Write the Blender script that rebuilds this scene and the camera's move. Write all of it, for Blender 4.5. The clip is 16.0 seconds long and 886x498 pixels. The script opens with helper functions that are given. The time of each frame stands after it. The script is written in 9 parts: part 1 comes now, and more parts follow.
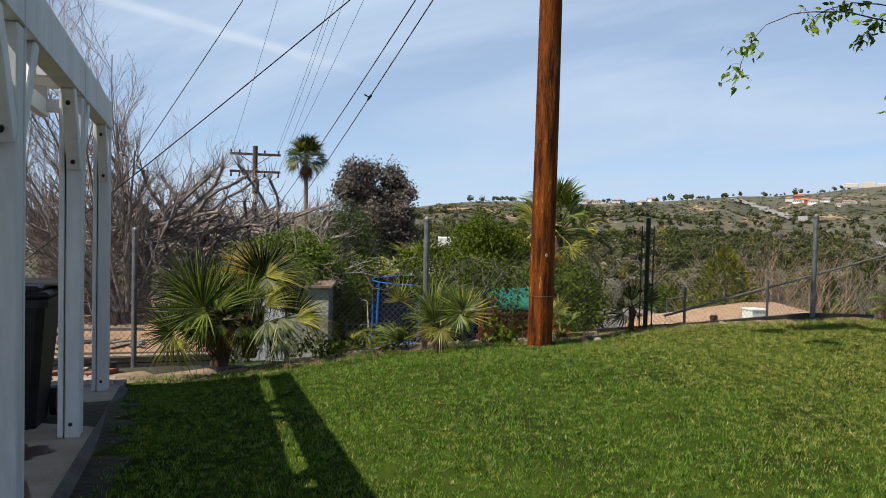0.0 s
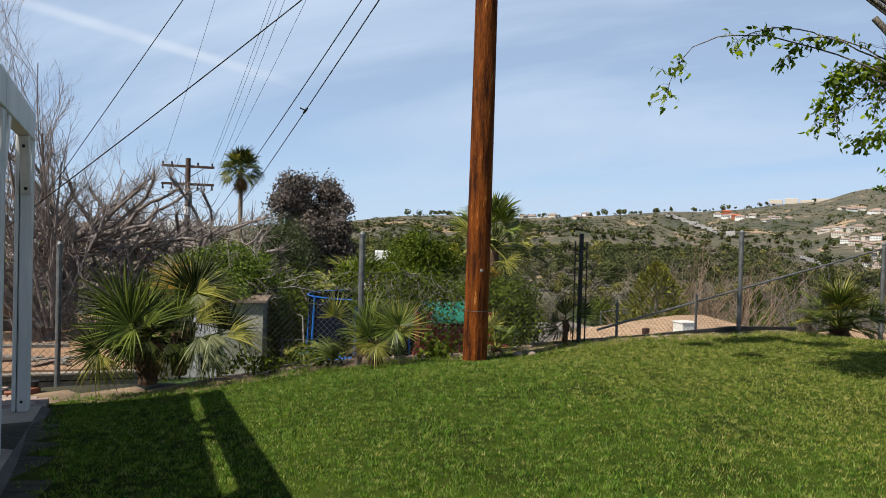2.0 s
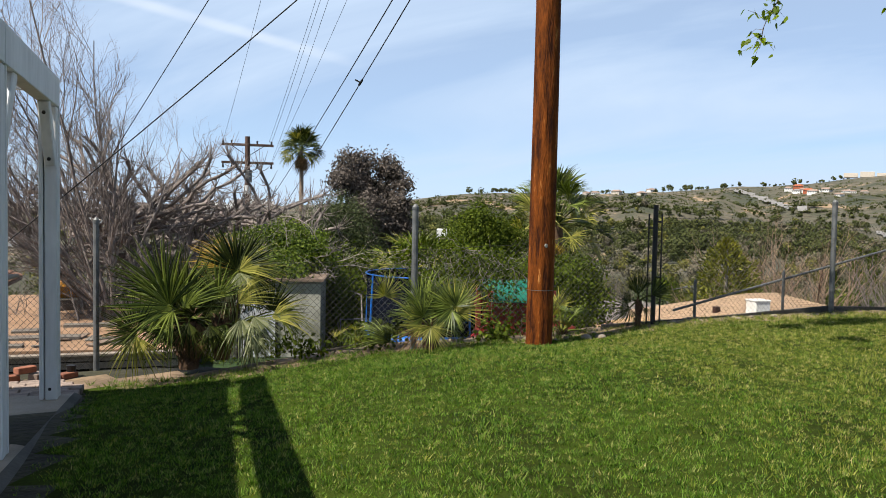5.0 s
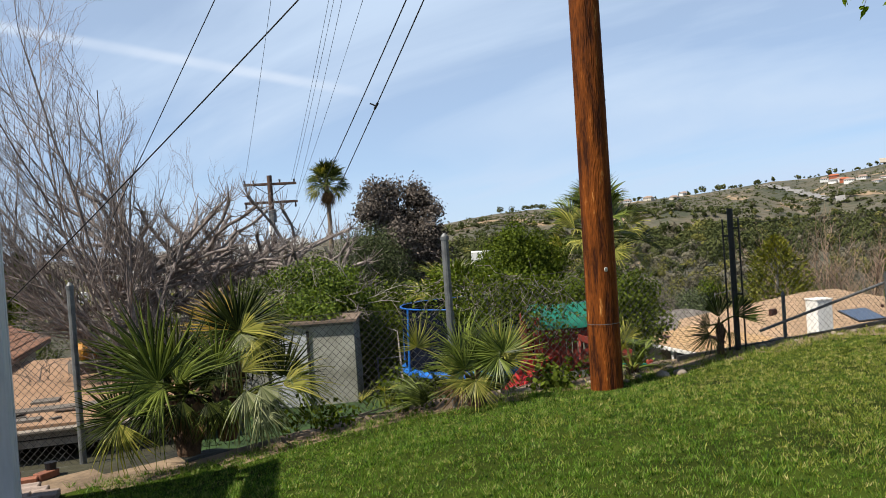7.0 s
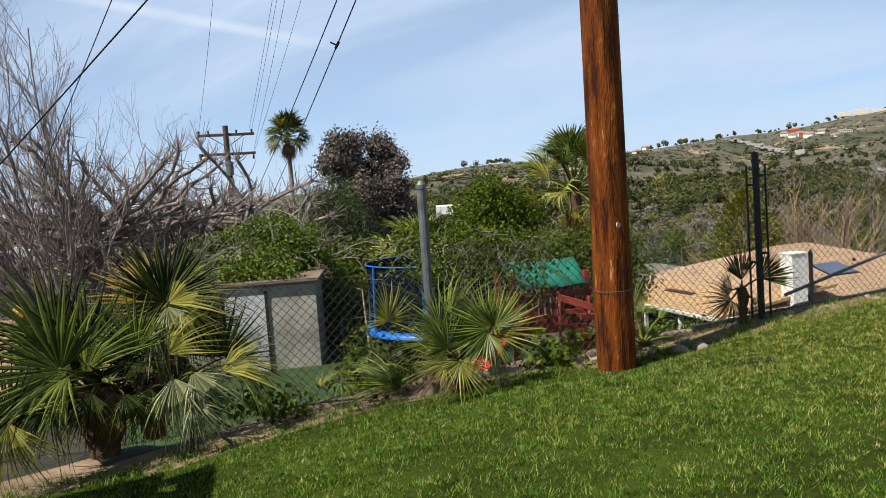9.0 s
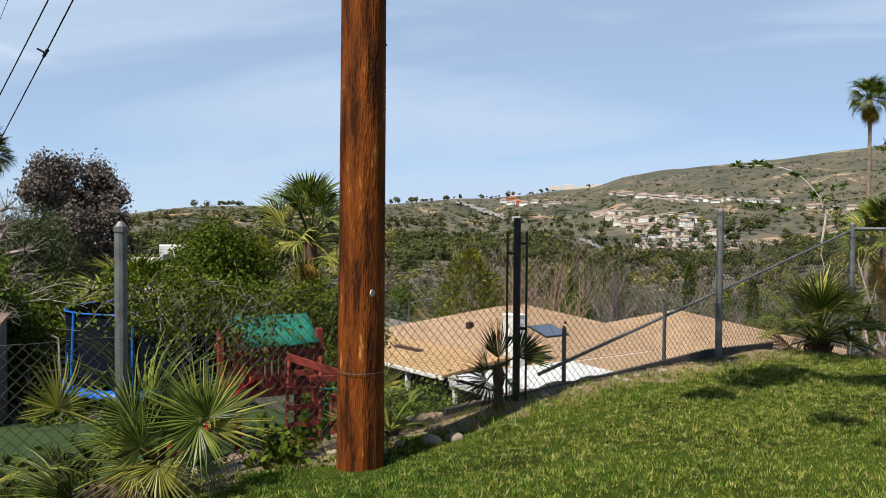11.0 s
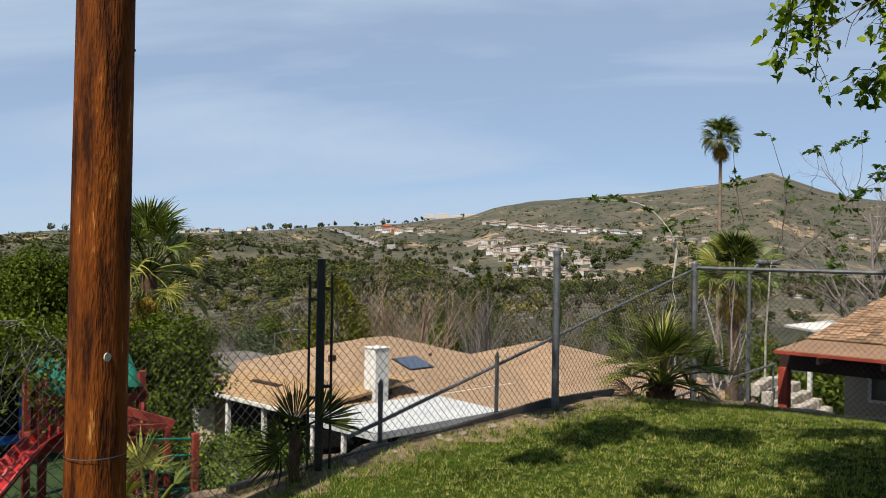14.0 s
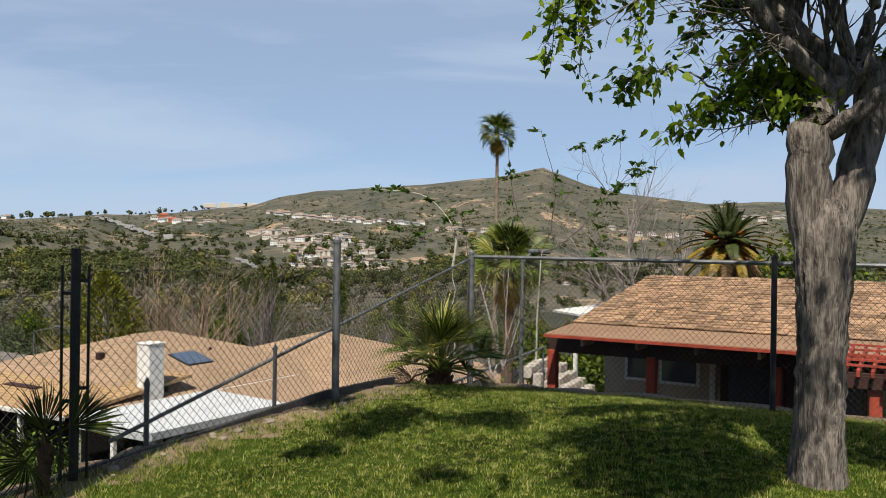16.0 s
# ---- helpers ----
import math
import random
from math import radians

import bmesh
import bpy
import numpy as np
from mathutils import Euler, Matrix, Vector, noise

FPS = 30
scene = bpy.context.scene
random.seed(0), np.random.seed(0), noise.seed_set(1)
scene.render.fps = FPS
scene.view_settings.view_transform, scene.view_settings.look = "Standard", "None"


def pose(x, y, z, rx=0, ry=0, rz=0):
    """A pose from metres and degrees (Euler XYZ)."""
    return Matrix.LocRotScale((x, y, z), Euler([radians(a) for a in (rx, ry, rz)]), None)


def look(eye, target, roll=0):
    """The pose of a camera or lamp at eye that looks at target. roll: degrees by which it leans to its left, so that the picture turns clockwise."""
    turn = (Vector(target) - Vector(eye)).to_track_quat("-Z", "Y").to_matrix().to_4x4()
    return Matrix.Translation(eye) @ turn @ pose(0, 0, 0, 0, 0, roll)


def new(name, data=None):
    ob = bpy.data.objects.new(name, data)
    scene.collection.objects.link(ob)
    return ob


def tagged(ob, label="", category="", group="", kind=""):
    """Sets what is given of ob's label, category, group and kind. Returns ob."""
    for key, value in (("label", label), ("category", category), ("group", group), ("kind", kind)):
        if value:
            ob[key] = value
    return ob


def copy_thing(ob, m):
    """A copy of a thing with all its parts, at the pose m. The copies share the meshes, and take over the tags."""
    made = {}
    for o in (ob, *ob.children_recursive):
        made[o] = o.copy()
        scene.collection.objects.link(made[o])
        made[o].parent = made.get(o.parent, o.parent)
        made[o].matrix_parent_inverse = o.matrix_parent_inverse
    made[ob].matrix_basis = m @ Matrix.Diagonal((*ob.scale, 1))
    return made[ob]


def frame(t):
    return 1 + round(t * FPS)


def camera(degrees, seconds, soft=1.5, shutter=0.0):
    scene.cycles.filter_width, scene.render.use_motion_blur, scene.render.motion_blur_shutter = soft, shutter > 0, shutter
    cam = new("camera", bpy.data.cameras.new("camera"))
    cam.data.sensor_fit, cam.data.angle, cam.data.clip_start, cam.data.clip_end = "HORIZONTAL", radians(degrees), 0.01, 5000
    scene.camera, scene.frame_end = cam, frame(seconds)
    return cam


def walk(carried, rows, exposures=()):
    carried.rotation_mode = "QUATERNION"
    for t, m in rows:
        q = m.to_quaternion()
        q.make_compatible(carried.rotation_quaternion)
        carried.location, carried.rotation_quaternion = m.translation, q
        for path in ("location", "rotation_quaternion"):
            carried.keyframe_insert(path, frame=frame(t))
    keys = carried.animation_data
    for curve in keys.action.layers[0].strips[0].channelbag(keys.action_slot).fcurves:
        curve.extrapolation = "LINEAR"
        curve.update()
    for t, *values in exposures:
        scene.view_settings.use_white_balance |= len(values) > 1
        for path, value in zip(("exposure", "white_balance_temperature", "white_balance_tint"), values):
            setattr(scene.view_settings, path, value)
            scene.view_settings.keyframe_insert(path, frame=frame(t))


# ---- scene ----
cam = camera(56.0, 16.0, soft=0.9)
PATH = [
    (0, (-1.109, 0.178, 1.508), (-0.485, 2.076, 1.431), 1.4),
    (0.5, (-1.085, 0.181, 1.51), (-0.376, 2.049, 1.427), 1.6),
    (1, (-1.092, 0.181, 1.515), (-0.397, 2.056, 1.459), 1.9),
    (1.5, (-1.076, 0.169, 1.511), (-0.343, 2.029, 1.462), 2.1),
    (2, (-1.088, 0.175, 1.524), (-0.323, 2.023, 1.484), 1.6),
    (2.5, (-1.072, 0.17, 1.516), (-0.319, 2.022, 1.463), 1.1),
    (3, (-1.047, 0.167, 1.504), (-0.33, 2.033, 1.445), -0.5),
    (3.5, (-1.005, 0.17, 1.465), (-0.433, 2.081, 1.32), -2.5),
    (4, (-0.938, 0.385, 1.465), (-0.455, 2.319, 1.301), -1.1),
    (4.5, (-0.864, 0.703, 1.476), (-0.274, 2.612, 1.394), 1.3),
    (4.7, (-0.818, 0.786, 1.46), (-0.199, 2.686, 1.365), 1.3),
    (6.8, (-0.341, 2.317, 1.492), (0.252, 4.227, 1.438), -1.1),
    (7, (-0.276, 2.43, 1.511), (0.272, 4.353, 1.473), -4.0),
    (7.5, (-0.086, 2.814, 1.453), (0.293, 4.776, 1.382), -2.4),
    (8, (-0.074, 3.22, 1.475), (0.46, 5.147, 1.438), 2.9),
    (8.5, (-0.042, 3.5, 1.454), (0.545, 5.407, 1.315), 3.5),
    (8.9, (0.01, 3.754, 1.454), (0.677, 5.633, 1.302), -2.3),
    (9, (0.028, 3.831, 1.467), (0.649, 5.726, 1.314), -4.1),
    (9.5, (0.114, 4.112, 1.484), (0.958, 5.917, 1.305), 0.2),
    (10, (0.174, 4.465, 1.497), (1.216, 6.17, 1.414), 0.6),
    (10.2, (0.22, 4.577, 1.497), (1.313, 6.25, 1.421), 0.6),
    (12.3, (0.991, 5.321, 1.56), (2.283, 6.847, 1.576), 1.6),
    (12.5, (1.04, 5.342, 1.581), (2.356, 6.849, 1.62), 1.9),
    (13, (1.187, 5.338, 1.585), (2.503, 6.843, 1.647), 0.5),
    (13.5, (1.386, 5.271, 1.596), (2.725, 6.757, 1.618), 1.6),
    (14, (1.464, 5.262, 1.61), (2.882, 6.672, 1.622), 0.9),
    (14.5, (1.469, 5.285, 1.611), (2.951, 6.628, 1.636), 1.4),
    (15, (1.524, 5.316, 1.599), (3.137, 6.498, 1.626), 1.3),
    (15.5, (1.579, 5.31, 1.599), (3.268, 6.38, 1.62), 0.7),
    (16, (1.592, 5.297, 1.6), (3.321, 6.301, 1.596), 0.8),
]
EXPOSURE, SKY_STRENGTH, SUN_STRENGTH = 0.80, 0.053, 5.0
TRAIL = (-0.1936, 0.2079, -0.9588)
WIRE_A = ((3.23, 9.48, 9.8), (-2.15, 21.2, 2.2))
WIRE_B = ((3.23, 9.48, 6.2), (-3.8, 16.1, 0.3))
WIRE_C = ((3.23, 9.48, 6.75), (4.0, 42.0, 1.85))
WIRE_D = ((3.28, 9.48, 6.5), (4.5, 42.0, 1.3))
walk(cam, [(t, look(eye, target, roll)) for t, eye, target, roll in PATH], [(t, EXPOSURE + e) for t, e in ((0.0, 0.0), (3.4, 0.0), (4.5, 0.22), (7.0, 0.1), (8.3, 0.0), (9.4, 0.14), (10.2, 0.1), (12.5, -0.12), (14.0, -0.18), (16.0, -0.18))])

# ---- sky, sun and exposure ----
SUN = Vector((-0.66, -0.19, 1.0)).normalized()
world = bpy.data.worlds.new("sky")
scene.world = world
world.use_nodes = True
wn, wl = world.node_tree.nodes, world.node_tree.links
wn.clear()
w_out, w_bg = wn.new("ShaderNodeOutputWorld"), wn.new("ShaderNodeBackground")
w_sky = wn.new("ShaderNodeTexSky")
w_sky.sky_type, w_sky.sun_disc = "NISHITA", False
w_sky.sun_elevation, w_sky.sun_rotation = math.asin(SUN.z), math.atan2(SUN.x, SUN.y)
w_sky.air_density, w_sky.dust_density, w_sky.ozone_density = 0.6, 0.1, 3.4
w_co = wn.new("ShaderNodeTexCoord")
# thin cirrus: stretched noise seen on a high flat layer
w_sep = wn.new("ShaderNodeSeparateXYZ")
wl.new(w_co.outputs["Generated"], w_sep.inputs[0])
w_zz = wn.new("ShaderNodeMath")
w_zz.operation = "ADD"
w_zz.inputs[1].default_value = 0.28
wl.new(w_sep.outputs[2], w_zz.inputs[0])
w_px, w_py, w_flat = wn.new("ShaderNodeMath"), wn.new("ShaderNodeMath"), wn.new("ShaderNodeCombineXYZ")
for n_, k_ in ((w_px, 0), (w_py, 1)):
    n_.operation = "DIVIDE"
    wl.new(w_sep.outputs[k_], n_.inputs[0])
    wl.new(w_zz.outputs[0], n_.inputs[1])
    wl.new(n_.outputs[0], w_flat.inputs[k_])
w_map = wn.new("ShaderNodeMapping")
w_map.vector_type = "TEXTURE"
w_map.inputs["Rotation"].default_value = (0, 0, radians(128))
w_map.inputs["Scale"].default_value = (2.6, 1.0, 1.0)
w_map.inputs["Location"].default_value = (0.4, 0.9, 0.0)
wl.new(w_flat.outputs[0], w_map.inputs[0])
w_noise = wn.new("ShaderNodeTexNoise")
w_noise.inputs["Scale"].default_value = 1.5
w_noise.inputs["Detail"].default_value = 6
w_noise.inputs["Roughness"].default_value = 0.5
w_noise.inputs["Distortion"].default_value = 0.7
wl.new(w_map.outputs[0], w_noise.inputs["Vector"])
w_ramp = wn.new("ShaderNodeValToRGB")
w_ramp.color_ramp.elements[0].position, w_ramp.color_ramp.elements[1].position = 0.42, 0.62
w_ramp.color_ramp.elements[0].color = (0.58, 0.58, 0.58, 1)
w_ramp.color_ramp.elements[1].color = (1.0, 1.0, 1.0, 1)
wl.new(w_noise.outputs[0], w_ramp.inputs[0])
# a contrail: a soft band along one great circle, fading to its far end
w_dot = wn.new("ShaderNodeVectorMath")
w_dot.operation = "DOT_PRODUCT"
wl.new(w_co.outputs["Generated"], w_dot.inputs[0])
w_dot.inputs[1].default_value = TRAIL
w_abs = wn.new("ShaderNodeMath")
w_abs.operation = "ABSOLUTE"
wl.new(w_dot.outputs["Value"], w_abs.inputs[0])
w_band = wn.new("ShaderNodeMapRange")
w_band.interpolation_type = "SMOOTHSTEP"
w_band.inputs["From Min"].default_value, w_band.inputs["From Max"].default_value = 0.009, 0.001
w_band.inputs["To Min"].default_value, w_band.inputs["To Max"].default_value = 0.0, 0.75
wl.new(w_abs.outputs[0], w_band.inputs["Value"])
w_fade = wn.new("ShaderNodeMapRange")
w_fade.interpolation_type = "SMOOTHSTEP"
w_fade.inputs["From Min"].default_value, w_fade.inputs["From Max"].default_value = 0.24, 0.12
wl.new(w_sep.outputs[0], w_fade.inputs["Value"])
w_fn = wn.new("ShaderNodeTexNoise")
w_fn.inputs["Scale"].default_value = 14
wl.new(w_co.outputs["Generated"], w_fn.inputs["Vector"])
w_mul, w_mul2 = wn.new("ShaderNodeMath"), wn.new("ShaderNodeMath")
w_mul.operation, w_mul2.operation = "MULTIPLY", "MULTIPLY"
wl.new(w_band.outputs[0], w_mul.inputs[0])
wl.new(w_fade.outputs[0], w_mul.inputs[1])
wl.new(w_mul.outputs[0], w_mul2.inputs[0])
wl.new(w_fn.outputs[0], w_mul2.inputs[1])
w_cl = wn.new("ShaderNodeMixRGB")
w_cl.inputs[2].default_value = (6.0, 7.45, 9.5, 1)
# pale haze towards the horizon
w_hz = wn.new("ShaderNodeMapRange")
w_hz.interpolation_type = "SMOOTHSTEP"
w_hz.inputs["From Min"].default_value, w_hz.inputs["From Max"].default_value = 0.0, 0.22
w_hz.inputs["To Min"].default_value, w_hz.inputs["To Max"].default_value = 0.85, 0.0
wl.new(w_sep.outputs[2], w_hz.inputs["Value"])
w_mx2 = wn.new("ShaderNodeMath")
w_mx2.operation = "MAXIMUM"
wl.new(w_ramp.outputs[0], w_mx2.inputs[0])
wl.new(w_hz.outputs[0], w_mx2.inputs[1])
# the thin cloud lies low; the sky overhead is clear
w_zen = wn.new("ShaderNodeMapRange")
w_zen.interpolation_type = "SMOOTHSTEP"
w_zen.inputs["From Min"].default_value, w_zen.inputs["From Max"].default_value = 0.38, 0.80
w_zen.inputs["To Min"].default_value, w_zen.inputs["To Max"].default_value = 1.0, 0.12
wl.new(w_sep.outputs[2], w_zen.inputs["Value"])
w_cov = wn.new("ShaderNodeMath")
w_cov.operation = "MULTIPLY"
wl.new(w_mx2.outputs[0], w_cov.inputs[0])
wl.new(w_zen.outputs[0], w_cov.inputs[1])
wl.new(w_cov.outputs[0], w_cl.inputs[0])
w_tint = wn.new("ShaderNodeMixRGB")
w_tint.blend_type = "MULTIPLY"
w_tint.inputs[0].default_value = 1.0
w_tint.inputs[2].default_value = (1.05, 1.24, 1.33, 1)
wl.new(w_sky.outputs[0], w_tint.inputs[1])
wl.new(w_tint.outputs[0], w_cl.inputs[1])
w_tr = wn.new("ShaderNodeMixRGB")
w_tr.inputs[2].default_value = (8.6, 9.4, 10.6, 1)
wl.new(w_mul2.outputs[0], w_tr.inputs[0])
wl.new(w_cl.outputs[0], w_tr.inputs[1])
wl.new(w_tr.outputs[0], w_bg.inputs[0])
w_bg.inputs[1].default_value = SKY_STRENGTH
wl.new(w_bg.outputs[0], w_out.inputs[0])

sun_data = bpy.data.lights.new("sun", "SUN")
sun_data.energy, sun_data.angle, sun_data.color = SUN_STRENGTH, radians(0.53), (1.0, 0.94, 0.84)
sun_ob = new("sun", sun_data)
sun_ob.matrix_basis = look((0, 0, 30), Vector((0, 0, 30)) - SUN)
scene.view_settings.exposure = EXPOSURE


# ---- materials ----
def mat(name, c1, c2=None, rough=0.75, scale=6.0, fine=55.0, bump=0.25, metal=0.0, spec=0.3, rand=0.0, stretch=(1, 1, 1), island=0.0, dist=0.01, c3=None, thr=0.62):
    """Two scales of colour variation, fine relief, and a change from piece to piece."""
    m = bpy.data.materials.new(name)
    m.use_nodes = True
    n, l = m.node_tree.nodes, m.node_tree.links
    b = n["Principled BSDF"]
    b.inputs["Roughness"].default_value = rough
    b.inputs["Metallic"].default_value = metal
    b.inputs["Specular IOR Level"].default_value = spec
    c2 = c2 or tuple(v * 0.7 for v in c1)
    tone = 0.76 if "white" in name else 0.65
    c1, c2 = tuple(v * tone for v in c1), tuple(v * tone for v in c2)
    c3 = c3 and tuple(v * tone for v in c3)
    co, mp = n.new("ShaderNodeTexCoord"), n.new("ShaderNodeMapping")
    mp.inputs["Scale"].default_value = stretch
    l.new(co.outputs["Object"], mp.inputs[0])
    big, small = n.new("ShaderNodeTexNoise"), n.new("ShaderNodeTexNoise")
    big.inputs["Scale"].default_value, big.inputs["Detail"].default_value = scale, 5
    small.inputs["Scale"].default_value, small.inputs["Detail"].default_value = fine, 3
    l.new(mp.outputs[0], big.inputs["Vector"])
    l.new(mp.outputs[0], small.inputs["Vector"])
    mx = n.new("ShaderNodeMath")
    mx.operation = "MULTIPLY_ADD"
    mx.inputs[1].default_value, mx.inputs[2].default_value = 0.45, -0.22
    l.new(small.outputs[0], mx.inputs[0])
    ad = n.new("ShaderNodeMath")
    ad.operation = "ADD"
    l.new(big.outputs[0], ad.inputs[0])
    l.new(mx.outputs[0], ad.inputs[1])
    rp = n.new("ShaderNodeValToRGB")
    rp.color_ramp.elements[0].position, rp.color_ramp.elements[1].position = 0.33, 0.66
    rp.color_ramp.elements[0].color, rp.color_ramp.elements[1].color = (*c2, 1), (*c1, 1)
    if c3:
        e = rp.color_ramp.elements.new(thr + 0.16)
        e.color = (*c3, 1)
    l.new(ad.outputs[0], rp.inputs[0])
    col = rp.outputs[0]
    if rand or island:
        hv = n.new("ShaderNodeHueSaturation")
        mr = n.new("ShaderNodeMapRange")
        k = max(rand, island)
        mr.inputs["To Min"].default_value, mr.inputs["To Max"].default_value = 1 - k, 1 + k
        if rand:
            l.new(n.new("ShaderNodeObjectInfo").outputs["Random"], mr.inputs["Value"])
        else:
            l.new(n.new("ShaderNodeNewGeometry").outputs["Random Per Island"], mr.inputs["Value"])
        l.new(mr.outputs[0], hv.inputs["Value"])
        l.new(col, hv.inputs["Color"])
        col = hv.outputs[0]
    l.new(col, b.inputs["Base Color"])
    if bump:
        bp = n.new("ShaderNodeBump")
        bp.inputs["Strength"].default_value, bp.inputs["Distance"].default_value = bump, dist
        l.new(ad.outputs[0], bp.inputs["Height"])
        l.new(bp.outputs[0], b.inputs["Normal"])
    return m


def leafmat(name, lo, hi, third=None, trans=0.35, rough=0.45, spec=0.12, patch=0.0, grain=1.0):
    """Leaves: each island has its own green, light shines through; patch: slow change over the place."""
    m = bpy.data.materials.new(name)
    m.use_nodes = True
    n, l = m.node_tree.nodes, m.node_tree.links
    b = n["Principled BSDF"]
    b.inputs["Roughness"].default_value = rough
    b.inputs["Specular IOR Level"].default_value = spec
    geo = n.new("ShaderNodeNewGeometry")
    rp = n.new("ShaderNodeValToRGB")
    lo, hi, third = (c and tuple(v * 0.7 for v in c) for c in (lo, hi, third))
    rp.color_ramp.elements[0].color, rp.color_ramp.elements[1].color = (*lo, 1), (*hi, 1)
    rp.color_ramp.elements[1].position = 0.85 if third else 1.0
    if third:
        e = rp.color_ramp.elements.new(0.97)
        e.color = (*third, 1)
    val = geo.outputs["Random Per Island"]
    if grain < 1:
        gr = n.new("ShaderNodeMath")
        gr.operation = "MULTIPLY_ADD"
        gr.inputs[1].default_value, gr.inputs[2].default_value = grain, 0.5 - 0.5 * grain
        l.new(val, gr.inputs[0])
        val = gr.outputs[0]
    if patch:
        nz = n.new("ShaderNodeTexNoise")
        nz.inputs["Scale"].default_value, nz.inputs["Detail"].default_value = patch, 4
        l.new(n.new("ShaderNodeTexCoord").outputs["Object"], nz.inputs["Vector"])
        ma = n.new("ShaderNodeMath")
        ma.operation = "MULTIPLY_ADD"
        ma.inputs[1].default_value, ma.inputs[2].default_value = 1.9, -0.95
        l.new(nz.outputs[0], ma.inputs[0])
        ms = n.new("ShaderNodeMath")
        ms.operation, ms.use_clamp = "ADD", True
        l.new(ma.outputs[0], ms.inputs[0])
        l.new(val, ms.inputs[1])
        val = ms.outputs[0]
    l.new(val, rp.inputs[0])
    l.new(rp.outputs[0], b.inputs["Base Color"])
    tr = n.new("ShaderNodeBsdfTranslucent")
    hs = n.new("ShaderNodeHueSaturation")
    hs.inputs["Saturation"].default_value, hs.inputs["Value"].default_value = 1.15, 1.25
    l.new(rp.outputs[0], hs.inputs["Color"])
    l.new(hs.outputs[0], tr.inputs[0])
    sh = n.new("ShaderNodeMixShader")
    sh.inputs[0].default_value = trans
    l.new(b.outputs[0], sh.inputs[1])
    l.new(tr.outputs[0], sh.inputs[2])
    l.new(sh.outputs[0], n["Material Output"].inputs[0])
    return m


def glassmat(name, col=(0.05, 0.06, 0.07), rough=0.06):
    m = bpy.data.materials.new(name)
    m.use_nodes = True
    b = m.node_tree.nodes["Principled BSDF"]
    b.inputs["Base Color"].default_value = (*col, 1)
    b.inputs["Roughness"].default_value = rough
    b.inputs["Specular IOR Level"].default_value = 0.8
    return m


M_SOIL = mat("lawn_soil", (0.05, 0.075, 0.010), (0.022, 0.03, 0.006), scale=1.3, fine=40, bump=0.6, rough=0.95, spec=0.02)
M_DIRT = mat("dry_dirt", (0.30, 0.21, 0.13), (0.13, 0.09, 0.055), scale=1.6, fine=25, bump=0.7, rough=0.95, dist=0.03)
M_WEED = mat("weedy_slope", (0.052, 0.048, 0.021), (0.02, 0.018, 0.010), scale=1.1, fine=14, bump=0.9, rough=0.95, dist=0.05, c3=(0.17, 0.135, 0.075))
M_LOW = mat("lower_lawn", (0.036, 0.078, 0.013), (0.016, 0.036, 0.006), scale=2.5, fine=60, bump=0.9, rough=0.95)
M_HILL = mat("dry_hillside", (0.155, 0.13, 0.09), (0.058, 0.066, 0.041), scale=0.02, fine=0.14, bump=0.9, rough=0.95, dist=6.0, c3=(0.38, 0.27, 0.165), thr=0.50)
M_VALLEY = mat("valley_scrub", (0.075, 0.068, 0.04), (0.035, 0.04, 0.022), scale=0.03, fine=0.3, bump=0.8, rough=0.95, dist=3.0)
M_POLE = mat("creosoted_pole", (0.265, 0.070, 0.009), (0.045, 0.012, 0.003), scale=13, fine=95, bump=1.0, rough=0.8, spec=0.1, stretch=(1, 1, 0.16), dist=0.03, c3=(0.62, 0.28, 0.08), thr=0.58)
M_OLDPOLE = mat("grey_brown_pole", (0.16, 0.10, 0.07), (0.08, 0.05, 0.038), rough=0.9, scale=6, stretch=(1, 1, 0.1))
M_GALV = mat("galvanised_steel", (0.25, 0.255, 0.25), (0.15, 0.155, 0.155), rough=0.55, metal=0.55, scale=12, bump=0.1)
M_MESH = mat("chain_link_wire", (0.10, 0.095, 0.09), (0.04, 0.036, 0.032), rough=0.6, metal=0.4, scale=9, bump=0.0)
M_IRON = mat("dark_iron", (0.05, 0.05, 0.05), (0.03, 0.028, 0.026), rough=0.55, metal=0.4, scale=12, bump=0.1)
M_WHITE = mat("white_paint", (0.74, 0.75, 0.74), (0.60, 0.61, 0.60), rough=0.55, scale=3, fine=24, bump=0.08, stretch=(1, 1, 0.2))
M_CONC = mat("concrete", (0.52, 0.45, 0.36), (0.34, 0.28, 0.21), rough=0.85, scale=1.8, fine=60, bump=0.15)
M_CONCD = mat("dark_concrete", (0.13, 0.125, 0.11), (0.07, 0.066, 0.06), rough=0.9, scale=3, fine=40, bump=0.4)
M_PAVER = mat("worn_pink_paver", (0.44, 0.34, 0.28), (0.24, 0.18, 0.145), rough=0.9, scale=7, fine=60, bump=0.4, rand=0.22)
M_BRICK = mat("red_brick", (0.40, 0.16, 0.09), (0.27, 0.10, 0.06), rough=0.85, scale=9, rand=0.25)
M_BIN = mat("black_plastic", (0.016, 0.016, 0.017), (0.010, 0.010, 0.011), rough=0.5, scale=4, bump=0.05, spec=0.3)
M_BARK = mat("grey_bark", (0.30, 0.27, 0.24), (0.10, 0.087, 0.077), rough=0.9, scale=7, fine=30, bump=1.0, stretch=(1, 1, 0.22), dist=0.05)
M_TWIG = mat("bare_twig", (0.35, 0.295, 0.265), (0.185, 0.15, 0.135), rough=0.85, scale=5, bump=0.2)
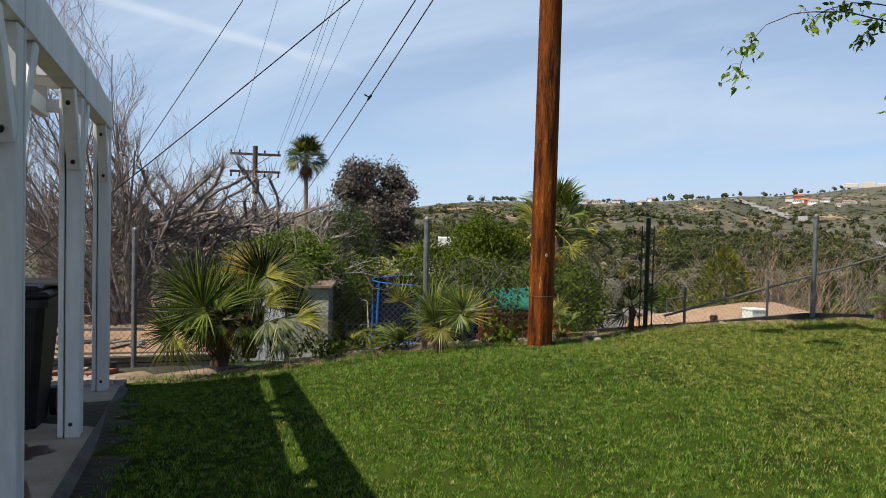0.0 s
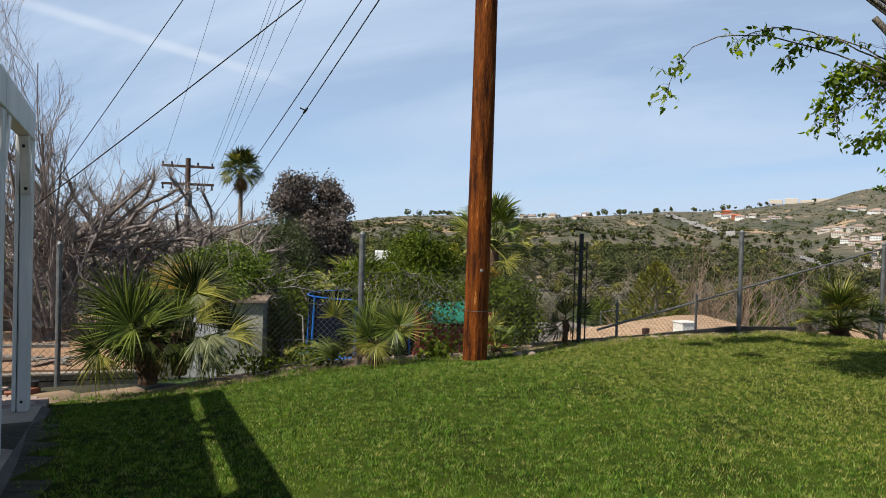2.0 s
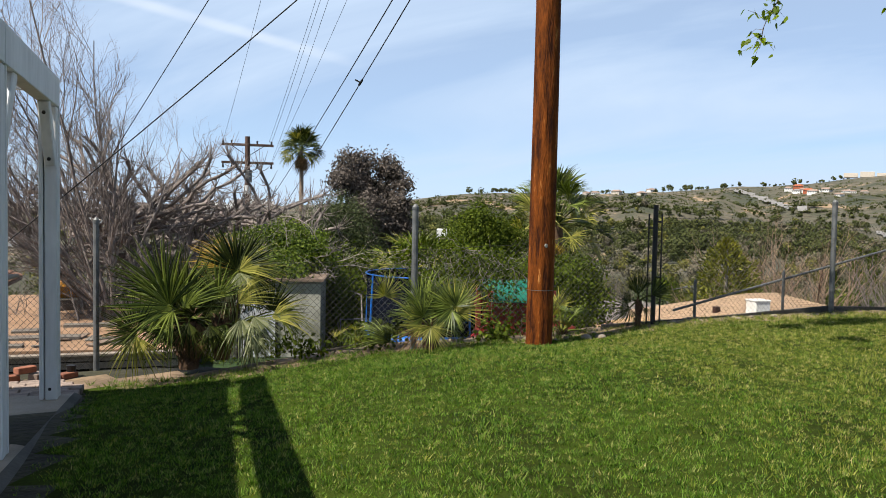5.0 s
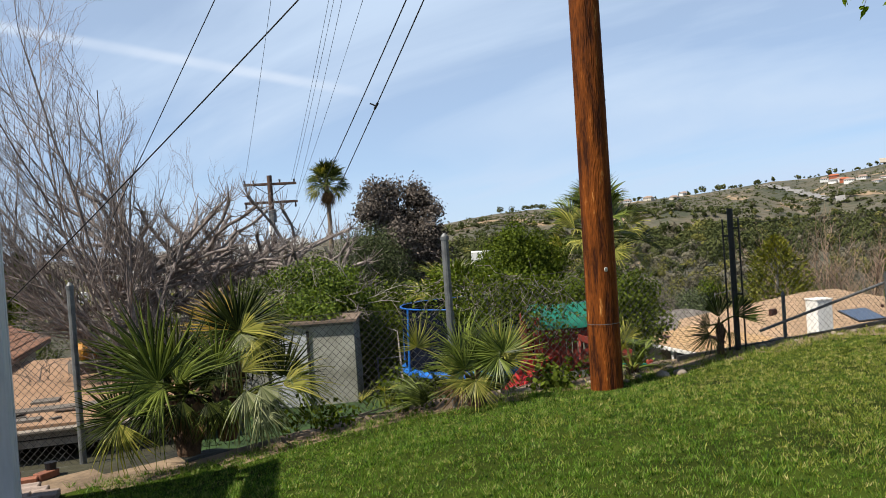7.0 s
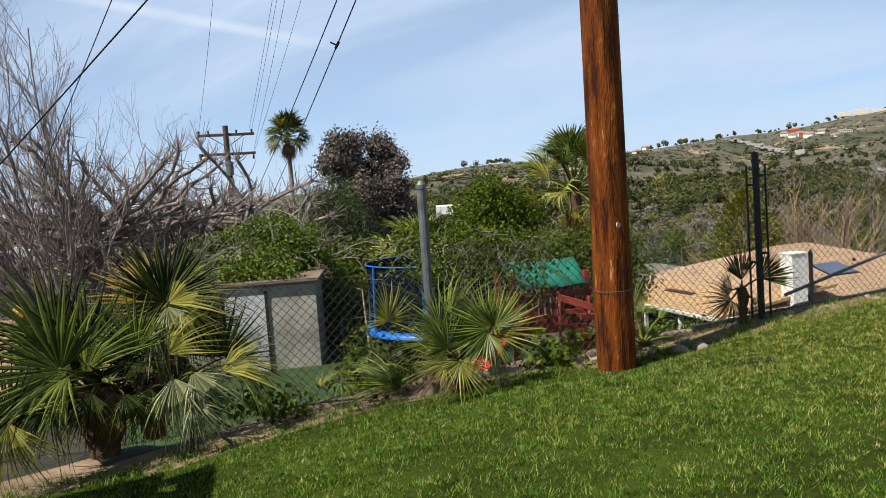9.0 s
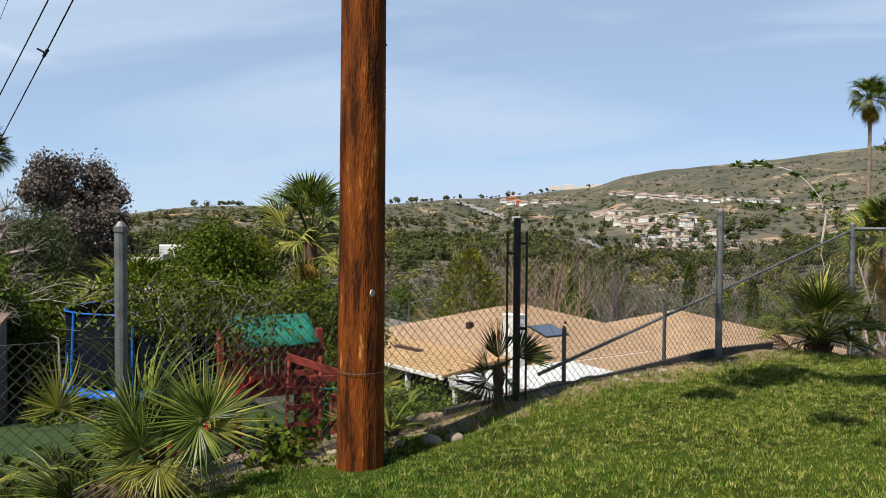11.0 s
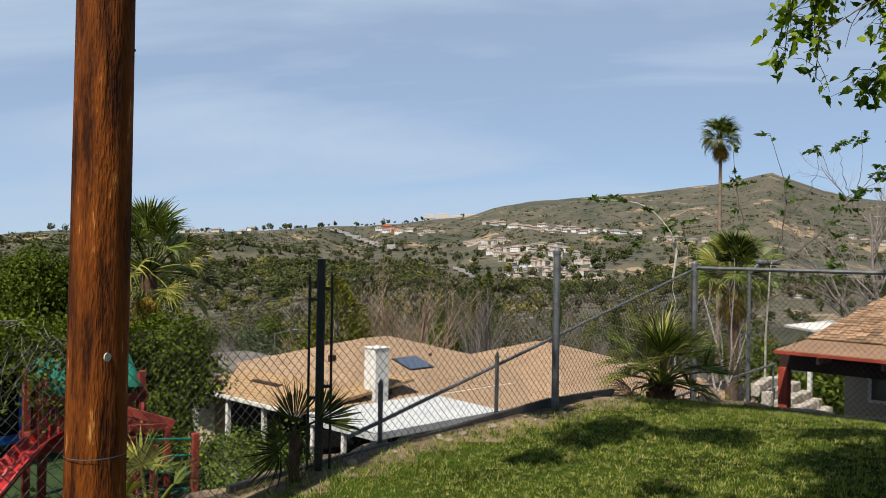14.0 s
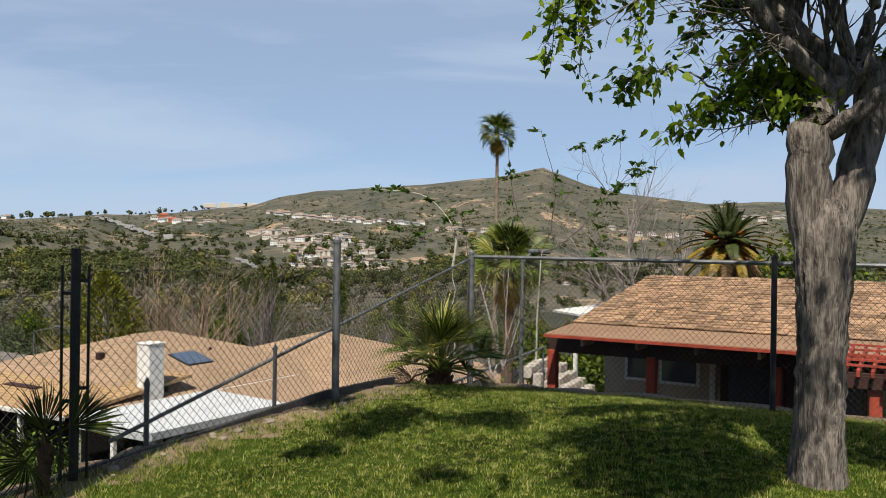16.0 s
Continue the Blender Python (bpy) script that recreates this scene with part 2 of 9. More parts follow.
M_PALE = mat("pale_sycamore_bark", (0.60, 0.56, 0.47), (0.36, 0.34, 0.26), rough=0.8, scale=6, bump=0.3)
M_PTRUNKP = mat("pale_palm_trunk", (0.32, 0.24, 0.17), (0.20, 0.145, 0.10), rough=0.9, scale=4)
M_WHIP = mat("brown_whip_bark", (0.17, 0.125, 0.09), (0.09, 0.066, 0.05), rough=0.85, scale=6, bump=0.3)
M_TWIGP = mat("pale_dry_twig", (0.52, 0.46, 0.40), (0.34, 0.29, 0.25), rough=0.85, scale=5, bump=0.2)
M_PTRUNK = mat("palm_fibre", (0.17, 0.10, 0.055), (0.08, 0.045, 0.028), rough=0.95, scale=10, fine=50, bump=1.0, dist=0.03)
M_STUCCO = mat("tan_stucco", (0.62, 0.50, 0.36), (0.52, 0.42, 0.30), rough=0.9, scale=2.5, fine=80, bump=0.3)
M_CHIM = mat("white_stucco", (0.78, 0.76, 0.71), (0.66, 0.63, 0.58), rough=0.9, scale=2.5, fine=50, bump=0.3)
M_SHINGO = mat("orange_tan_shingle", (0.52, 0.34, 0.17), (0.42, 0.27, 0.135), rough=0.92, scale=3.5, fine=22, bump=0.4, dist=0.03, island=0.10)
M_AWN = mat("weathered_white_sheet", (0.52, 0.53, 0.53), (0.42, 0.43, 0.43), rough=0.7, scale=1.5, fine=30, bump=0.15)
M_SHING = mat("tan_asphalt_shingle", (0.45, 0.305, 0.19), (0.35, 0.235, 0.145), rough=0.92, scale=3.5, fine=22, bump=0.4, dist=0.03, island=0.10)
M_SHAKE = mat("wood_shake", (0.45, 0.28, 0.16), (0.27, 0.16, 0.09), rough=0.85, scale=8, fine=60, rand=0.5)
M_SHAKE2 = mat("wood_shake_joined", (0.44, 0.275, 0.16), (0.29, 0.175, 0.10), rough=0.85, scale=8, fine=60, island=0.38)
M_TILE = mat("clay_tile", (0.31, 0.16, 0.10), (0.20, 0.105, 0.07), rough=0.8, scale=6, fine=40, rand=0.16)
M_TILE2 = mat("clay_tile_joined", (0.31, 0.16, 0.10), (0.20, 0.105, 0.07), rough=0.8, scale=6, fine=40, island=0.16)
M_ROLL = mat("tan_roll_roofing", (0.38, 0.235, 0.14), (0.30, 0.18, 0.105), rough=0.9, scale=1.2, fine=40, bump=0.3)
M_TAR = mat("grey_tar_patch", (0.22, 0.20, 0.17), (0.12, 0.10, 0.085), rough=0.9, scale=3)
M_REDW = mat("redwood_stain", (0.47, 0.075, 0.035), (0.30, 0.045, 0.022), rough=0.7, scale=4, fine=40, stretch=(1, 1, 0.2))
M_BEAM = mat("dark_red_fascia", (0.06, 0.02, 0.013), (0.035, 0.013, 0.009), rough=0.75, scale=4)
M_SHED = mat("weathered_shed_panel", (0.45, 0.44, 0.37), (0.25, 0.24, 0.19), rough=0.8, scale=1.6, fine=30, bump=0.2)
M_SHEDR = mat("shed_roof", (0.27, 0.20, 0.15), (0.17, 0.12, 0.09), rough=0.85, scale=4)
M_GREENC = mat("green_canvas", (0.009, 0.19, 0.125), (0.007, 0.14, 0.09), rough=0.6, scale=3, bump=0.1)
# darker than the redwood stain: the play tower's shade is in the colour
M_PLAY = mat("faded_red_boards", (0.33, 0.045, 0.025), (0.19, 0.026, 0.016), rough=0.75, scale=5, fine=40, rand=0.3)
M_SLIDE = mat("red_plastic", (0.55, 0.03, 0.025), (0.42, 0.02, 0.018), rough=0.35, scale=3, bump=0.03)
M_BLUE = mat("blue_vinyl", (0.012, 0.17, 0.62), (0.010, 0.12, 0.44), rough=0.45, scale=4, bump=0.05)
M_NET = mat("dark_netting", (0.018, 0.022, 0.035), (0.012, 0.014, 0.022), rough=0.9, scale=5, bump=0.0)
M_GLASS = glassmat("window_glass")
M_SKYL = glassmat("skylight_glass", (0.05, 0.07, 0.11), 0.2)
# near-black for painted shade beside and under roofs, and for the shed's door frame
M_DARK = mat("dark_shade_and_trim", (0.02, 0.018, 0.016), (0.012, 0.011, 0.01), rough=0.9)
M_STONE = mat("pale_stone", (0.58, 0.52, 0.44), (0.42, 0.37, 0.31), rough=0.9, scale=5, rand=0.15)
M_ASPH = mat("pale_road", (0.30, 0.29, 0.28), (0.22, 0.21, 0.20), rough=0.9, scale=0.2, fine=2)
M_RUST = mat("yellow_machine_paint", (0.62, 0.30, 0.03), (0.45, 0.20, 0.02), rough=0.6)
M_CABLE = mat("black_cable", (0.02, 0.02, 0.02), (0.012, 0.012, 0.012), rough=0.6, bump=0.0)
M_WOOD = mat("grey_weathered_wood", (0.36, 0.30, 0.24), (0.22, 0.18, 0.14), rough=0.85, scale=5, stretch=(1, 1, 0.2))
L_GRASS = leafmat("grass_blades", (0.012, 0.045, 0.004), (0.20, 0.345, 0.04), (0.36, 0.38, 0.12), trans=0.3, rough=0.5, patch=14)
L_GRASS2 = leafmat("dry_grass_blades", (0.026, 0.068, 0.006), (0.38, 0.41, 0.07), (0.62, 0.53, 0.23), trans=0.3, rough=0.5, patch=14)
L_FAN = leafmat("fan_palm_leaf", (0.035, 0.06, 0.008), (0.24, 0.29, 0.05), trans=0.22, rough=0.42, spec=0.22)
L_WASH = leafmat("far_palm_leaf", (0.025, 0.042, 0.012), (0.12, 0.145, 0.04), trans=0.15, rough=0.75)
L_FANY = leafmat("yellowing_palm_leaf", (0.12, 0.14, 0.02), (0.48, 0.44, 0.10), trans=0.3, rough=0.45, spec=0.2)
L_FANP = leafmat("pale_palm_leaf", (0.15, 0.18, 0.07), (0.46, 0.47, 0.24), trans=0.25, rough=0.45, spec=0.2)
# darkened copy of the fan leaf, with the shade among the leaves in its colour
L_FAN_SHADE = leafmat("shade_dark_palm_leaf", (0.010, 0.018, 0.004), (0.07, 0.085, 0.015), trans=0.12, rough=0.55, spec=0.1)
L_FANB = leafmat("dead_palm_leaf", (0.13, 0.075, 0.035), (0.26, 0.16, 0.075), trans=0.15, rough=0.7)
L_VINE = leafmat("bright_vine_leaf", (0.014, 0.04, 0.006), (0.22, 0.29, 0.045), trans=0.3, rough=0.7)
L_MULB = leafmat("mulberry_leaf", (0.035, 0.085, 0.01), (0.36, 0.48, 0.045), trans=0.5, rough=0.4)
L_DARK = leafmat("brown_grey_leaf", (0.030, 0.026, 0.020), (0.27, 0.225, 0.19), trans=0.15, rough=0.7, patch=0.9, grain=0.6)
L_FEATH = leafmat("grey_green_leaf", (0.018, 0.032, 0.009), (0.16, 0.19, 0.085), trans=0.2, rough=0.6)
L_TREE = leafmat("green_tree_leaf", (0.011, 0.029, 0.004), (0.165, 0.21, 0.025), trans=0.25, rough=0.7, spec=0.05, grain=0.75)
L_CONI = leafmat("olive_conifer_leaf", (0.055, 0.075, 0.012), (0.30, 0.29, 0.04), trans=0.25, rough=0.6, patch=0.6, grain=0.6)
L_WOODS = leafmat("far_woods_leaf", (0.028, 0.042, 0.015), (0.14, 0.15, 0.055), trans=0.15, rough=0.8, spec=0.03, patch=0.11, grain=0.35)
L_OLIVE = leafmat("olive_woods_leaf", (0.085, 0.09, 0.024), (0.30, 0.28, 0.085), trans=0.2, rough=0.8, spec=0.03, patch=0.09, grain=0.4)
L_GREYW = leafmat("grey_budding_crown", (0.085, 0.078, 0.052), (0.26, 0.235, 0.165), trans=0.15, rough=0.85, spec=0.03, patch=0.09, grain=0.5)
L_DATE = leafmat("date_palm_leaf", (0.012, 0.022, 0.005), (0.085, 0.10, 0.022), trans=0.1, rough=0.5, spec=0.2)
L_GOLD = leafmat("golden_old_frond", (0.12, 0.085, 0.012), (0.40, 0.26, 0.04), trans=0.2, rough=0.5)
M_FRUIT = mat("orange_fruit_stalk", (0.62, 0.20, 0.02), (0.40, 0.11, 0.012), rough=0.7)
L_SYC = leafmat("sycamore_leaf", (0.04, 0.09, 0.015), (0.12, 0.19, 0.03), trans=0.35, rough=0.45)


# ---- mesh helpers ----
def mesh_ob(name, verts, faces, material, parent=None, smooth=False, label="", idx=None, mats=None):
    me = bpy.data.meshes.new(name)
    me.from_pydata([tuple(v) for v in verts], [], [tuple(f) for f in faces])
    for m_ in mats or [material]:
        me.materials.append(m_)
    if idx is not None:
        me.polygons.foreach_set("material_index", idx)
    if smooth:
        me.polygons.foreach_set("use_smooth", [True] * len(me.polygons))
    me.update()
    ob = new(name, me)
    if parent:
        ob.parent = parent
    if label:
        ob["label"] = label
    return ob


def fast_ob(name, verts, quads, material, parent=None, smooth=False, label="", sides=4):
    """A mesh from numpy arrays of corners and faces with the same number of sides."""
    verts, quads = np.asarray(verts, np.float32), np.asarray(quads, np.int32)
    me = bpy.data.meshes.new(name)
    me.vertices.add(len(verts))
    me.vertices.foreach_set("co", verts.ravel())
    me.loops.add(quads.size)
    me.loops.foreach_set("vertex_index", quads.ravel())
    me.polygons.add(len(quads))
    me.polygons.foreach_set("loop_start", np.arange(0, quads.size, sides, dtype=np.int32))
    if smooth:
        me.polygons.foreach_set("use_smooth", np.ones(len(quads), bool))
    me.materials.append(material)
    me.update(calc_edges=True)
    ob = new(name, me)
    if parent:
        ob.parent = parent
    if label:
        ob["label"] = label
    return ob


def thing(name, label, category, at=(0, 0, 0), rz=0.0, group="", kind=""):
    e = new(name)
    e.empty_display_size = 0.2
    e.matrix_basis = pose(*at, 0, 0, rz)
    return tagged(e, label, category, group, kind)


def part(name, bm, material, parent, label="", smooth=False):
    me = bpy.data.meshes.new(name)
    bm.to_mesh(me)
    bm.free()
    me.materials.append(material)
    if smooth:
        me.polygons.foreach_set("use_smooth", [True] * len(me.polygons))
    ob = new(name, me)
    ob.parent = parent
    if label:
        ob["label"] = label
    return ob


def box_bm(x0, y0, z0, x1, y1, z1, bevel=0.0, bm=None, m=None):
    bm = bm or bmesh.new()
    mt = Matrix.Translation(((x0 + x1) / 2, (y0 + y1) / 2, (z0 + z1) / 2)) @ Matrix.Diagonal((abs(x1 - x0), abs(y1 - y0), abs(z1 - z0), 1))
    if m:
        mt = m @ mt
    made = bmesh.ops.create_cube(bm, size=1, matrix=mt)
    if bevel:
        es = {e for v in made["verts"] for e in v.link_edges}
        bmesh.ops.bevel(bm, geom=list(es), offset=bevel, segments=1, affect="EDGES")
    return bm


def bar_bm(a, b, w, h=None, bevel=0.0, bm=None):
    """A squared bar from a to b."""
    a, b = Vector(a), Vector(b)
    d = b - a
    q = d.to_track_quat("Z", "Y").to_matrix().to_4x4()
    h = h or w
    return box_bm(-w / 2, -h / 2, 0, w / 2, h / 2, d.length, bevel, bm, Matrix.Translation(a) @ q)


def rod_bm(a, b, r, r2=None, seg=10, bm=None):
    bm = bm or bmesh.new()
    a, b = Vector(a), Vector(b)
    d = b - a
    mt = Matrix.Translation((a + b) / 2) @ d.to_track_quat("Z", "Y").to_matrix().to_4x4()
    bmesh.ops.create_cone(bm, cap_ends=True, segments=seg, radius1=r, radius2=r if r2 is None else r2, depth=d.length, matrix=mt)
    return bm


def mesh_slab(xa, y0, za, xb, y1, zb, th):
    bm = bmesh.new()
    v = [bm.verts.new(p) for p in ((xa, y0, za), (xb, y0, zb), (xb, y1, zb), (xa, y1, za), (xa, y0, za - th), (xb, y0, zb - th), (xb, y1, zb - th), (xa, y1, za - th))]
    for f_ in ((0, 1, 2, 3), (7, 6, 5, 4), (0, 4, 5, 1), (1, 5, 6, 2), (2, 6, 7, 3), (3, 7, 4, 0)):
        bm.faces.new([v[i] for i in f_])
    return bm


def tubes(lines, sides=5):
    """Corners and quads of tubes along polylines of (points, radii)."""
    vs, fs, base = [], [], 0
    for pts, rad in lines:
        pts, rad = np.asarray(pts, float), np.asarray(rad, float)
        tan = np.gradient(pts, axis=0)
        tan /= np.linalg.norm(tan, axis=1)[:, None] + 1e-9
        ref = np.where(np.abs(tan[:, 2:3]) > 0.9, np.array([[1.0, 0, 0]]), np.array([[0, 0, 1.0]]))
        u = np.cross(tan, ref)
        u /= np.linalg.norm(u, axis=1)[:, None] + 1e-9
        v = np.cross(tan, u)
        an = np.arange(sides) * 2 * np.pi / sides
        ring = pts[:, None] + rad[:, None, None] * (np.cos(an)[None, :, None] * u[:, None] + np.sin(an)[None, :, None] * v[:, None])
        k = len(pts)
        vs.append(ring.reshape(-1, 3))
        i, j = np.meshgrid(np.arange(k - 1), np.arange(sides), indexing="ij")
        j2 = (j + 1) % sides
        fs.append(np.stack([i * sides + j, i * sides + j2, (i + 1) * sides + j2, (i + 1) * sides + j], -1).reshape(-1, 4) + base)
        base += k * sides
    return np.concatenate(vs), np.concatenate(fs)


def leaf_quads(pos, size, rng, flat=0.0, aspect=1.7, along=None):
    """Pointed, slightly folded leaves (two triangles' worth each) at the given places."""
    n = len(pos)
    size = np.broadcast_to(np.asarray(size, float), (n,))[:, None]
    d = rng.normal(size=(n, 3)) if along is None else along + 0.5 * rng.normal(size=(n, 3))
    d[:, 2] = d[:, 2] * (1 - flat) - (0.25 if along is None else 0)
    d /= np.linalg.norm(d, axis=1)[:, None] + 1e-9
    s = np.cross(d, rng.normal(size=(n, 3)) * (1, 1, 1 - flat) + (0, 0, 2.2 * flat))
    s /= np.linalg.norm(s, axis=1)[:, None] + 1e-9
    nn = np.cross(d, s)
    w = size / aspect
    a = pos
    b = pos + d * size * 0.45 + s * w * 0.5 + nn * size * 0.08
    c = pos + d * size
    e = pos + d * size * 0.45 - s * w * 0.5 + nn * size * 0.08
    vs = np.stack([a, b, c, e], 1).reshape(-1, 3)
    return vs, np.arange(4 * n).reshape(-1, 4)


def facing_leaves(pos, face, size, rng, jitter=0.7, aspect=1.7):
    """Pointed leaves or leaf tufts that look outwards from their crown, so that it has a lit and a shaded side."""
    n = len(pos)
    size = np.broadcast_to(np.asarray(size, float), (n,))[:, None]
    nn = face + jitter * rng.normal(size=(n, 3))
    nn /= np.linalg.norm(nn, axis=1)[:, None] + 1e-9
    d = rng.normal(size=(n, 3)) + (0, 0, -0.5)
    d -= nn * (d * nn).sum(1)[:, None]
    d /= np.linalg.norm(d, axis=1)[:, None] + 1e-9
    s = np.cross(nn, d) * size / aspect * 0.5
    d = d * size * 0.5
    vs = np.stack([pos - d, pos - 0.1 * d + s + 0.1 * nn * size, pos + d, pos - 0.1 * d - s + 0.1 * nn * size], 1).reshape(-1, 3)
    return vs, np.arange(4 * n).reshape(-1, 4)


def smooth01(a, b, v):
    t_ = np.clip((np.asarray(v, float) - a) / (b - a), 0, 1)
    return t_ * t_ * (3 - 2 * t_)


def wob(x, y, s, seed=0.0):
    """Cheap smooth noise about 0, in -1..1."""
    x, y = np.asarray(x, float) / s, np.asarray(y, float) / s
    return (np.sin(1.7 * x + 2.3 * y + seed) + np.sin(2.9 * x - 1.1 * y + 1.7 * seed + 1) + np.sin(-1.3 * x + 3.7 * y + 2.1 * seed + 2) + 0.6 * np.sin(5.3 * x + 4.1 * y + seed) + 0.6 * np.sin(-6.1 * x + 4.9 * y + 3 + seed)) / 4.2


# ---- terrain ----
def lawn_z(x, y):
    z = 0.08 + 0.015 * (np.asarray(x, float) - 1) - 0.06 * smooth01(8, 10, y)
    z = z - 0.26 * smooth01(-2.6, 1.0, -np.asarray(x, float)) * smooth01(3, 9.5, y) - 0.42 * smooth01(8.6, 11.8, x)
    z = z - 0.11 * smooth01(7.6, 9.7, y) * (1 - smooth01(3.4, 6.0, x))
    return z + 0.012 * wob(x, y, 1.6)


SKY_AZ = np.array([-180, -60, -25, -10, 3, 8, 14.7, 17.9, 20, 22.3, 29, 34, 38, 41, 44, 46.8, 48.7, 51.4, 55, 58.7, 61.5, 63.9, 65.2, 66.6, 68.1, 69.7, 71.5, 74, 77.4, 80.8, 84, 95, 130, 180])
SKY_EL = np.array([-0.6, -0.6, -0.6, -0.6, -0.3, 0.05, 0.4, 0.88, 1.1, 1.2, 1.15, 1.5, 1.8, 1.9, 2.3, 2.6, 3.2, 3.65, 4.0, 4.25, 4.6, 4.9, 5.2, 5.5, 4.85, 4.25, 3.85, 3.5, 3.05, 3.2, 3.0, 2.0, -0.4, -0.6])


def ground_z(x, y):
    x, y = np.asarray(x, float), np.asarray(y, float)
    inside = lawn_z(np.clip(x, -30, 11.8), np.clip(y, -30, 10.5))
    steep = smooth01(-1.2, 0.2, x)
    out = np.maximum(y - 10.7 + 0.35 * steep * (1 - smooth01(8.6, 10.5, x)), x - 11.9)
    low = -2.5 - 0.05 * np.maximum(0, y - 18) - 3.7 * smooth01(9, 20, x) * smooth01(13, 24, y) - 0.1 * np.maximum(0, x - 26) - 2.6 * smooth01(8.6, 11, x) * smooth01(11, 13.5, y)
    low = np.maximum(low, -16 - 0 * x) + 0.12 * wob(x, y, 6)
    near = inside + (low - inside) * smooth01(0.0, 1, out / (3.2 - 2.0 * steep))
    dx, dy = x - 1.0, y - 5.0
    r, az = np.hypot(dx, dy), np.degrees(np.arctan2(dx, dy))
    el = np.interp(az, SKY_AZ, SKY_EL)
    ridge = 950 + 500 * smooth01(26, 40, az) + 250 * smooth01(60, 75, az)
    top = 1.5 + ridge * np.tan(np.radians(el))
    valley = -14 - 10 * smooth01(80, 260, r)
    u = np.clip((r - 330) / (ridge - 330), 0, 1)
    rise = valley + (top - valley) * (0.55 * u + 0.45 * smooth01(0, 1, u))
    gully = np.sin(np.pi * np.clip(u, 0, 1)) * (7 * wob(x, y, 120, 2) + 3.5 * wob(x, y, 38, 5))
    back = np.where(r > ridge, -(r - ridge) * 0.05 * (el > 0.2), 0)
    far = rise + gully * np.clip(el + 0.4, 0.05, 1.6) + np.maximum(back, -80)
    return near + (far - near) * smooth01(45, 110, r)


def build_ground():
    az = np.concatenate([np.arange(-180, -30, 2.0), np.arange(-30, 100, 0.6), np.arange(100, 180, 2.0)])
    rad = [0.0001]
    while rad[-1] < 4700:
        rad.append(rad[-1] + (0.3 if rad[-1] < 26 else max(0.3, 0.032 * rad[-1])))
    rad = np.array(rad)
    rr, aa = np.meshgrid(rad, np.radians(az), indexing="ij")
    x, y = 1.0 + rr * np.sin(aa), 5.0 + rr * np.cos(aa)
    z = ground_z(x, y)
    n = len(az)
    i, j = np.meshgrid(np.arange(len(rad) - 1), np.arange(n), indexing="ij")
    q = np.stack([i * n + j, i * n + (j + 1) % n, (i + 1) * n + (j + 1) % n, (i + 1) * n + j], -1).reshape(-1, 4)
    ob = fast_ob("ground", np.stack([x, y, z], -1).reshape(-1, 3), q[:, ::-1], M_SOIL, smooth=True)
    c = np.stack([x, y], -1).reshape(-1, 2)[q].mean(1)
    r = np.hypot(c[:, 0] - 1, c[:, 1] - 5)
    k = np.where(r > 330, 3, np.where(r > 42, 4, 5))
    edge = 0.12 * wob(c[:, 0], c[:, 1], 0.5)
    k = np.where((c[:, 1] < 10.32 + edge) & (c[:, 0] < 11.9), 1, k)
    k = np.where((c[:, 1] < 9.75 + edge) & (c[:, 0] < 11.3 + edge), 0, k)
    k = np.where((c[:, 1] > 11.6 + 3 * edge) & (c[:, 1] < 27) & (c[:, 0] > -1) & (c[:, 0] < 9), 2, k)
    k = np.where((c[:, 0] < -1.42 + 0.6 * edge) & (c[:, 1] < 9.6), 5, k)
    for m_ in (M_DIRT, M_LOW, M_HILL, M_VALLEY, M_WEED):
        ob.data.materials.append(m_)
    ob.data.polygons.foreach_set("material_index", k.astype(np.int32))
    tagged(ob, "mown lawn terrace falling to a wide valley with dry hills", "ground", kind="structure")


build_ground()


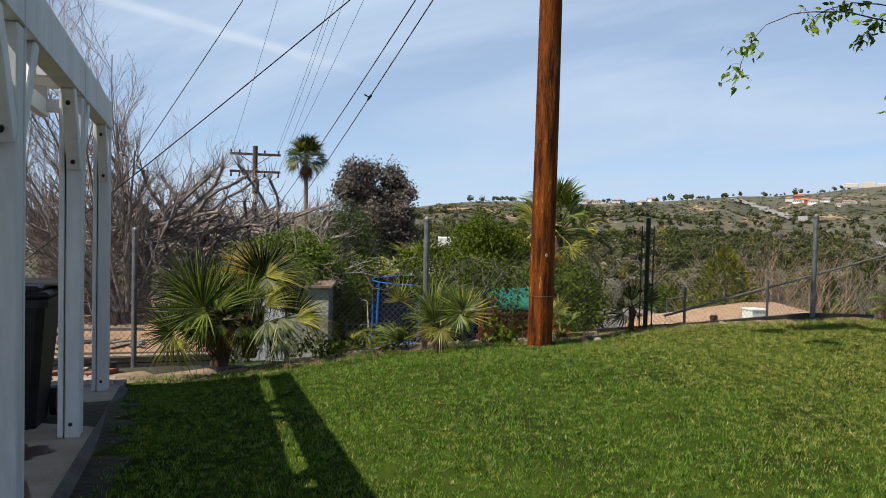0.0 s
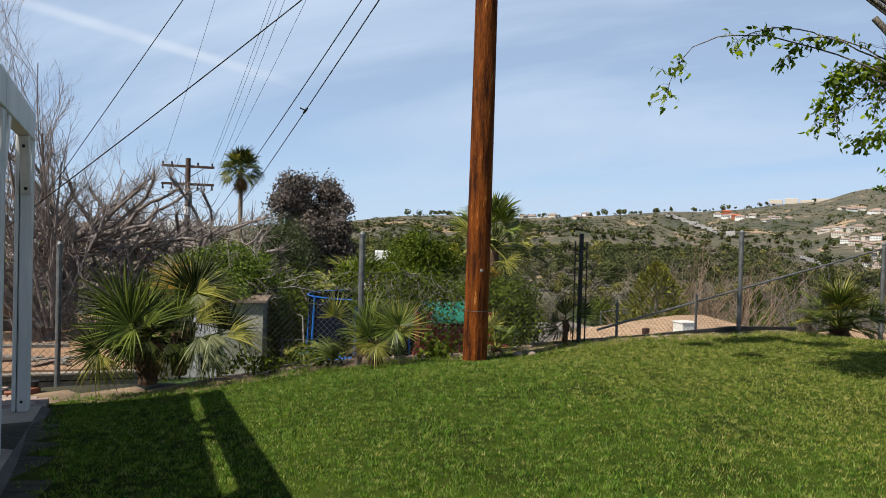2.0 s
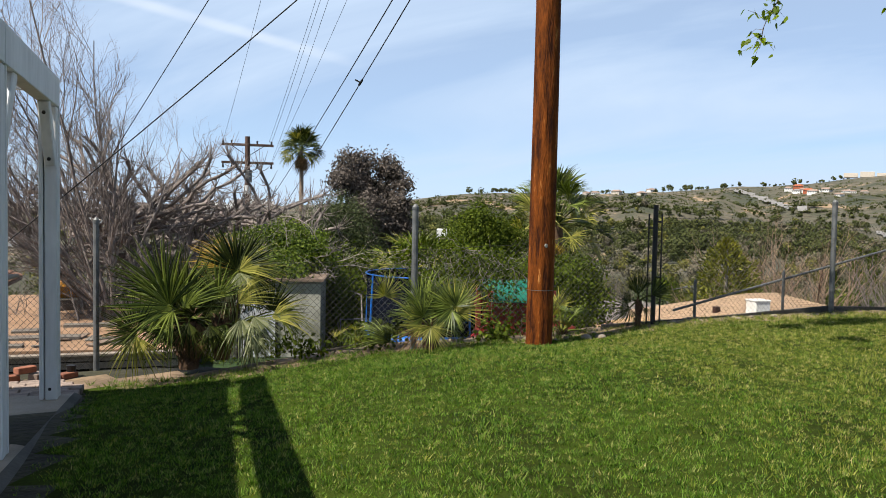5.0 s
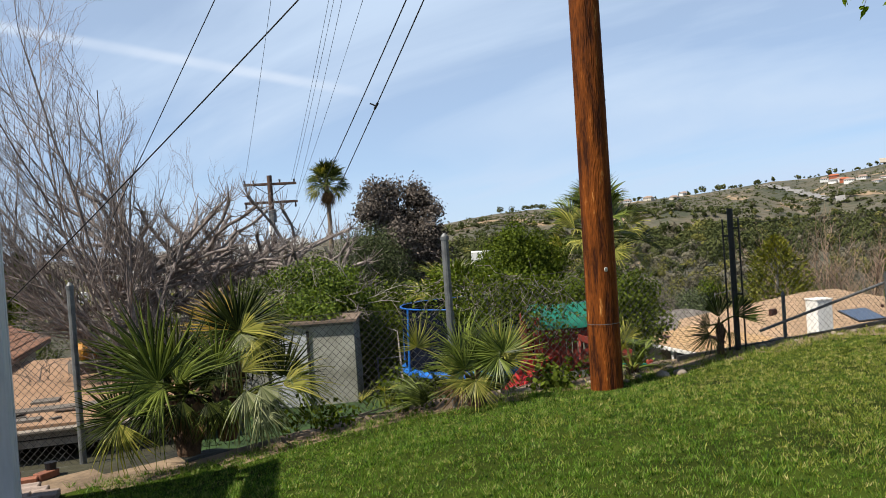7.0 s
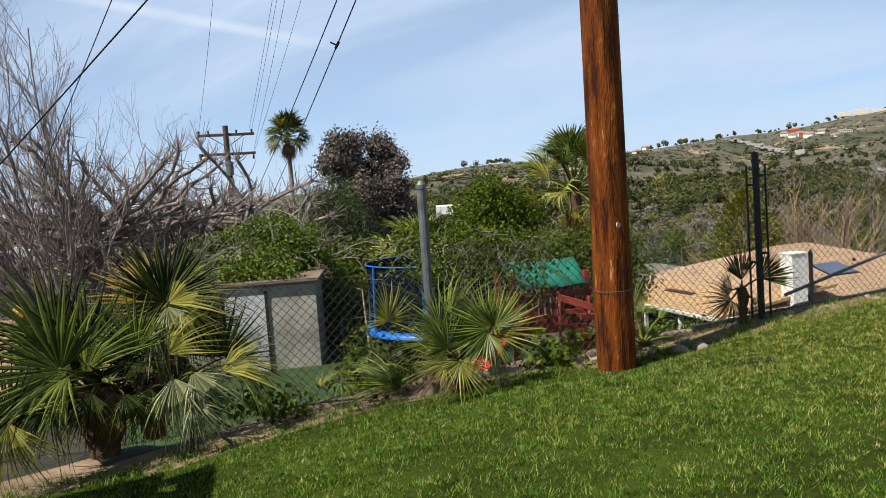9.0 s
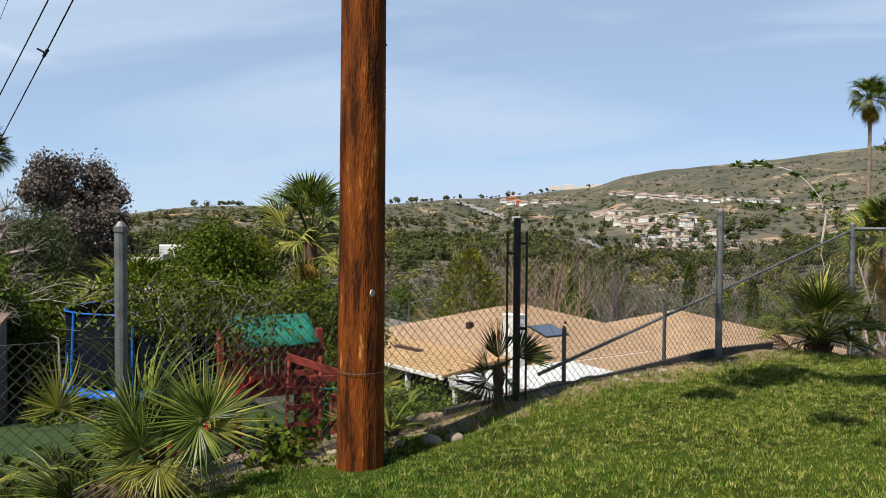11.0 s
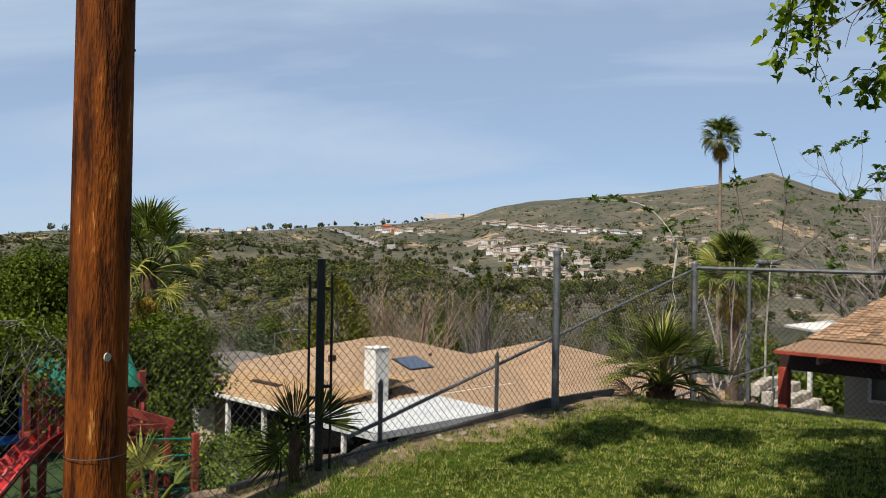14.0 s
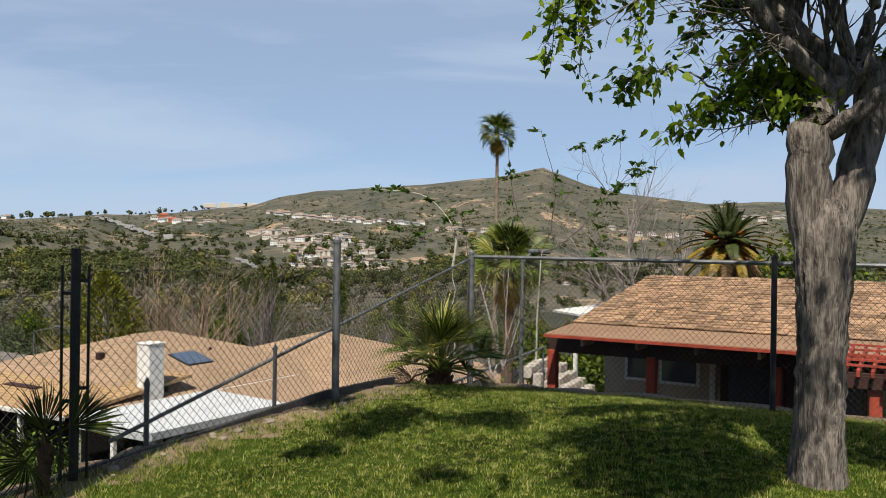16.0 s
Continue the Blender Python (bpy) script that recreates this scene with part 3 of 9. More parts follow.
def build_grass():
    """Tufts of blades that lean outwards; the tufts' height and density change over the lawn."""
    rng = np.random.default_rng(4)
    nt, per = 125000, 8
    x, y = rng.uniform(-1.5, 11.6, nt), rng.uniform(2.6, 10.15, nt)
    worn = wob(x, y, 0.9, 3) + 0.6 * wob(x, y, 0.28, 1)
    keep = ((y < 9.85 + 0.18 * wob(x, y, 0.35)) | (((x > 3.8) & (y < 10.14) | (x < 1.3) & (y < 10.05 + 0.1 * wob(x, y, 0.3))) & (rng.random(nt) < np.where(x < 1.3, 0.65, 0.4)))) & (rng.random(nt) > 0.5 * (worn > 0.75))
    keep &= ~((x < -1.36 + 0.08 * wob(x, y, 0.4)) & (rng.random(nt) < 0.8)) & (y > 2.6 + 0.25 * np.maximum(0, x - 5))
    keep &= np.hypot(x - 3.23, y - 9.48) > 0.21
    gap = wob(x, y, 0.085, 5) + 0.8 * wob(x, y, 0.05, 9)
    keep &= (gap < 0.2) | (rng.random(nt) < 0.16)
    x, y = x[keep], y[keep]
    nt = len(x)
    th = rng.uniform(0.012, 0.036, nt) * (1 + 0.4 * wob(x, y, 0.5, 8)) * (1 - 0.35 * wob(x, y, 0.085, 5)) * (1 + 0.8 * ((y > 9.55) & (rng.random(nt) < 0.35)))
    x, y, th = np.repeat(x, per), np.repeat(y, per), np.repeat(th, per)
    n = len(x)
    an = rng.uniform(0, 2 * np.pi, n)
    rr = rng.uniform(0, 0.035, n)
    bx, by = x + np.cos(an) * rr, y + np.sin(an) * rr
    tall = th * rng.uniform(0.7, 1.25, n)
    wide = rng.uniform(0.0018, 0.0046, n)
    lean = rng.uniform(0.1, 0.9, n) + 8 * rr
    z = lawn_z(bx, by) - 0.006
    ta = rng.uniform(0, 2 * np.pi, n)
    px, py = np.cos(ta) * wide, np.sin(ta) * wide
    la = an + rng.normal(size=n) * 0.6
    lx, ly = np.cos(la) * lean * tall, np.sin(la) * lean * tall
    v = np.stack([np.stack([bx - px, by - py, z], -1), np.stack([bx + px, by + py, z], -1), np.stack([bx + lx, by + ly, z + tall], -1)], 1).reshape(-1, 3)
    # the far half of the lawn is drier and yellower
    dry = np.repeat(rng.random(n // per) < 0.1 + 0.75 * smooth01(1.6, 5.0, x[::per] + 0.8 * wob(x[::per], y[::per], 1.1, 6)), per)
    v = v.reshape(-1, 3, 3)
    for some, material, label in ((~dry, L_GRASS, "short mown green grass on the terrace"), (dry, L_GRASS2, "drier yellow-green grass blades on the terrace")):
        k = int(some.sum())
        ob = fast_ob("lawn_grass", v[some].reshape(-1, 3), np.arange(3 * k).reshape(-1, 3), material, sides=3)
        tagged(ob, label, "grass", kind="stuff")


build_grass()


# ---- the utility pole and its wires ----
def tapered_pole(name, x, y, z0, z1, r0, r1, material, parent, lean=(0, 0), rings=40, seg=26):
    """A pole that is not quite round or straight, with drying cracks as shallow grooves."""
    h = np.linspace(0, 1, rings)
    an = np.arange(seg) * 2 * np.pi / seg
    rad = (r0 + (r1 - r0) * h)[:, None] * (1 + 0.012 * np.sin(3 * an + 7 * h[:, None]) + 0.008 * np.sin(11 * an)[None])
    cx = x + lean[0] * h + 0.012 * np.sin(5 * h)
    cy = y + lean[1] * h + 0.01 * np.sin(4 * h + 1)
    v = np.stack([cx[:, None] + rad * np.cos(an), cy[:, None] + rad * np.sin(an), np.broadcast_to((z0 + (z1 - z0) * h)[:, None], rad.shape)], -1).reshape(-1, 3)
    i, j = np.meshgrid(np.arange(rings - 1), np.arange(seg), indexing="ij")
    q = np.stack([i * seg + j, i * seg + (j + 1) % seg, (i + 1) * seg + (j + 1) % seg, (i + 1) * seg + j], -1).reshape(-1, 4)
    return fast_ob(name, v, q, material, parent, smooth=True)


PX, PY = 3.23, 9.48
pole = thing("utility_pole", "tall reddish-brown creosoted wooden utility pole at the lawn edge", "utility pole")
tapered_pole("shaft", PX, PY, -0.5, 12.2, 0.152, 0.11, M_POLE, pole, lean=(0.02, 0.0))
bm = rod_bm((PX - 0.012, PY - 0.146, 1.075), (PX - 0.009, PY - 0.153, 1.075), 0.022, seg=14)
part("tag", bm, M_PALE, pole, "small round pale metal tag")
band = bmesh.new()
bmesh.ops.create_cone(band, cap_ends=False, segments=26, radius1=0.1505, radius2=0.1505, depth=0.005, matrix=Matrix.Translation((PX, PY, 0.575)))
part("band", band, M_GALV, pole, "thin pale wire band round the shaft")
rng = np.random.default_rng(9)
for k in range(16):
    zz, an = 0.4 + 4.6 * rng.random(), -0.4 + 0.5 * rng.random()
    rr = 0.152 - 0.042 * (zz + 0.5) / 12.7
    c, s = math.cos(an), math.sin(an)
    part("staple", rod_bm((PX + (rr - 0.01) * c, PY + (rr - 0.01) * s, zz), (PX + (rr + 0.018) * c, PY + (rr + 0.018) * s, zz + 0.004), 0.006, seg=5), M_IRON, pole)


def cable(label, a, b, sag, r=0.006):
    a, b = np.array(a, float), np.array(b, float)
    s = np.linspace(0, 1, 28)
    pts = a + (b - a) * s[:, None]
    pts[:, 2] -= 4 * sag * s * (1 - s)
    v, q = tubes([(pts, np.full(28, r))], 5)
    return tagged(fast_ob("overhead_wire", v, q, M_CABLE, smooth=True), label, "wire", "overhead wires")


FPX, FPY = 2.85, 42.0
for dx, fx, fz in ((-1.15, -1.15, 4.5), (-0.16, 1.0, 4.5), (0.0, 1.1, 4.45), (0.16, 1.15, 3.65), (1.15, 1.18, 3.6)):
    cable("thin black power line between two poles", (PX + dx, PY, 12.0), (FPX + fx, FPY, fz), 0.35, 0.0065)
cable("black communication cable with a splice", WIRE_C[0], WIRE_C[1], 0.12, 0.013)
splice = cable("black communication cable on the pole", WIRE_D[0], WIRE_D[1], 0.12, 0.013)
cable("black service line running down to a house", WIRE_A[0], WIRE_A[1], 0.0, 0.009)
cable("black service line with a slack bow", WIRE_B[0], WIRE_B[1], 0.08, 0.009)
sp = Vector(WIRE_D[0]).lerp(Vector(WIRE_D[1]), 0.36)
sc = thing("cable_splice", "small black cable splice hanging on an overhead line", "cable splice", (sp.x, sp.y, sp.z - 0.11))
part("sleeve", rod_bm((0, -0.16, 0.03), (0, 0.16, -0.03), 0.03, seg=8), M_CABLE, sc)
part("tail", bar_bm((0, 0, 0), (-0.14, 0.02, 0.07), 0.03), M_CABLE, sc)

far_pole = thing("utility_pole", "distant brown utility pole with two crossarms and a transformer", "utility pole", (FPX, FPY, 0))
tapered_pole("shaft", 0, 0, -7.5, 4.75, 0.17, 0.12, M_OLDPOLE, far_pole, seg=12, rings=6)
for zz in (4.35, 3.5):
    part("crossarm", box_bm(-1.22, -0.06, zz - 0.06, 1.22, 0.06, zz + 0.06, 0.01), M_OLDPOLE, far_pole)
    for sx in (-1, 1):
        part("brace", bar_bm((sx * 0.75, -0.05, zz - 0.05), (0, -0.1, zz - 0.55), 0.03), M_IRON, far_pole)
    for sx in (-1.15, -0.75, 0.45, 1.12):
        bm = rod_bm((sx, 0, zz + 0.05), (sx, 0, zz + 0.2), 0.035, 0.05, 8)
        part("insulator", bm if zz > 4 else rod_bm((sx, 0, zz - 0.26), (sx, 0, zz - 0.05), 0.055, 0.03, 8), M_IRON, far_pole)
bm = rod_bm((0.02, -0.3, 2.55), (0.02, -0.3, 3.15), 0.16, seg=12)
part("band", rod_bm((0, 0, 2.0), (0, 0, 2.42), 0.19, 0.185, 14), M_WHITE, far_pole, "white sleeve under the lower crossarm")
part("transformer", bm, M_GALV, far_pole, "small grey transformer can")


# ---- chain-link fence ----
def fence_post(name_label, x, y, z0, z1, r=0.03, material=None, cap=True):
    t_ = thing("fence_post", name_label, "fence post", (x, y, z0), group="fence posts")
    part("tube", rod_bm((0, 0, -0.15), (0, 0, z1 - z0), r, seg=12), material or M_GALV, t_, smooth=False)
    if cap:
        bm = rod_bm((0, 0, z1 - z0 - 0.01), (0, 0, z1 - z0 + 0.02), r * 1.15, seg=12)
        rod_bm((0, 0, z1 - z0 + 0.02), (0, 0, z1 - z0 + 0.05), r * 1.0, r * 0.35, 12, bm)
        part("cap", bm, material or M_GALV, t_)
    return t_


def chain_link(a, b, za, zb, ta, tb, name_label, step=0.072):
    """Woven wire between two places: two families of slanting wires, crossing at the diamonds' corners."""
    a, b = np.array(a, float), np.array(b, float)
    length = float(np.linalg.norm(b - a))
    u = (b - a) / length
    nrm = np.array([-u[1], u[0]])
    lines = []
    hi = max(ta - za, tb - zb) + 0.4
    rng = np.random.default_rng(int(abs(a[0] * 100)) + 3)
    zmin = min(za, zb)
    for fam in (1, -1):
        for k in range(int((length + 2 * hi) / step)):
            s0 = -hi + k * step
            pts = []
            for hgt in np.linspace(0, hi, 15):
                s = s0 + fam * hgt * 0.98 + (hi if fam < 0 else 0) * 0
                z = zmin - 0.02 + hgt
                f_ = s / length
                if 0 <= f_ <= 1 and za + (zb - za) * f_ - 0.03 <= z <= ta + (tb - ta) * f_:
                    off = 0.004 * fam + 0.012 * math.sin(3.1 * s + 2 * z)
                    pts.append((a[0] + u[0] * s + nrm[0] * off, a[1] + u[1] * s + nrm[1] * off, z))
            if len(pts) > 1:
                lines.append((pts, np.full(len(pts), 0.0021)))
    for top in (True, False):
        s = np.linspace(0, 1, 24)
        z = (ta + (tb - ta) * s) if top else (za + (zb - za) * s + 0.02)
        sagz = -0.05 * np.sin(np.pi * s) - 0.015 * np.sin(13 * s) ** 2 if top else 0
        lines.append((np.stack([a[0] + (b[0] - a[0]) * s, a[1] + (b[1] - a[1]) * s, z + sagz], -1), np.full(24, 0.0022)))
    t_ = thing("chain_link_panel", name_label, "fence mesh", group="fence mesh panels")
    v, q = tubes(lines[:-2], 4)
    fast_ob("wire_mesh", v, q, M_MESH, t_)
    for name, line in (("top_wire", lines[-2]), ("bottom_wire", lines[-1])):
        v, q = tubes([line], 5)
        fast_ob(name, v, q, M_MESH, t_)
    return t_


FZ = dict(Z=(-1.5, 10.78), A=(1.86, 9.85), B=(5.08, 10.08), C=(7.97, 10.17), D=(11.5, 10.6), E=(11.4, 6.75))
fence_post("grey galvanised fence post beside the big fan palm", *FZ["Z"], -0.4, 1.25, 0.032)
fence_post("grey galvanised fence post standing out of a fan palm", *FZ["A"], -0.1, 1.46, 0.036)
post_b = fence_post("dark steel fence post with two clamped side bars", *FZ["B"], -0.05, 1.56, 0.031, M_IRON, cap=False)
for sx in (-0.082, 0.082):
    part("side_bar", rod_bm((sx * 0.8, -sx * 0.55, 0.0), (sx * 0.8, -sx * 0.55, 1.5), 0.0095, seg=6), M_IRON, post_b)
    for zz in ((0.62, 1.32) if sx < 0 else (0.70, 1.40)):
        part("clamp", bar_bm((0, 0, zz), (sx * 0.85, -sx * 0.58, zz), 0.03, 0.022), M_IRON, post_b)
fence_post("grey galvanised fence post at the lawn's rim", *FZ["C"], 0.05, 1.64, 0.036)
post_d = fence_post("grey galvanised corner post carrying the level top rail", *FZ["D"], -0.35, 1.52, 0.04)
for zz in (0.35, 0.75, 1.25, 1.72):
    part("band", rod_bm((0, 0, zz), (0, 0, zz + 0.03), 0.047, seg=12), M_GALV, post_d)
fence_post("slim dark fence post in the side fence", *FZ["E"], -0.35, 1.52, 0.032, M_IRON)
fence_post("dark fence post beside the mulberry tree", 11.35, 3.4, -0.35, 1.5, 0.032, M_IRON)
fence_post("short grey stub post under the slanting rail", 7.28, 10.32, 0.0, 0.66, 0.019)
fence_post("short grey stub post near the rail's low end", 5.85, 10.3, -0.05, 0.55, 0.02)
fence_post("grey post of the fence by the tiled house", -4.6, 11.4, -0.5, 1.15, 0.03)
rail = thing("fence_rail", "long slanting galvanised pipe rail along the fence", "fence rail")
part("pipe", rod_bm((11.5, 10.63, 1.45), (5.5, 10.26, 0.2), 0.017, seg=8), M_GALV, rail)
rail = thing("fence_rail", "level galvanised top rail of the side fence", "fence rail")
part("pipe", rod_bm((11.5, 10.6, 1.48), (11.35, 3.4, 1.47), 0.024, seg=8), M_GALV, rail)
chain_link(FZ["Z"], FZ["A"], -0.42, -0.15, 0.95, 0.85, "rusty grey chain-link mesh behind the fan palms")
chain_link(FZ["A"], FZ["B"], -0.12, -0.06, 1.0, 1.3, "grey chain-link mesh behind the utility pole")
chain_link(FZ["B"], FZ["C"], -0.05, 0.03, 1.42, 1.5, "grey chain-link mesh along the lawn's rim")
chain_link(FZ["C"], FZ["D"], 0.03, -0.35, 1.5, 1.45, "grey chain-link mesh towards the corner post")
chain_link(FZ["D"], FZ["E"], -0.35, -0.35, 1.46, 1.46, "dark chain-link mesh of the side fence")
chain_link(FZ["E"], (11.35, 3.4), -0.35, -0.35, 1.46, 1.46, "dark chain-link mesh beside the mulberry tree")
chain_link((-4.6, 11.4), FZ["Z"], -0.5, -0.42, 1.0, 1.1, "grey chain-link mesh in front of the tiled house")
# board that holds back the lawn's edge under the mesh
bd = thing("edging_board", "dark weathered edging board under the chain-link fence", "board")
for (x0, y0, z0), (x1, y1, z1) in (((4.4, 10.16, -0.03), (6.0, 10.22, 0.02)), ((6.0, 10.22, 0.02), (8.0, 10.3, 0.12)), ((8.0, 10.3, 0.12), (9.4, 10.45, 0.06))):
    part("plank", bar_bm((x0, y0, z0), (x1, y1, z1), 0.04, 0.17, 0.005), M_CONCD, bd)


# ---- patio cover ----
def slab_z(y):
    return -0.1 - 0.07 * (y - 6.5)


def patio_cover():
    t_ = thing("patio_cover", "white-painted wooden patio cover with knee-braced posts", "patio cover")
    t_.matrix_basis = Matrix.Translation((-1.715, 8.9, 0)) @ Matrix.Rotation(radians(-0.6), 4, "Z") @ Matrix.Translation((1.7, -8.9, 0))
    x = -1.70
    zb, zt = 2.28, 2.53
    ys = (1.7, 4.12, 6.52, 8.89)
    for k, y in enumerate(ys):
        z0 = slab_z(y)
        part("post", box_bm(x - 0.05, y - 0.07, z0, x + 0.05, y + 0.07, zb + 0.0, 0.008), M_WHITE, t_)
        part("post_board", box_bm(x - 0.092, y - 0.085, z0 + 0.01, x - 0.057, y + 0.085, zt - 0.03, 0.006), M_WHITE, t_)
        part("post_edge", box_bm(x + 0.01, y + 0.076, z0, x + 0.055, y + 0.105, zt, 0.005), M_WHITE, t_)
        part("bolt", rod_bm((x - 0.01, y - 0.068, z0 + 0.1), (x - 0.01, y - 0.082, z0 + 0.1), 0.014, seg=8), M_IRON, t_)
        for sy in ((-1,) if k == 3 else (-1, 1)):
            br = bar_bm((x + 0.005, y + sy * 0.08, 1.80), (x + 0.005, y + sy * 0.46, 2.30), 0.085, 0.12, 0.008)
            b_ = part("knee_brace", br, M_WHITE, t_)
            for s_ in (0.12, 0.85):
                p0 = Vector((x + 0.005, y + sy * (0.08 + 0.38 * s_), 1.80 + 0.5 * s_))
                nv = Vector((0, sy * 0.5, -0.38)).normalized() if sy < 0 else Vector((0, 0.5, -0.38)).normalized()
                part("bolt", rod_bm(p0 + nv * 0.05, p0 + nv * 0.075, 0.015, seg=8), M_IRON, b_)
    for y0, y1 in ((0.2, 4.15), (4.165, 6.55), (6.565, 8.95)):
        part("beam", box_bm(x - 0.055, y0, zb, x + 0.06, y1 - 0.004, zt, 0.006), M_WHITE, t_)
    for k in range(9):
        y = 0.4 + k * 1.06
        part("rafter", box_bm(-4.9, y - 0.025, zt + 0.004, -2.2, y + 0.025, zt + 0.12, 0.004), M_WHITE, t_)
    for y in ys:
        part("tie", box_bm(-2.4, y - 0.04, zt - 0.12, x - 0.102, y + 0.04, zt - 0.002), M_WHITE, t_)
    part("inner_beam", box_bm(-2.29, 0.2, zt - 0.16, -2.21, 9.0, zt + 0.002, 0.004), M_WHITE, t_)
    sheet = bpy.data.materials.new("translucent_roof_panel")
    sheet.use_nodes = True
    n, l = sheet.node_tree.nodes, sheet.node_tree.links
    n["Principled BSDF"].inputs["Base Color"].default_value = (0.72, 0.72, 0.68, 1)
    n["Principled BSDF"].inputs["Roughness"].default_value = 0.5
    tl, mx = n.new("ShaderNodeBsdfTranslucent"), n.new("ShaderNodeMixShader")
    tl.inputs[0].default_value = (0.75, 0.74, 0.68, 1)
    mx.inputs[0].default_value = 0.12
    l.new(n["Principled BSDF"].outputs[0], mx.inputs[1])
    l.new(tl.outputs[0], mx.inputs[2])
    l.new(mx.outputs[0], n["Material Output"].inputs[0])
    for k in range(9):
        y0, y1 = 0.05 + k * 1.0, 1.08 + k * 1.0
        part("roof_panel", box_bm(-4.95, y0, zt + 0.125 + 0.012 * (k % 2), -2.10, y1, zt + 0.133 + 0.012 * (k % 2)), sheet, t_, "cream translucent roof panel")
    for y in (3.83, 8.98):
        part("inner_post", box_bm(-4.8, y - 0.07, slab_z(y), -4.66, y + 0.07, zt + 0.12, 0.006), M_WHITE, t_)


patio_cover()
slab = mesh_ob("patio_slab", [(-5.2, 0, slab_z(0)), (-1.77, 0, slab_z(0)), (-1.56, 9.12, slab_z(9.12)), (-5.2, 9.12, slab_z(9.12)), (-5.2, 0, -0.75), (-1.77, 0, -0.75), (-1.56, 9.12, -0.75), (-5.2, 9.12, -0.75)], [(0, 1, 2, 3), (0, 4, 5, 1), (1, 5, 6, 2), (2, 6, 7, 3), (3, 7, 4, 0)], M_CONC)
tagged(slab, "grey concrete patio slab with dirt stains", "slab", kind="structure")
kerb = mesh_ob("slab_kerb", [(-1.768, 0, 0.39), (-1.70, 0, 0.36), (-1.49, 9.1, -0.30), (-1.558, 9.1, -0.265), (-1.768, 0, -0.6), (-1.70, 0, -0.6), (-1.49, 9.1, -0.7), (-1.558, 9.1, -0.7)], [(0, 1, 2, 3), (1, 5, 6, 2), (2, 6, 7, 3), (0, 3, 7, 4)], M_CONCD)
tagged(kerb, "dark edge strip of the concrete slab", "kerb", kind="structure")


M_WET = mat("wet_concrete", (0.13, 0.075, 0.05), (0.085, 0.05, 0.034), rough=0.35, scale=3, fine=40, bump=0.1)
for x, y, w, h, sd in ((-2.0, 6.0, 0.16, 0.3, 1), (-1.98, 5.0, 0.16, 0.34, 2), (-2.6, 5.6, 0.3, 0.35, 3)):
    a = np.arange(40) * 2 * np.pi / 40
    rr = 1 + 0.22 * np.sin(3 * a + sd) + 0.13 * np.sin(7 * a + 2 * sd) + 0.07 * np.sin(13 * a)
    vs = [(x + w * c * r, y + h * s_ * r, slab_z(y + h * s_ * r) + 0.004) for c, s_, r in zip(np.cos(a), np.sin(a), rr)]
    tagged(mesh_ob("wet_stain", vs, [tuple(range(40))], M_WET), "dark brown wet stain spreading over the concrete slab", "stain", kind="structure")


def wheelie_bin(x, y, z, rz):
    t_ = thing("waste_bin", "tall black wheeled plastic waste bin with a closed lid", "waste bin", (x, y, z), rz)
    bm = bmesh.new()
    rows = [(0.0, 0.22, 0.25), (0.06, 0.225, 0.26), (0.7, 0.28, 0.31), (0.92, 0.30, 0.335), (0.925, 0.325, 0.36), (0.985, 0.325, 0.36), (0.985, 0.30, 0.33)]
    prev = None
    for zz, hx, hy in rows:
        c = 0.05
        ring = [bm.verts.new((sx * (hx - (c if k == 0 else 0)), sy * (hy - (c if k == 1 else 0)), zz)) for sx, sy, o in ((1, 1, 0), (-1, 1, 1), (-1, -1, 0), (1, -1, 1)) for k in ((1, 0) if o == 0 else (0, 1))]
        if prev:
            for i in range(8):
                bm.faces.new((prev[i], prev[(i + 1) % 8], ring[(i + 1) % 8], ring[i]))
        else:
            bm.faces.new(ring[::-1])
        prev = ring
    bm.normal_update()
    part("body", bm, M_BIN, t_)
    bm = box_bm(-0.34, -0.38, 0.99, 0.34, 0.38, 1.04, 0.02)
    box_bm(-0.27, -0.30, 1.035, 0.27, 0.30, 1.075, 0.03, bm)
    part("lid", bm, M_BIN, t_)
    part("hinge_bar", rod_bm((-0.3, 0.40, 1.0), (0.3, 0.40, 1.0), 0.018, seg=8), M_BIN, t_)
    for sx in (-1, 1):
        part("wheel", rod_bm((sx * 0.24, 0.27, 0.12), (sx * 0.29, 0.27, 0.12), 0.12, seg=16), M_BIN, t_)
    return t_


def word(text, size, m, material, parent, name="lettering"):
    cu = bpy.data.curves.new(name, "FONT")
    cu.body, cu.size, cu.extrude = text, size, 0.0008
    tmp = bpy.data.objects.new(name, cu)
    me = bpy.data.meshes.new_from_object(tmp)
    bpy.data.objects.remove(tmp)
    me.materials.append(material)
    ob = new(name, me)
    ob.parent = parent
    ob.matrix_basis = m
    return ob


bin_1 = wheelie_bin(-2.24, 7.12, slab_z(7.12), -4)
bar = part("printed_bar", box_bm(-0.20, -0.302, 0.665, -0.02, -0.296, 0.68), M_CHIM, bin_1, "white printed lines")
bar = part("printed_mark", box_bm(-0.16, -0.304, 0.70, -0.07, -0.298, 0.74), M_CHIM, bin_1, "white printed mark")
word("WASTE ONLY", 0.045, pose(-0.22, -0.302, 0.62, 86, 0, 0), M_CHIM, bin_1)
wheelie_bin(-3.15, 6.9, slab_z(6.9), -4)["label"] = "second black wheeled waste bin standing further back"
box_ = thing("cardboard", "flattened brown cardboard lying on a bin lid", "cardboard", (-2.08, 7.33, slab_z(7.33) + 1.075), -4)
part("sheet", box_bm(-0.26, -0.28, 0.0, 0.3, 0.25, 0.02, 0.004), M_WOOD, box_)

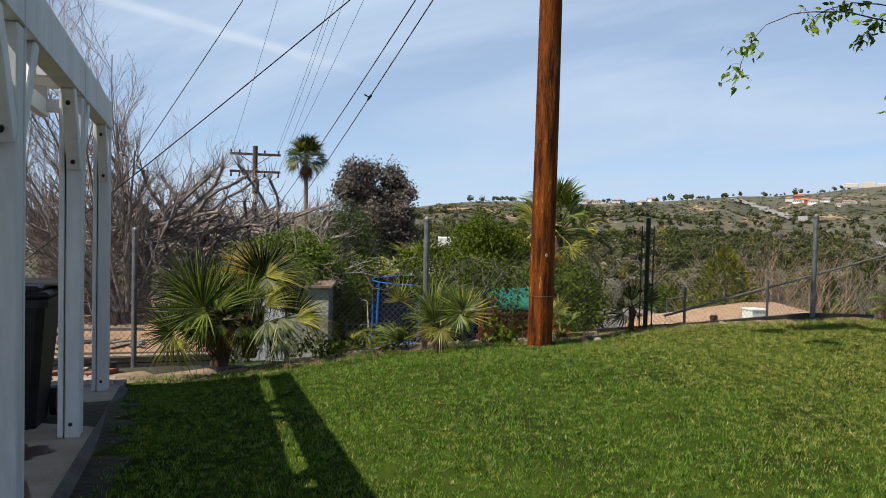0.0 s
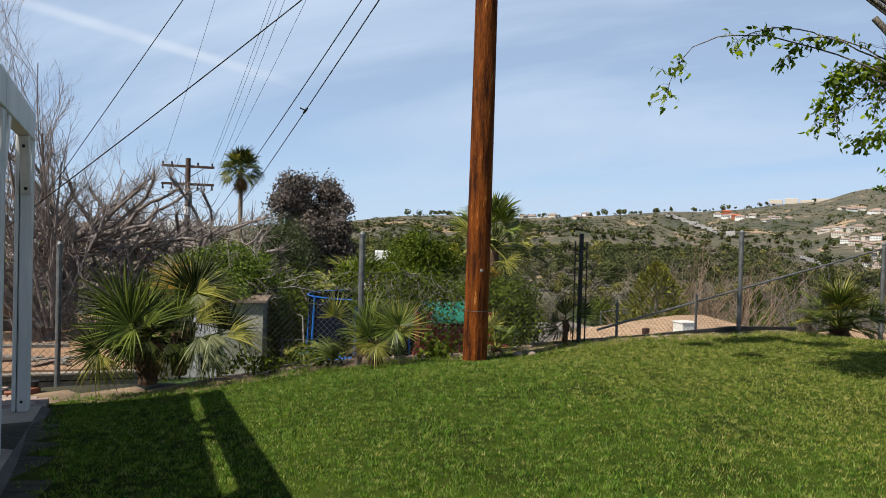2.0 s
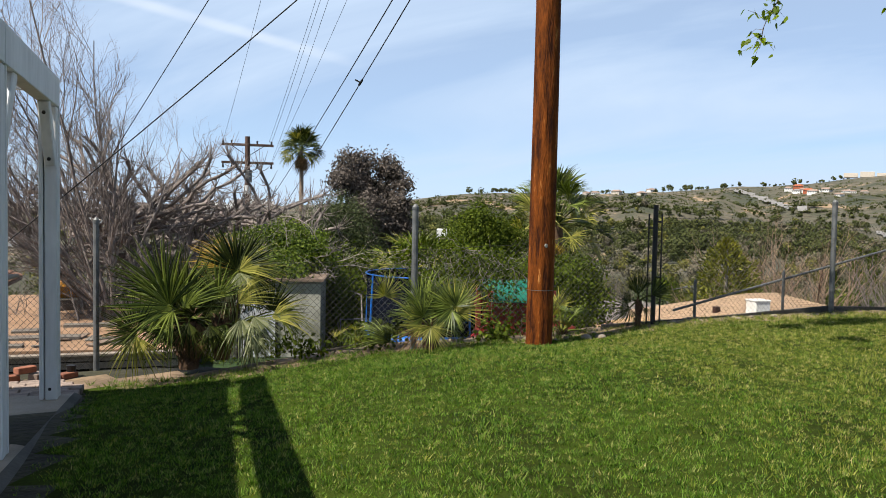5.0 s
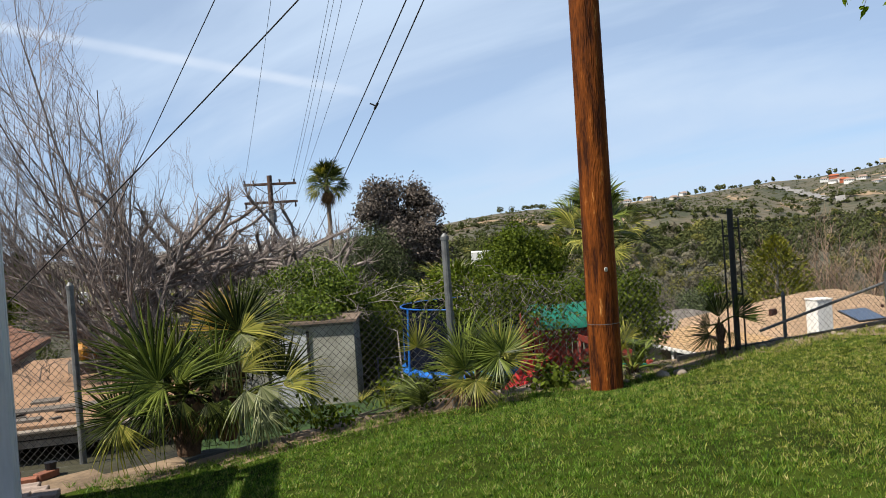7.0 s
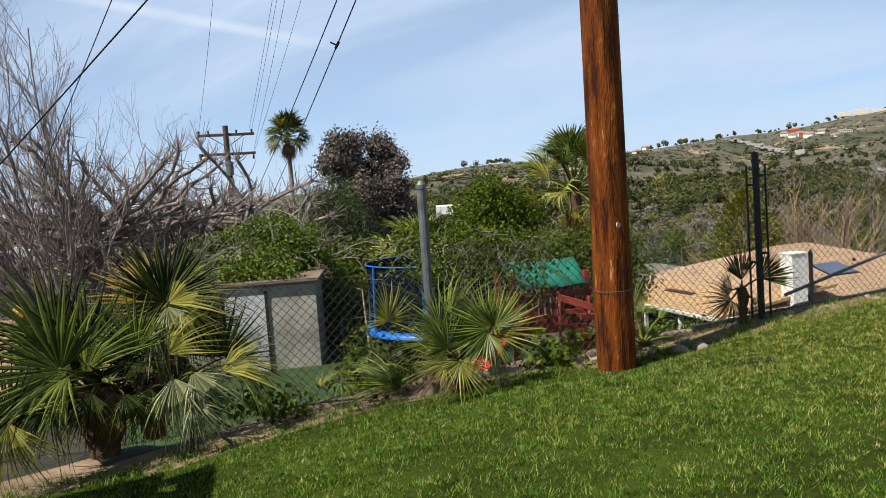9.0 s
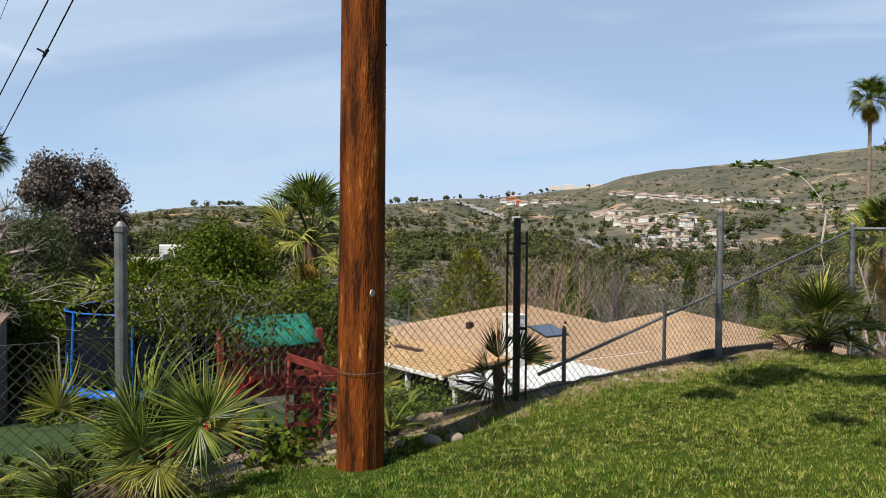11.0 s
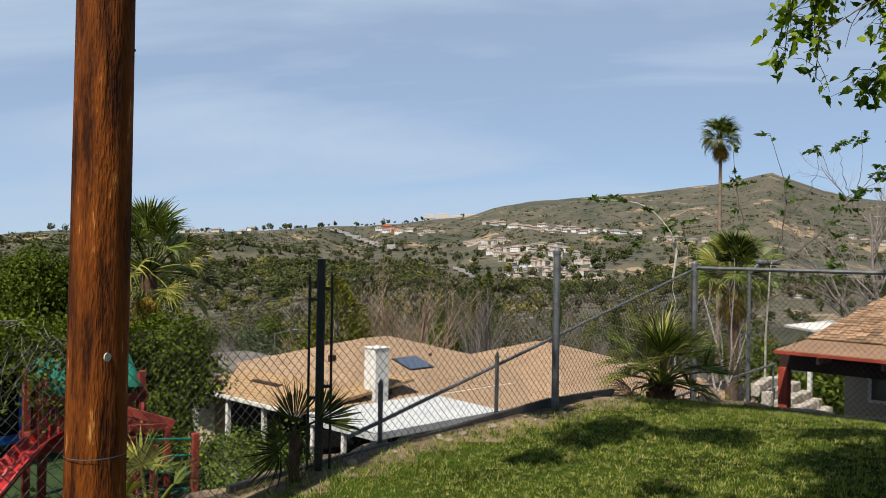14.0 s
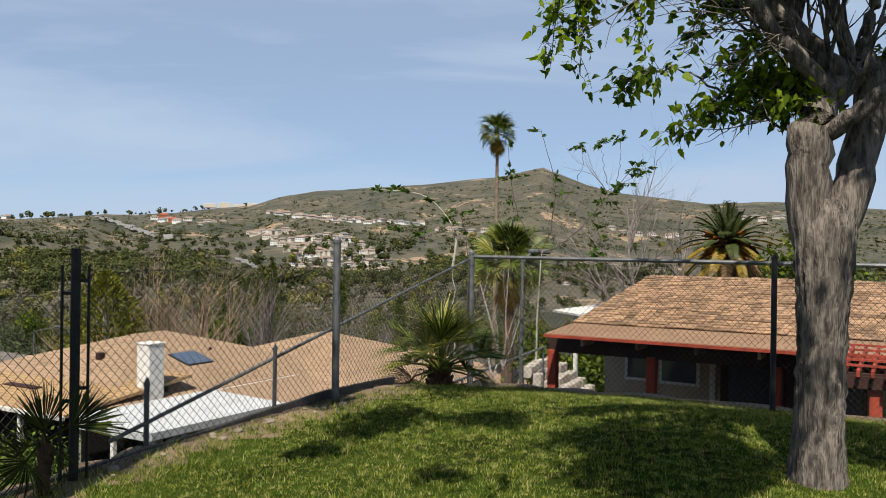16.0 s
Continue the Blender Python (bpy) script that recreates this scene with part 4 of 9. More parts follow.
# brick path and loose bricks past the slab's end
path = tagged(mesh_ob("brick_path", [(-4.8, 9.15, -0.36), (-1.4, 9.15, -0.36), (-1.6, 10.2, -0.42), (-4.8, 10.2, -0.44)], [(0, 1, 2, 3)], M_DIRT), "pale brick path beside the concrete slab", "path", kind="structure")
brick_me = None
rng = np.random.default_rng(2)
for i in range(5):
    for j in range(16):
        x, y = -4.6 + 0.212 * j + (0.1 if i % 2 else 0), 9.24 + i * 0.2
        if x > -1.5 - (y - 9.2) * 0.2:
            continue
        if brick_me is None:
            ob = part("brick", box_bm(-0.1, -0.092, -0.03, 0.1, 0.092, 0.03, 0.008), M_PAVER, path)
            brick_me = ob.data
        else:
            ob = new("brick", brick_me)
            ob.parent = path
        ob.matrix_basis = pose(x, y, -0.315 - 0.06 * (y - 9.15) + rng.uniform(-0.006, 0.006), rng.uniform(-1, 1), rng.uniform(-1, 1), rng.uniform(-2, 2))
for x, y, z, rz, kind_ in ((-2.3, 10.35, -0.36, 20, 0), (-2.05, 10.45, -0.36, 75, 1), (-1.9, 10.28, -0.37, 5, 0), (-2.15, 10.38, -0.28, 40, 0), (-2.6, 10.4, -0.37, 0, 1), (-1.75, 10.4, -0.36, 50, 0)):
    b_ = thing("loose_brick", "loose red brick lying by the fence", "brick", (x, y, z), rz, group="loose bricks")
    part("body", box_bm(-0.1, -0.05, -0.03, 0.1, 0.05, 0.035, 0.006), M_BRICK if not kind_ else M_PAVER, b_)
bk = thing("plant_pot", "small dark plastic plant pot by the fence post", "plant pot", (-1.72, 10.45, -0.36))
part("pot", rod_bm((0, 0, 0), (0, 0, 0.10), 0.04, 0.052, 12), M_BIN, bk)
M_RUBBLE = mat("tan_rubble", (0.38, 0.31, 0.24), (0.24, 0.19, 0.14), rough=0.95, scale=9, rand=0.25)
# stones along the lawn's rim
rng = np.random.default_rng(12)
for k in range(34):
    x = 2.0 + 6.2 * rng.random() if k > 7 else 3.3 + 0.9 * rng.random()
    y = 9.85 + 0.28 * rng.random() if k > 7 else 9.6 + 0.35 * rng.random()
    s = rng.uniform(0.015, 0.045) if k > 4 else rng.uniform(0.05, 0.075)
    bm = bmesh.new()
    bmesh.ops.create_icosphere(bm, subdivisions=2, radius=s)
    for v in bm.verts:
        v.co += v.co.normalized() * s * 0.35 * noise.noise(v.co * (6 / s * 0.12) + Vector((k, 0, 0)))
        v.co.z *= 0.6
    st = thing("stone", "pale rounded stone in the dirt along the fence", "stone", (x, y, float(ground_z(x, y)) + 0.01), group="stones")
    part("body", bm, M_RUBBLE, st, smooth=True)


# ---- houses below the terrace ----
def hip_roof(name, parent, x0, y0, x1, y1, ze, zr, material, over=0.0, thick=0.16, rows=0):
    """A hip roof with thickness; rows: courses of shingles laid as shallow overlapping steps."""
    w, d = x1 - x0, y1 - y0
    h = min(w, d) / 2
    if w >= d:
        ra, rb = (x0 + h, (y0 + y1) / 2), (x1 - h, (y0 + y1) / 2)
    else:
        ra, rb = ((x0 + x1) / 2, y0 + h), ((x0 + x1) / 2, y1 - h)
    c = [(x0, y0), (x1, y0), (x1, y1), (x0, y1)]
    vs = [(*p, ze) for p in c] + [(*ra, zr), (*rb, zr)] + [(*p, ze - thick) for p in c]
    if w >= d:
        fs = [(0, 1, 5, 4), (1, 2, 5), (2, 3, 4, 5), (3, 0, 4)]
    else:
        fs = [(0, 1, 4), (1, 2, 5, 4), (2, 3, 5), (3, 0, 4, 5)]
    fs += [(0, 6, 7, 1), (1, 7, 8, 2), (2, 8, 9, 3), (3, 9, 6, 0), (9, 8, 7, 6)]
    ob = mesh_ob(name, vs, fs, material, parent)
    if rows:
        # shingle courses on the slopes
        vs, fs = [], []
        rng = np.random.default_rng(rows)
        slopes = [(c[0], c[1], (ra if w < d else ra), (ra if w < d else rb)), (c[3], c[0], ra, (rb if w < d else ra))]
        if w >= d:
            slopes = [(c[0], c[1], ra, rb), (c[3], c[0], ra, ra)]
        else:
            slopes = [(c[0], c[1], ra, ra), (c[3], c[0], rb, ra)]
        for p, q, rp_, rq in slopes:
            p, q, rp_, rq = (Vector((*v, z)) for v, z in ((p, ze), (q, ze), (rp_, zr), (rq, zr)))
            nrm = (q - p).cross(rp_ - p).normalized()
            if nrm.z < 0:
                nrm = -nrm
            for k in range(rows):
                a, b = p.lerp(rp_, k / rows), q.lerp(rq, k / rows)
                a2, b2 = p.lerp(rp_, (k + 1.02) / rows), q.lerp(rq, (k + 1.02) / rows)
                n = max(1, int((b - a).length / 0.9))
                for i in range(n):
                    s0, s1 = i / n, (i + 0.995) / n
                    o = nrm * (0.014 + 0.006 * rng.random())
                    base = len(vs)
                    vs += [a.lerp(b, s0) + o, a.lerp(b, s1) + o, a2.lerp(b2, s1) + nrm * 0.006, a2.lerp(b2, s0) + nrm * 0.006, a.lerp(b, s0), a.lerp(b, s1)]
                    fs += [(base, base + 1, base + 2, base + 3), (base + 4, base + 5, base + 1, base)]
        tagged(mesh_ob("shingles", vs, fs, material, ob), kind="stuff")
    return ob


def house_1():
    t_ = thing("house", "low ranch house with a tan shingle hip roof below the terrace", "house")
    for x0, y0, x1, y1, zt in ((23.0, 32.3, 36.4, 44.2, -4.7), (33.5, 28.8, 43.6, 39.6, -4.95), (22.4, 41.5, 28.0, 46.5, -4.6)):
        part("wall", box_bm(x0, y0, -9.5, x1, y1, zt), M_STUCCO, t_)
    hip_roof("roof", t_, 22.4, 31.7, 37.0, 44.5, -4.65, -2.75, M_SHING, rows=24)
    hip_roof("rear_roof", t_, 20.7, 40.9, 29.0, 47.5, -4.45, -3.72, M_TAR)
    # low wing with a sunny slope down to the carport eave
    wing = part("wing_roof", mesh_slab(20.55, 31.9, -4.62, 26.6, 40.85, -3.88, 0.12), M_SHINGO, t_, "orange-tan shingled low roof slope")
    vs, fs = [], []
    for k in range(22):
        x0, x1 = 20.53 + 0.275 * k, 20.53 + 0.275 * (k + 1.02)
        z0, z1 = -4.62 + 0.1223 * (x0 - 20.55), -4.62 + 0.1223 * (x1 - 20.55)
        for i in range(10):
            y0, y1, b0 = 31.9 + 0.895 * i, 31.9 + 0.895 * (i + 0.98), len(vs)
            o = 0.018 + 0.006 * ((k * 7 + i * 3) % 5) / 4
            vs += [(x0, y0, z0 + o), (x0, y1, z0 + o), (x1, y1, z1 + 0.006), (x1, y0, z1 + 0.006), (x0, y0, z0), (x0, y1, z0)]
            fs += [(b0, b0 + 3, b0 + 2, b0 + 1), (b0 + 4, b0, b0 + 1, b0 + 5)]
    tagged(mesh_ob("shingles", vs, fs, M_SHINGO, wing), kind="stuff")
    hip_roof("roof", t_, 28.9, 24.2, 48.2, 44.2, -6.19, -3.2, M_SHING, rows=34)
    skirt = bmesh.new()
    sv = [skirt.verts.new((x, y, -4.65 + (y - 31.7) * 1.9 / 7.2 - dz)) for dz in (0.0, 0.14) for x, y in ((24.0, 26.6), (35.0, 26.6), (35.0, 31.69), (24.0, 31.69))]
    for f_ in ((0, 1, 2, 3), (7, 6, 5, 4), (0, 4, 5, 1), (1, 5, 6, 2), (3, 7, 4, 0)):
        skirt.faces.new([sv[i] for i in f_])
    part("lower_roof", skirt, M_SHING, t_)
    for x0, y0, x1, y1, z in ((20.44, 31.8, 20.54, 40.9, -4.66), (20.7, 31.6, 33, 31.7, -4.69)):
        part("fascia", box_bm(x0, y0, z - 0.12, x1, y1, z + 0.03), M_CHIM, t_, "white fascia board")
    for y in (34.6, 37.4, 40.2):
        part("carport_post", box_bm(20.6, y - 0.09, -9.0, 20.78, y + 0.09, -4.75, 0.01), M_CHIM, t_, "square white carport post")
    for k in range(26):
        part("rafter_end", box_bm(20.36, 32.0 + 0.345 * k, -4.76, 20.438, 32.06 + 0.345 * k, -4.66), M_CHIM, t_)
    ch = part("chimney", box_bm(24.2, 31.75, -9.0, 24.98, 32.48, -2.42, 0.03), M_CHIM, t_, "square white stucco chimney")
    part("cap", box_bm(24.17, 31.72, -2.435, 25.01, 32.51, -2.36, 0.02), M_CHIM, ch)
    # skylight lying on the front slope
    up = Vector((0, 6.4, 1.9)).normalized()
    o = Vector((29.2, 34.1, -4.65 + (34.1 - 31.7) * 1.9 / 6.4))
    nr = Vector((0, -1.9, 6.4)).normalized()
    m = Matrix((Vector((1, 0, 0)), up, nr)).transposed().to_4x4()
    m.translation = o
    sk = part("skylight", box_bm(-0.8, 0, 0.0, 0.8, 1.4, 0.07, 0.01, None, m), M_IRON, t_, "blue-glazed flat skylight")
    part("glass", box_bm(-0.75, 0.05, 0.071, 0.75, 1.35, 0.082, 0, None, m), M_SKYL, sk)
    for x, y, s in ((26.0, 37.0, 0.3), (31.0, 35.4, 0.14)):
        z = -4.65 + min(x - 22.4, y - 31.7) * 1.9 / 6.4
        part("roof_vent", box_bm(x - s / 2, y - s / 2, z - 0.05, x + s / 2, y + s / 2, z + s, 0.03), M_BEAM, t_, "small rusty roof vent")
    # shadow on the chimney's far side from the sun, made as a near-black box
    part("shadow_box", box_bm(25.1, 32.2, -4.6, 25.6, 32.7, -4.2, 0.02), M_DARK, t_, "dark box standing in for shadow beside the chimney")
    for x, y, w, d in ((22.6, 37.4, 0.35, 2.2), (21.6, 39.9, 0.3, 1.2)):
        z = -4.62 + 0.1223 * (x - 20.55)
        part("tar_patch", mesh_slab(x - w / 2, y - d / 2, z + 0.035, x + w / 2, y + d / 2, z + 0.075, 0.02), M_BEAM, t_)


house_1()


def patio_awning():
    t_ = thing("patio_awning", "flat white corrugated awning on posts beside the ranch house", "awning")
    vs, fs = [], []
    n = 56
    for i in range(n + 1):
        x = 20.7 + 6.7 * i / n
        dz = 0.035 if i % 2 else 0.0
        for y, z in ((27.5, -4.74), (31.55, -4.6)):
            vs += [(x, y, z + dz), (x, y, z + dz - 0.012)]
    for i in range(n):
        a = 4 * i
        fs += [(a, a + 4, a + 6, a + 2), (a + 1, a + 3, a + 7, a + 5), (a, a + 1, a + 5, a + 4)]
    mesh_ob("roof_sheet", vs, fs, M_AWN, t_)
    part("edge_beam", box_bm(20.65, 27.42, -4.96, 27.45, 27.49, -4.70), M_AWN, t_)
    part("edge_beam", box_bm(20.62, 27.5, -5.0, 20.69, 31.55, -4.77), M_AWN, t_)
    for x, y in ((20.8, 27.6), (20.8, 31.4), (20.8, 29.5), (23.6, 27.6), (26.6, 27.6)):
        part("post", box_bm(x - 0.08, y - 0.08, -9.0, x + 0.08, y + 0.08, -4.8, 0.01), M_CHIM, t_)
    for k in range(5):
        part("louvre", box_bm(21.0, 27.52, -6.6 + 0.28 * k, 22.0, 27.58, -6.45 + 0.28 * k), M_CHIM, t_)
    # dark sheets before the stucco walls paint the shade under awning and carport
    bk = thing("patio_backdrop_wall", "near-black panels standing in for the shade under the white awning", "wall", kind="structure")
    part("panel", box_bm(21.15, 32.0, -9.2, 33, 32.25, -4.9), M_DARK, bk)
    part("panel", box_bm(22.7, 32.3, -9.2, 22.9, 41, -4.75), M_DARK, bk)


patio_awning()
dk = thing("porch_fence", "low white-topped lattice fence beside the ranch house", "fence")
for (x0, y0, z0), (x1, y1, z1) in (((8.6, 24.5, -3.6), (14.2, 22.8, -4.4)), ((14.2, 22.8, -4.4), (19.0, 25.9, -6.3))):
    part("top_rail", bar_bm((x0, y0, z0), (x1, y1, z1), 0.09, 0.09), M_CHIM, dk)
    part("low_rail", bar_bm((x0, y0, z0 - 0.9), (x1, y1, z1 - 0.9), 0.07, 0.07), M_CHIM, dk)
    for s in (0.0, 0.33, 0.66, 1.0):
        p = Vector((x0, y0, z0)).lerp(Vector((x1, y1, z1)), s)
        part("post", box_bm(p.x - 0.06, p.y - 0.06, p.z - 1.6, p.x + 0.06, p.y + 0.06, p.z + 0.1), M_CHIM, dk)
for (a, b, za, zb, ta, tb) in (((8.6, 24.5), (14.2, 22.8), -4.6, -5.4, -3.7, -4.5), ((14.2, 22.8), (19.0, 25.9), -5.4, -7.3, -4.5, -6.4)):
    chain_link(a, b, za, zb, ta, tb, "grey chain-link mesh in the yard below", 0.16)


def house_2():
    t_ = thing("house", "tan stucco house with a wood shake roof and red porch posts", "house")
    part("wall", box_bm(18.7, -4, -3.2, 26, 11.2, 0.35), M_STUCCO, t_)
    # one roof of two pitches: low porch pitch, steeper main pitch, falling away behind
    prof = ((15.65, 0.06), (16.75, 0.18), (20.5, 1.03), (27.2, -0.4))
    for (xa, za), (xb, zb) in zip(prof, prof[1:]):
        bm = mesh_slab(xa, -5.0, za, xb, 11.3, zb, 0.045 if xa < 16 else 0.1)
        for v in bm.verts:
            if v.co.y > 0:
                v.co.y = 11.3 - 0.115 * (v.co.x - 15.65)
        part("roof", bm, M_ROLL if xa < 16 else M_SHING, t_, "tan rolled roofing over the porch" if xa < 16 else "")
    part("fascia", box_bm(15.60, -5, 0.0, 15.64, 11.3, 0.05), M_REDW, t_, "thin red-stained fascia strip")
    part("porch_beam", box_bm(16.25, -5, -0.34, 16.39, 11.47, -0.0, 0.01), M_BEAM, t_)
    part("end_beam", box_bm(16.4, 10.9, -0.34, 18.7, 11.04, 0.0, 0.01), M_BEAM, t_)
    for k in range(14):
        y = 10.6 - 1.0 * k
        part("rafter_tail", box_bm(15.70, y - 0.025, -0.13, 18.6, y + 0.025, -0.02), M_SHAKE, t_)
    for y in (11.4, 9.51, 7.42, 5.2, 2.9):
        p = part("porch_post", box_bm(16.235, y - 0.085, -2.6, 16.405, y + 0.085, -0.30, 0.012), M_REDW, t_, "square red-stained porch post")
    # windows and door in the wall
    for y0, y1, z0, z1 in ((10.75, 10.22, -1.12, -0.5), (10.03, 9.2, -1.14, -0.5)):
        fr = part("window", box_bm(18.64, y1, z0, 18.72, y0, z1, 0.01), M_CHIM, t_, "white-framed window")
        part("pane", box_bm(18.62, y1 + 0.07, z0 + 0.07, 18.638, y0 - 0.07, z1 - 0.07), M_GLASS, fr)
    dr = part("sliding_door", box_bm(18.64, 6.2, -2.55, 18.72, 8.8, -0.4, 0.01), M_BEAM, t_, "dark sliding glass door")
    for y in (6.28, 7.62):
        part("pane", box_bm(18.62, y, -2.5, 18.638, y + 1.02, -0.52), M_GLASS, dr)
    part("downpipe", box_bm(18.5, 8.88, -2.6, 18.6, 8.98, -0.3), M_CHIM, t_)
    part("porch_floor", box_bm(15.6, -5, -2.75, 18.7, 11.4, -2.6), M_CONC, t_)
    # shakes on the main pitch
    rng = np.random.default_rng(21)
    me, vs, fs, made = None, [], [], 0
    for (xa, za), (xb, zb), course in ((prof[1], prof[2], 0.155),):
        up = Vector((xb - xa, 0, zb - za))
        ln = up.length
        up.normalize()
        nr = Vector((-up.z, 0, up.x))
        ang = math.atan2(up.z, up.x)
        for k in range(int(ln / course)):
            y = 11.3 - 0.115 * (xa + k * course - 15.65)
            while y > 2.0:
                w = rng.uniform(0.10, 0.28)
                o = Vector((xa, 0, za)) + up * (k * course - 0.03) + nr * (0.014 + 0.02 * rng.random())
                near = y > 5.6 and k < 12 and made < 296 and rng.random() < 0.75
                m = Matrix.Translation((o.x, y - w / 2, o.z)) @ Matrix.Rotation(-ang + rng.uniform(0.05, 0.10), 4, "Y") @ Matrix.Rotation(rng.uniform(-0.02, 0.02), 4, "Z")
                if near:
                    if me is None:
                        ob = part("shake", box_bm(0, -0.5, 0, 0.26, 0.5, 0.016), M_SHAKE, t_)
                        me = ob.data
                    else:
                        ob = new("shake", me)
                        ob.parent = t_
                    ob.matrix_basis = m @ Matrix.Diagonal((1, w * 0.95, 1, 1))
                    made += 1
                else:
                    b0 = len(vs)
                    for cx, cy, cz in ((0, -0.5, 0), (0.26, -0.5, 0), (0.26, 0.5, 0), (0, 0.5, 0), (0, -0.5, 0.016), (0.26, -0.5, 0.016), (0.26, 0.5, 0.016), (0, 0.5, 0.016)):
                        vs.append(m @ Vector((cx, cy * w * 0.95, cz)))
                    fs += [(b0 + 4, b0 + 5, b0 + 6, b0 + 7), (b0, b0 + 4, b0 + 7, b0 + 3), (b0, b0 + 1, b0 + 5, b0 + 4), (b0 + 3, b0 + 7, b0 + 6, b0 + 2)]
                y -= w
    tagged(mesh_ob("shake_cover", vs, fs, M_SHAKE2, t_), kind="stuff")


house_2()


def red_arbour():
    t_ = thing("arbour", "red-stained timber arbour at the porch's corner", "arbour")
    for x, y in ((14.2, 5.86), (14.2, 3.4)):
        part("post", box_bm(x - 0.08, y - 0.08, -2.5, x + 0.08, y + 0.08, -0.14, 0.01), M_REDW, t_)
    for x in (14.08, 14.34):
        part("beam", box_bm(x - 0.03, 2.9, -0.22, x + 0.03, 6.45, -0.04, 0.006), M_BEAM, t_)
    for k in range(21):
        y = 3.0 + 0.17 * k
        part("slat", bar_bm((13.85, y, 0.01), (15.5, y, 0.17), 0.04, 0.09), M_REDW, t_)
    for k in range(5):
        x = 14.0 + 0.34 * k
        part("batten", box_bm(x, 2.9, 0.07 + 0.1 * (x - 13.85), x + 0.045, 6.5, 0.10 + 0.1 * (x - 13.85)), M_REDW, t_)
    for k in range(6):
        part("step", box_bm(14.7, 5.0, -2.5 + 0.28 * k, 15.5, 6.6, -2.42 + 0.28 * k), M_BEAM, t_)


red_arbour()
# garden steps of pale stone and a white boat-shaped cover past the house's gable
gs = thing("stone_steps", "pale dry-laid stone garden steps beside the house", "steps")
rng = np.random.default_rng(33)
for i in range(9):
    for j in range(7):
        x, y, z = 20.1 + 0.31 * j + rng.uniform(-0.04, 0.04), 11.5 + 0.26 * i + 0.03 * j, -2.7 + 0.17 * i
        part("stone", box_bm(x - rng.uniform(0.1, 0.15), y - 0.11, z - 0.2, x + rng.uniform(0.1, 0.15), y + 0.11, z + rng.uniform(0.11, 0.16), 0.025), M_STONE, gs)
wc = thing("carport", "low white-boarded carport behind the garden steps", "carport")
part("roof", bar_bm((23.9, 14.2, -0.22), (25.8, 12.6, 0.02), 1.5, 0.06), M_CHIM, wc)
part("side", box_bm(24.0, 12.6, -0.9, 25.3, 14.0, -0.34, 0.03), M_CHIM, wc)
for x, y in ((24.0, 13.9), (25.2, 12.7)):
    part("post", box_bm(x - 0.05, y - 0.05, -5.5, x + 0.05, y + 0.05, -0.2), M_CHIM, wc)
hr = thing("garden_handrail", "slim grey pipe handrail below the lawn's crest", "handrail")
part("pipe", rod_bm((15.6, 14.2, -1.45), (20.2, 13.2, -0.75), 0.03, seg=6), M_GALV, hr)
for s in (0.02, 0.35, 0.68, 0.98):
    p = Vector((15.6, 14.2, -1.45)).lerp(Vector((20.2, 13.2, -0.75)), s)
    part("post", rod_bm((p.x, p.y, p.z - 1.4), p, 0.025, seg=6), M_GALV, hr)


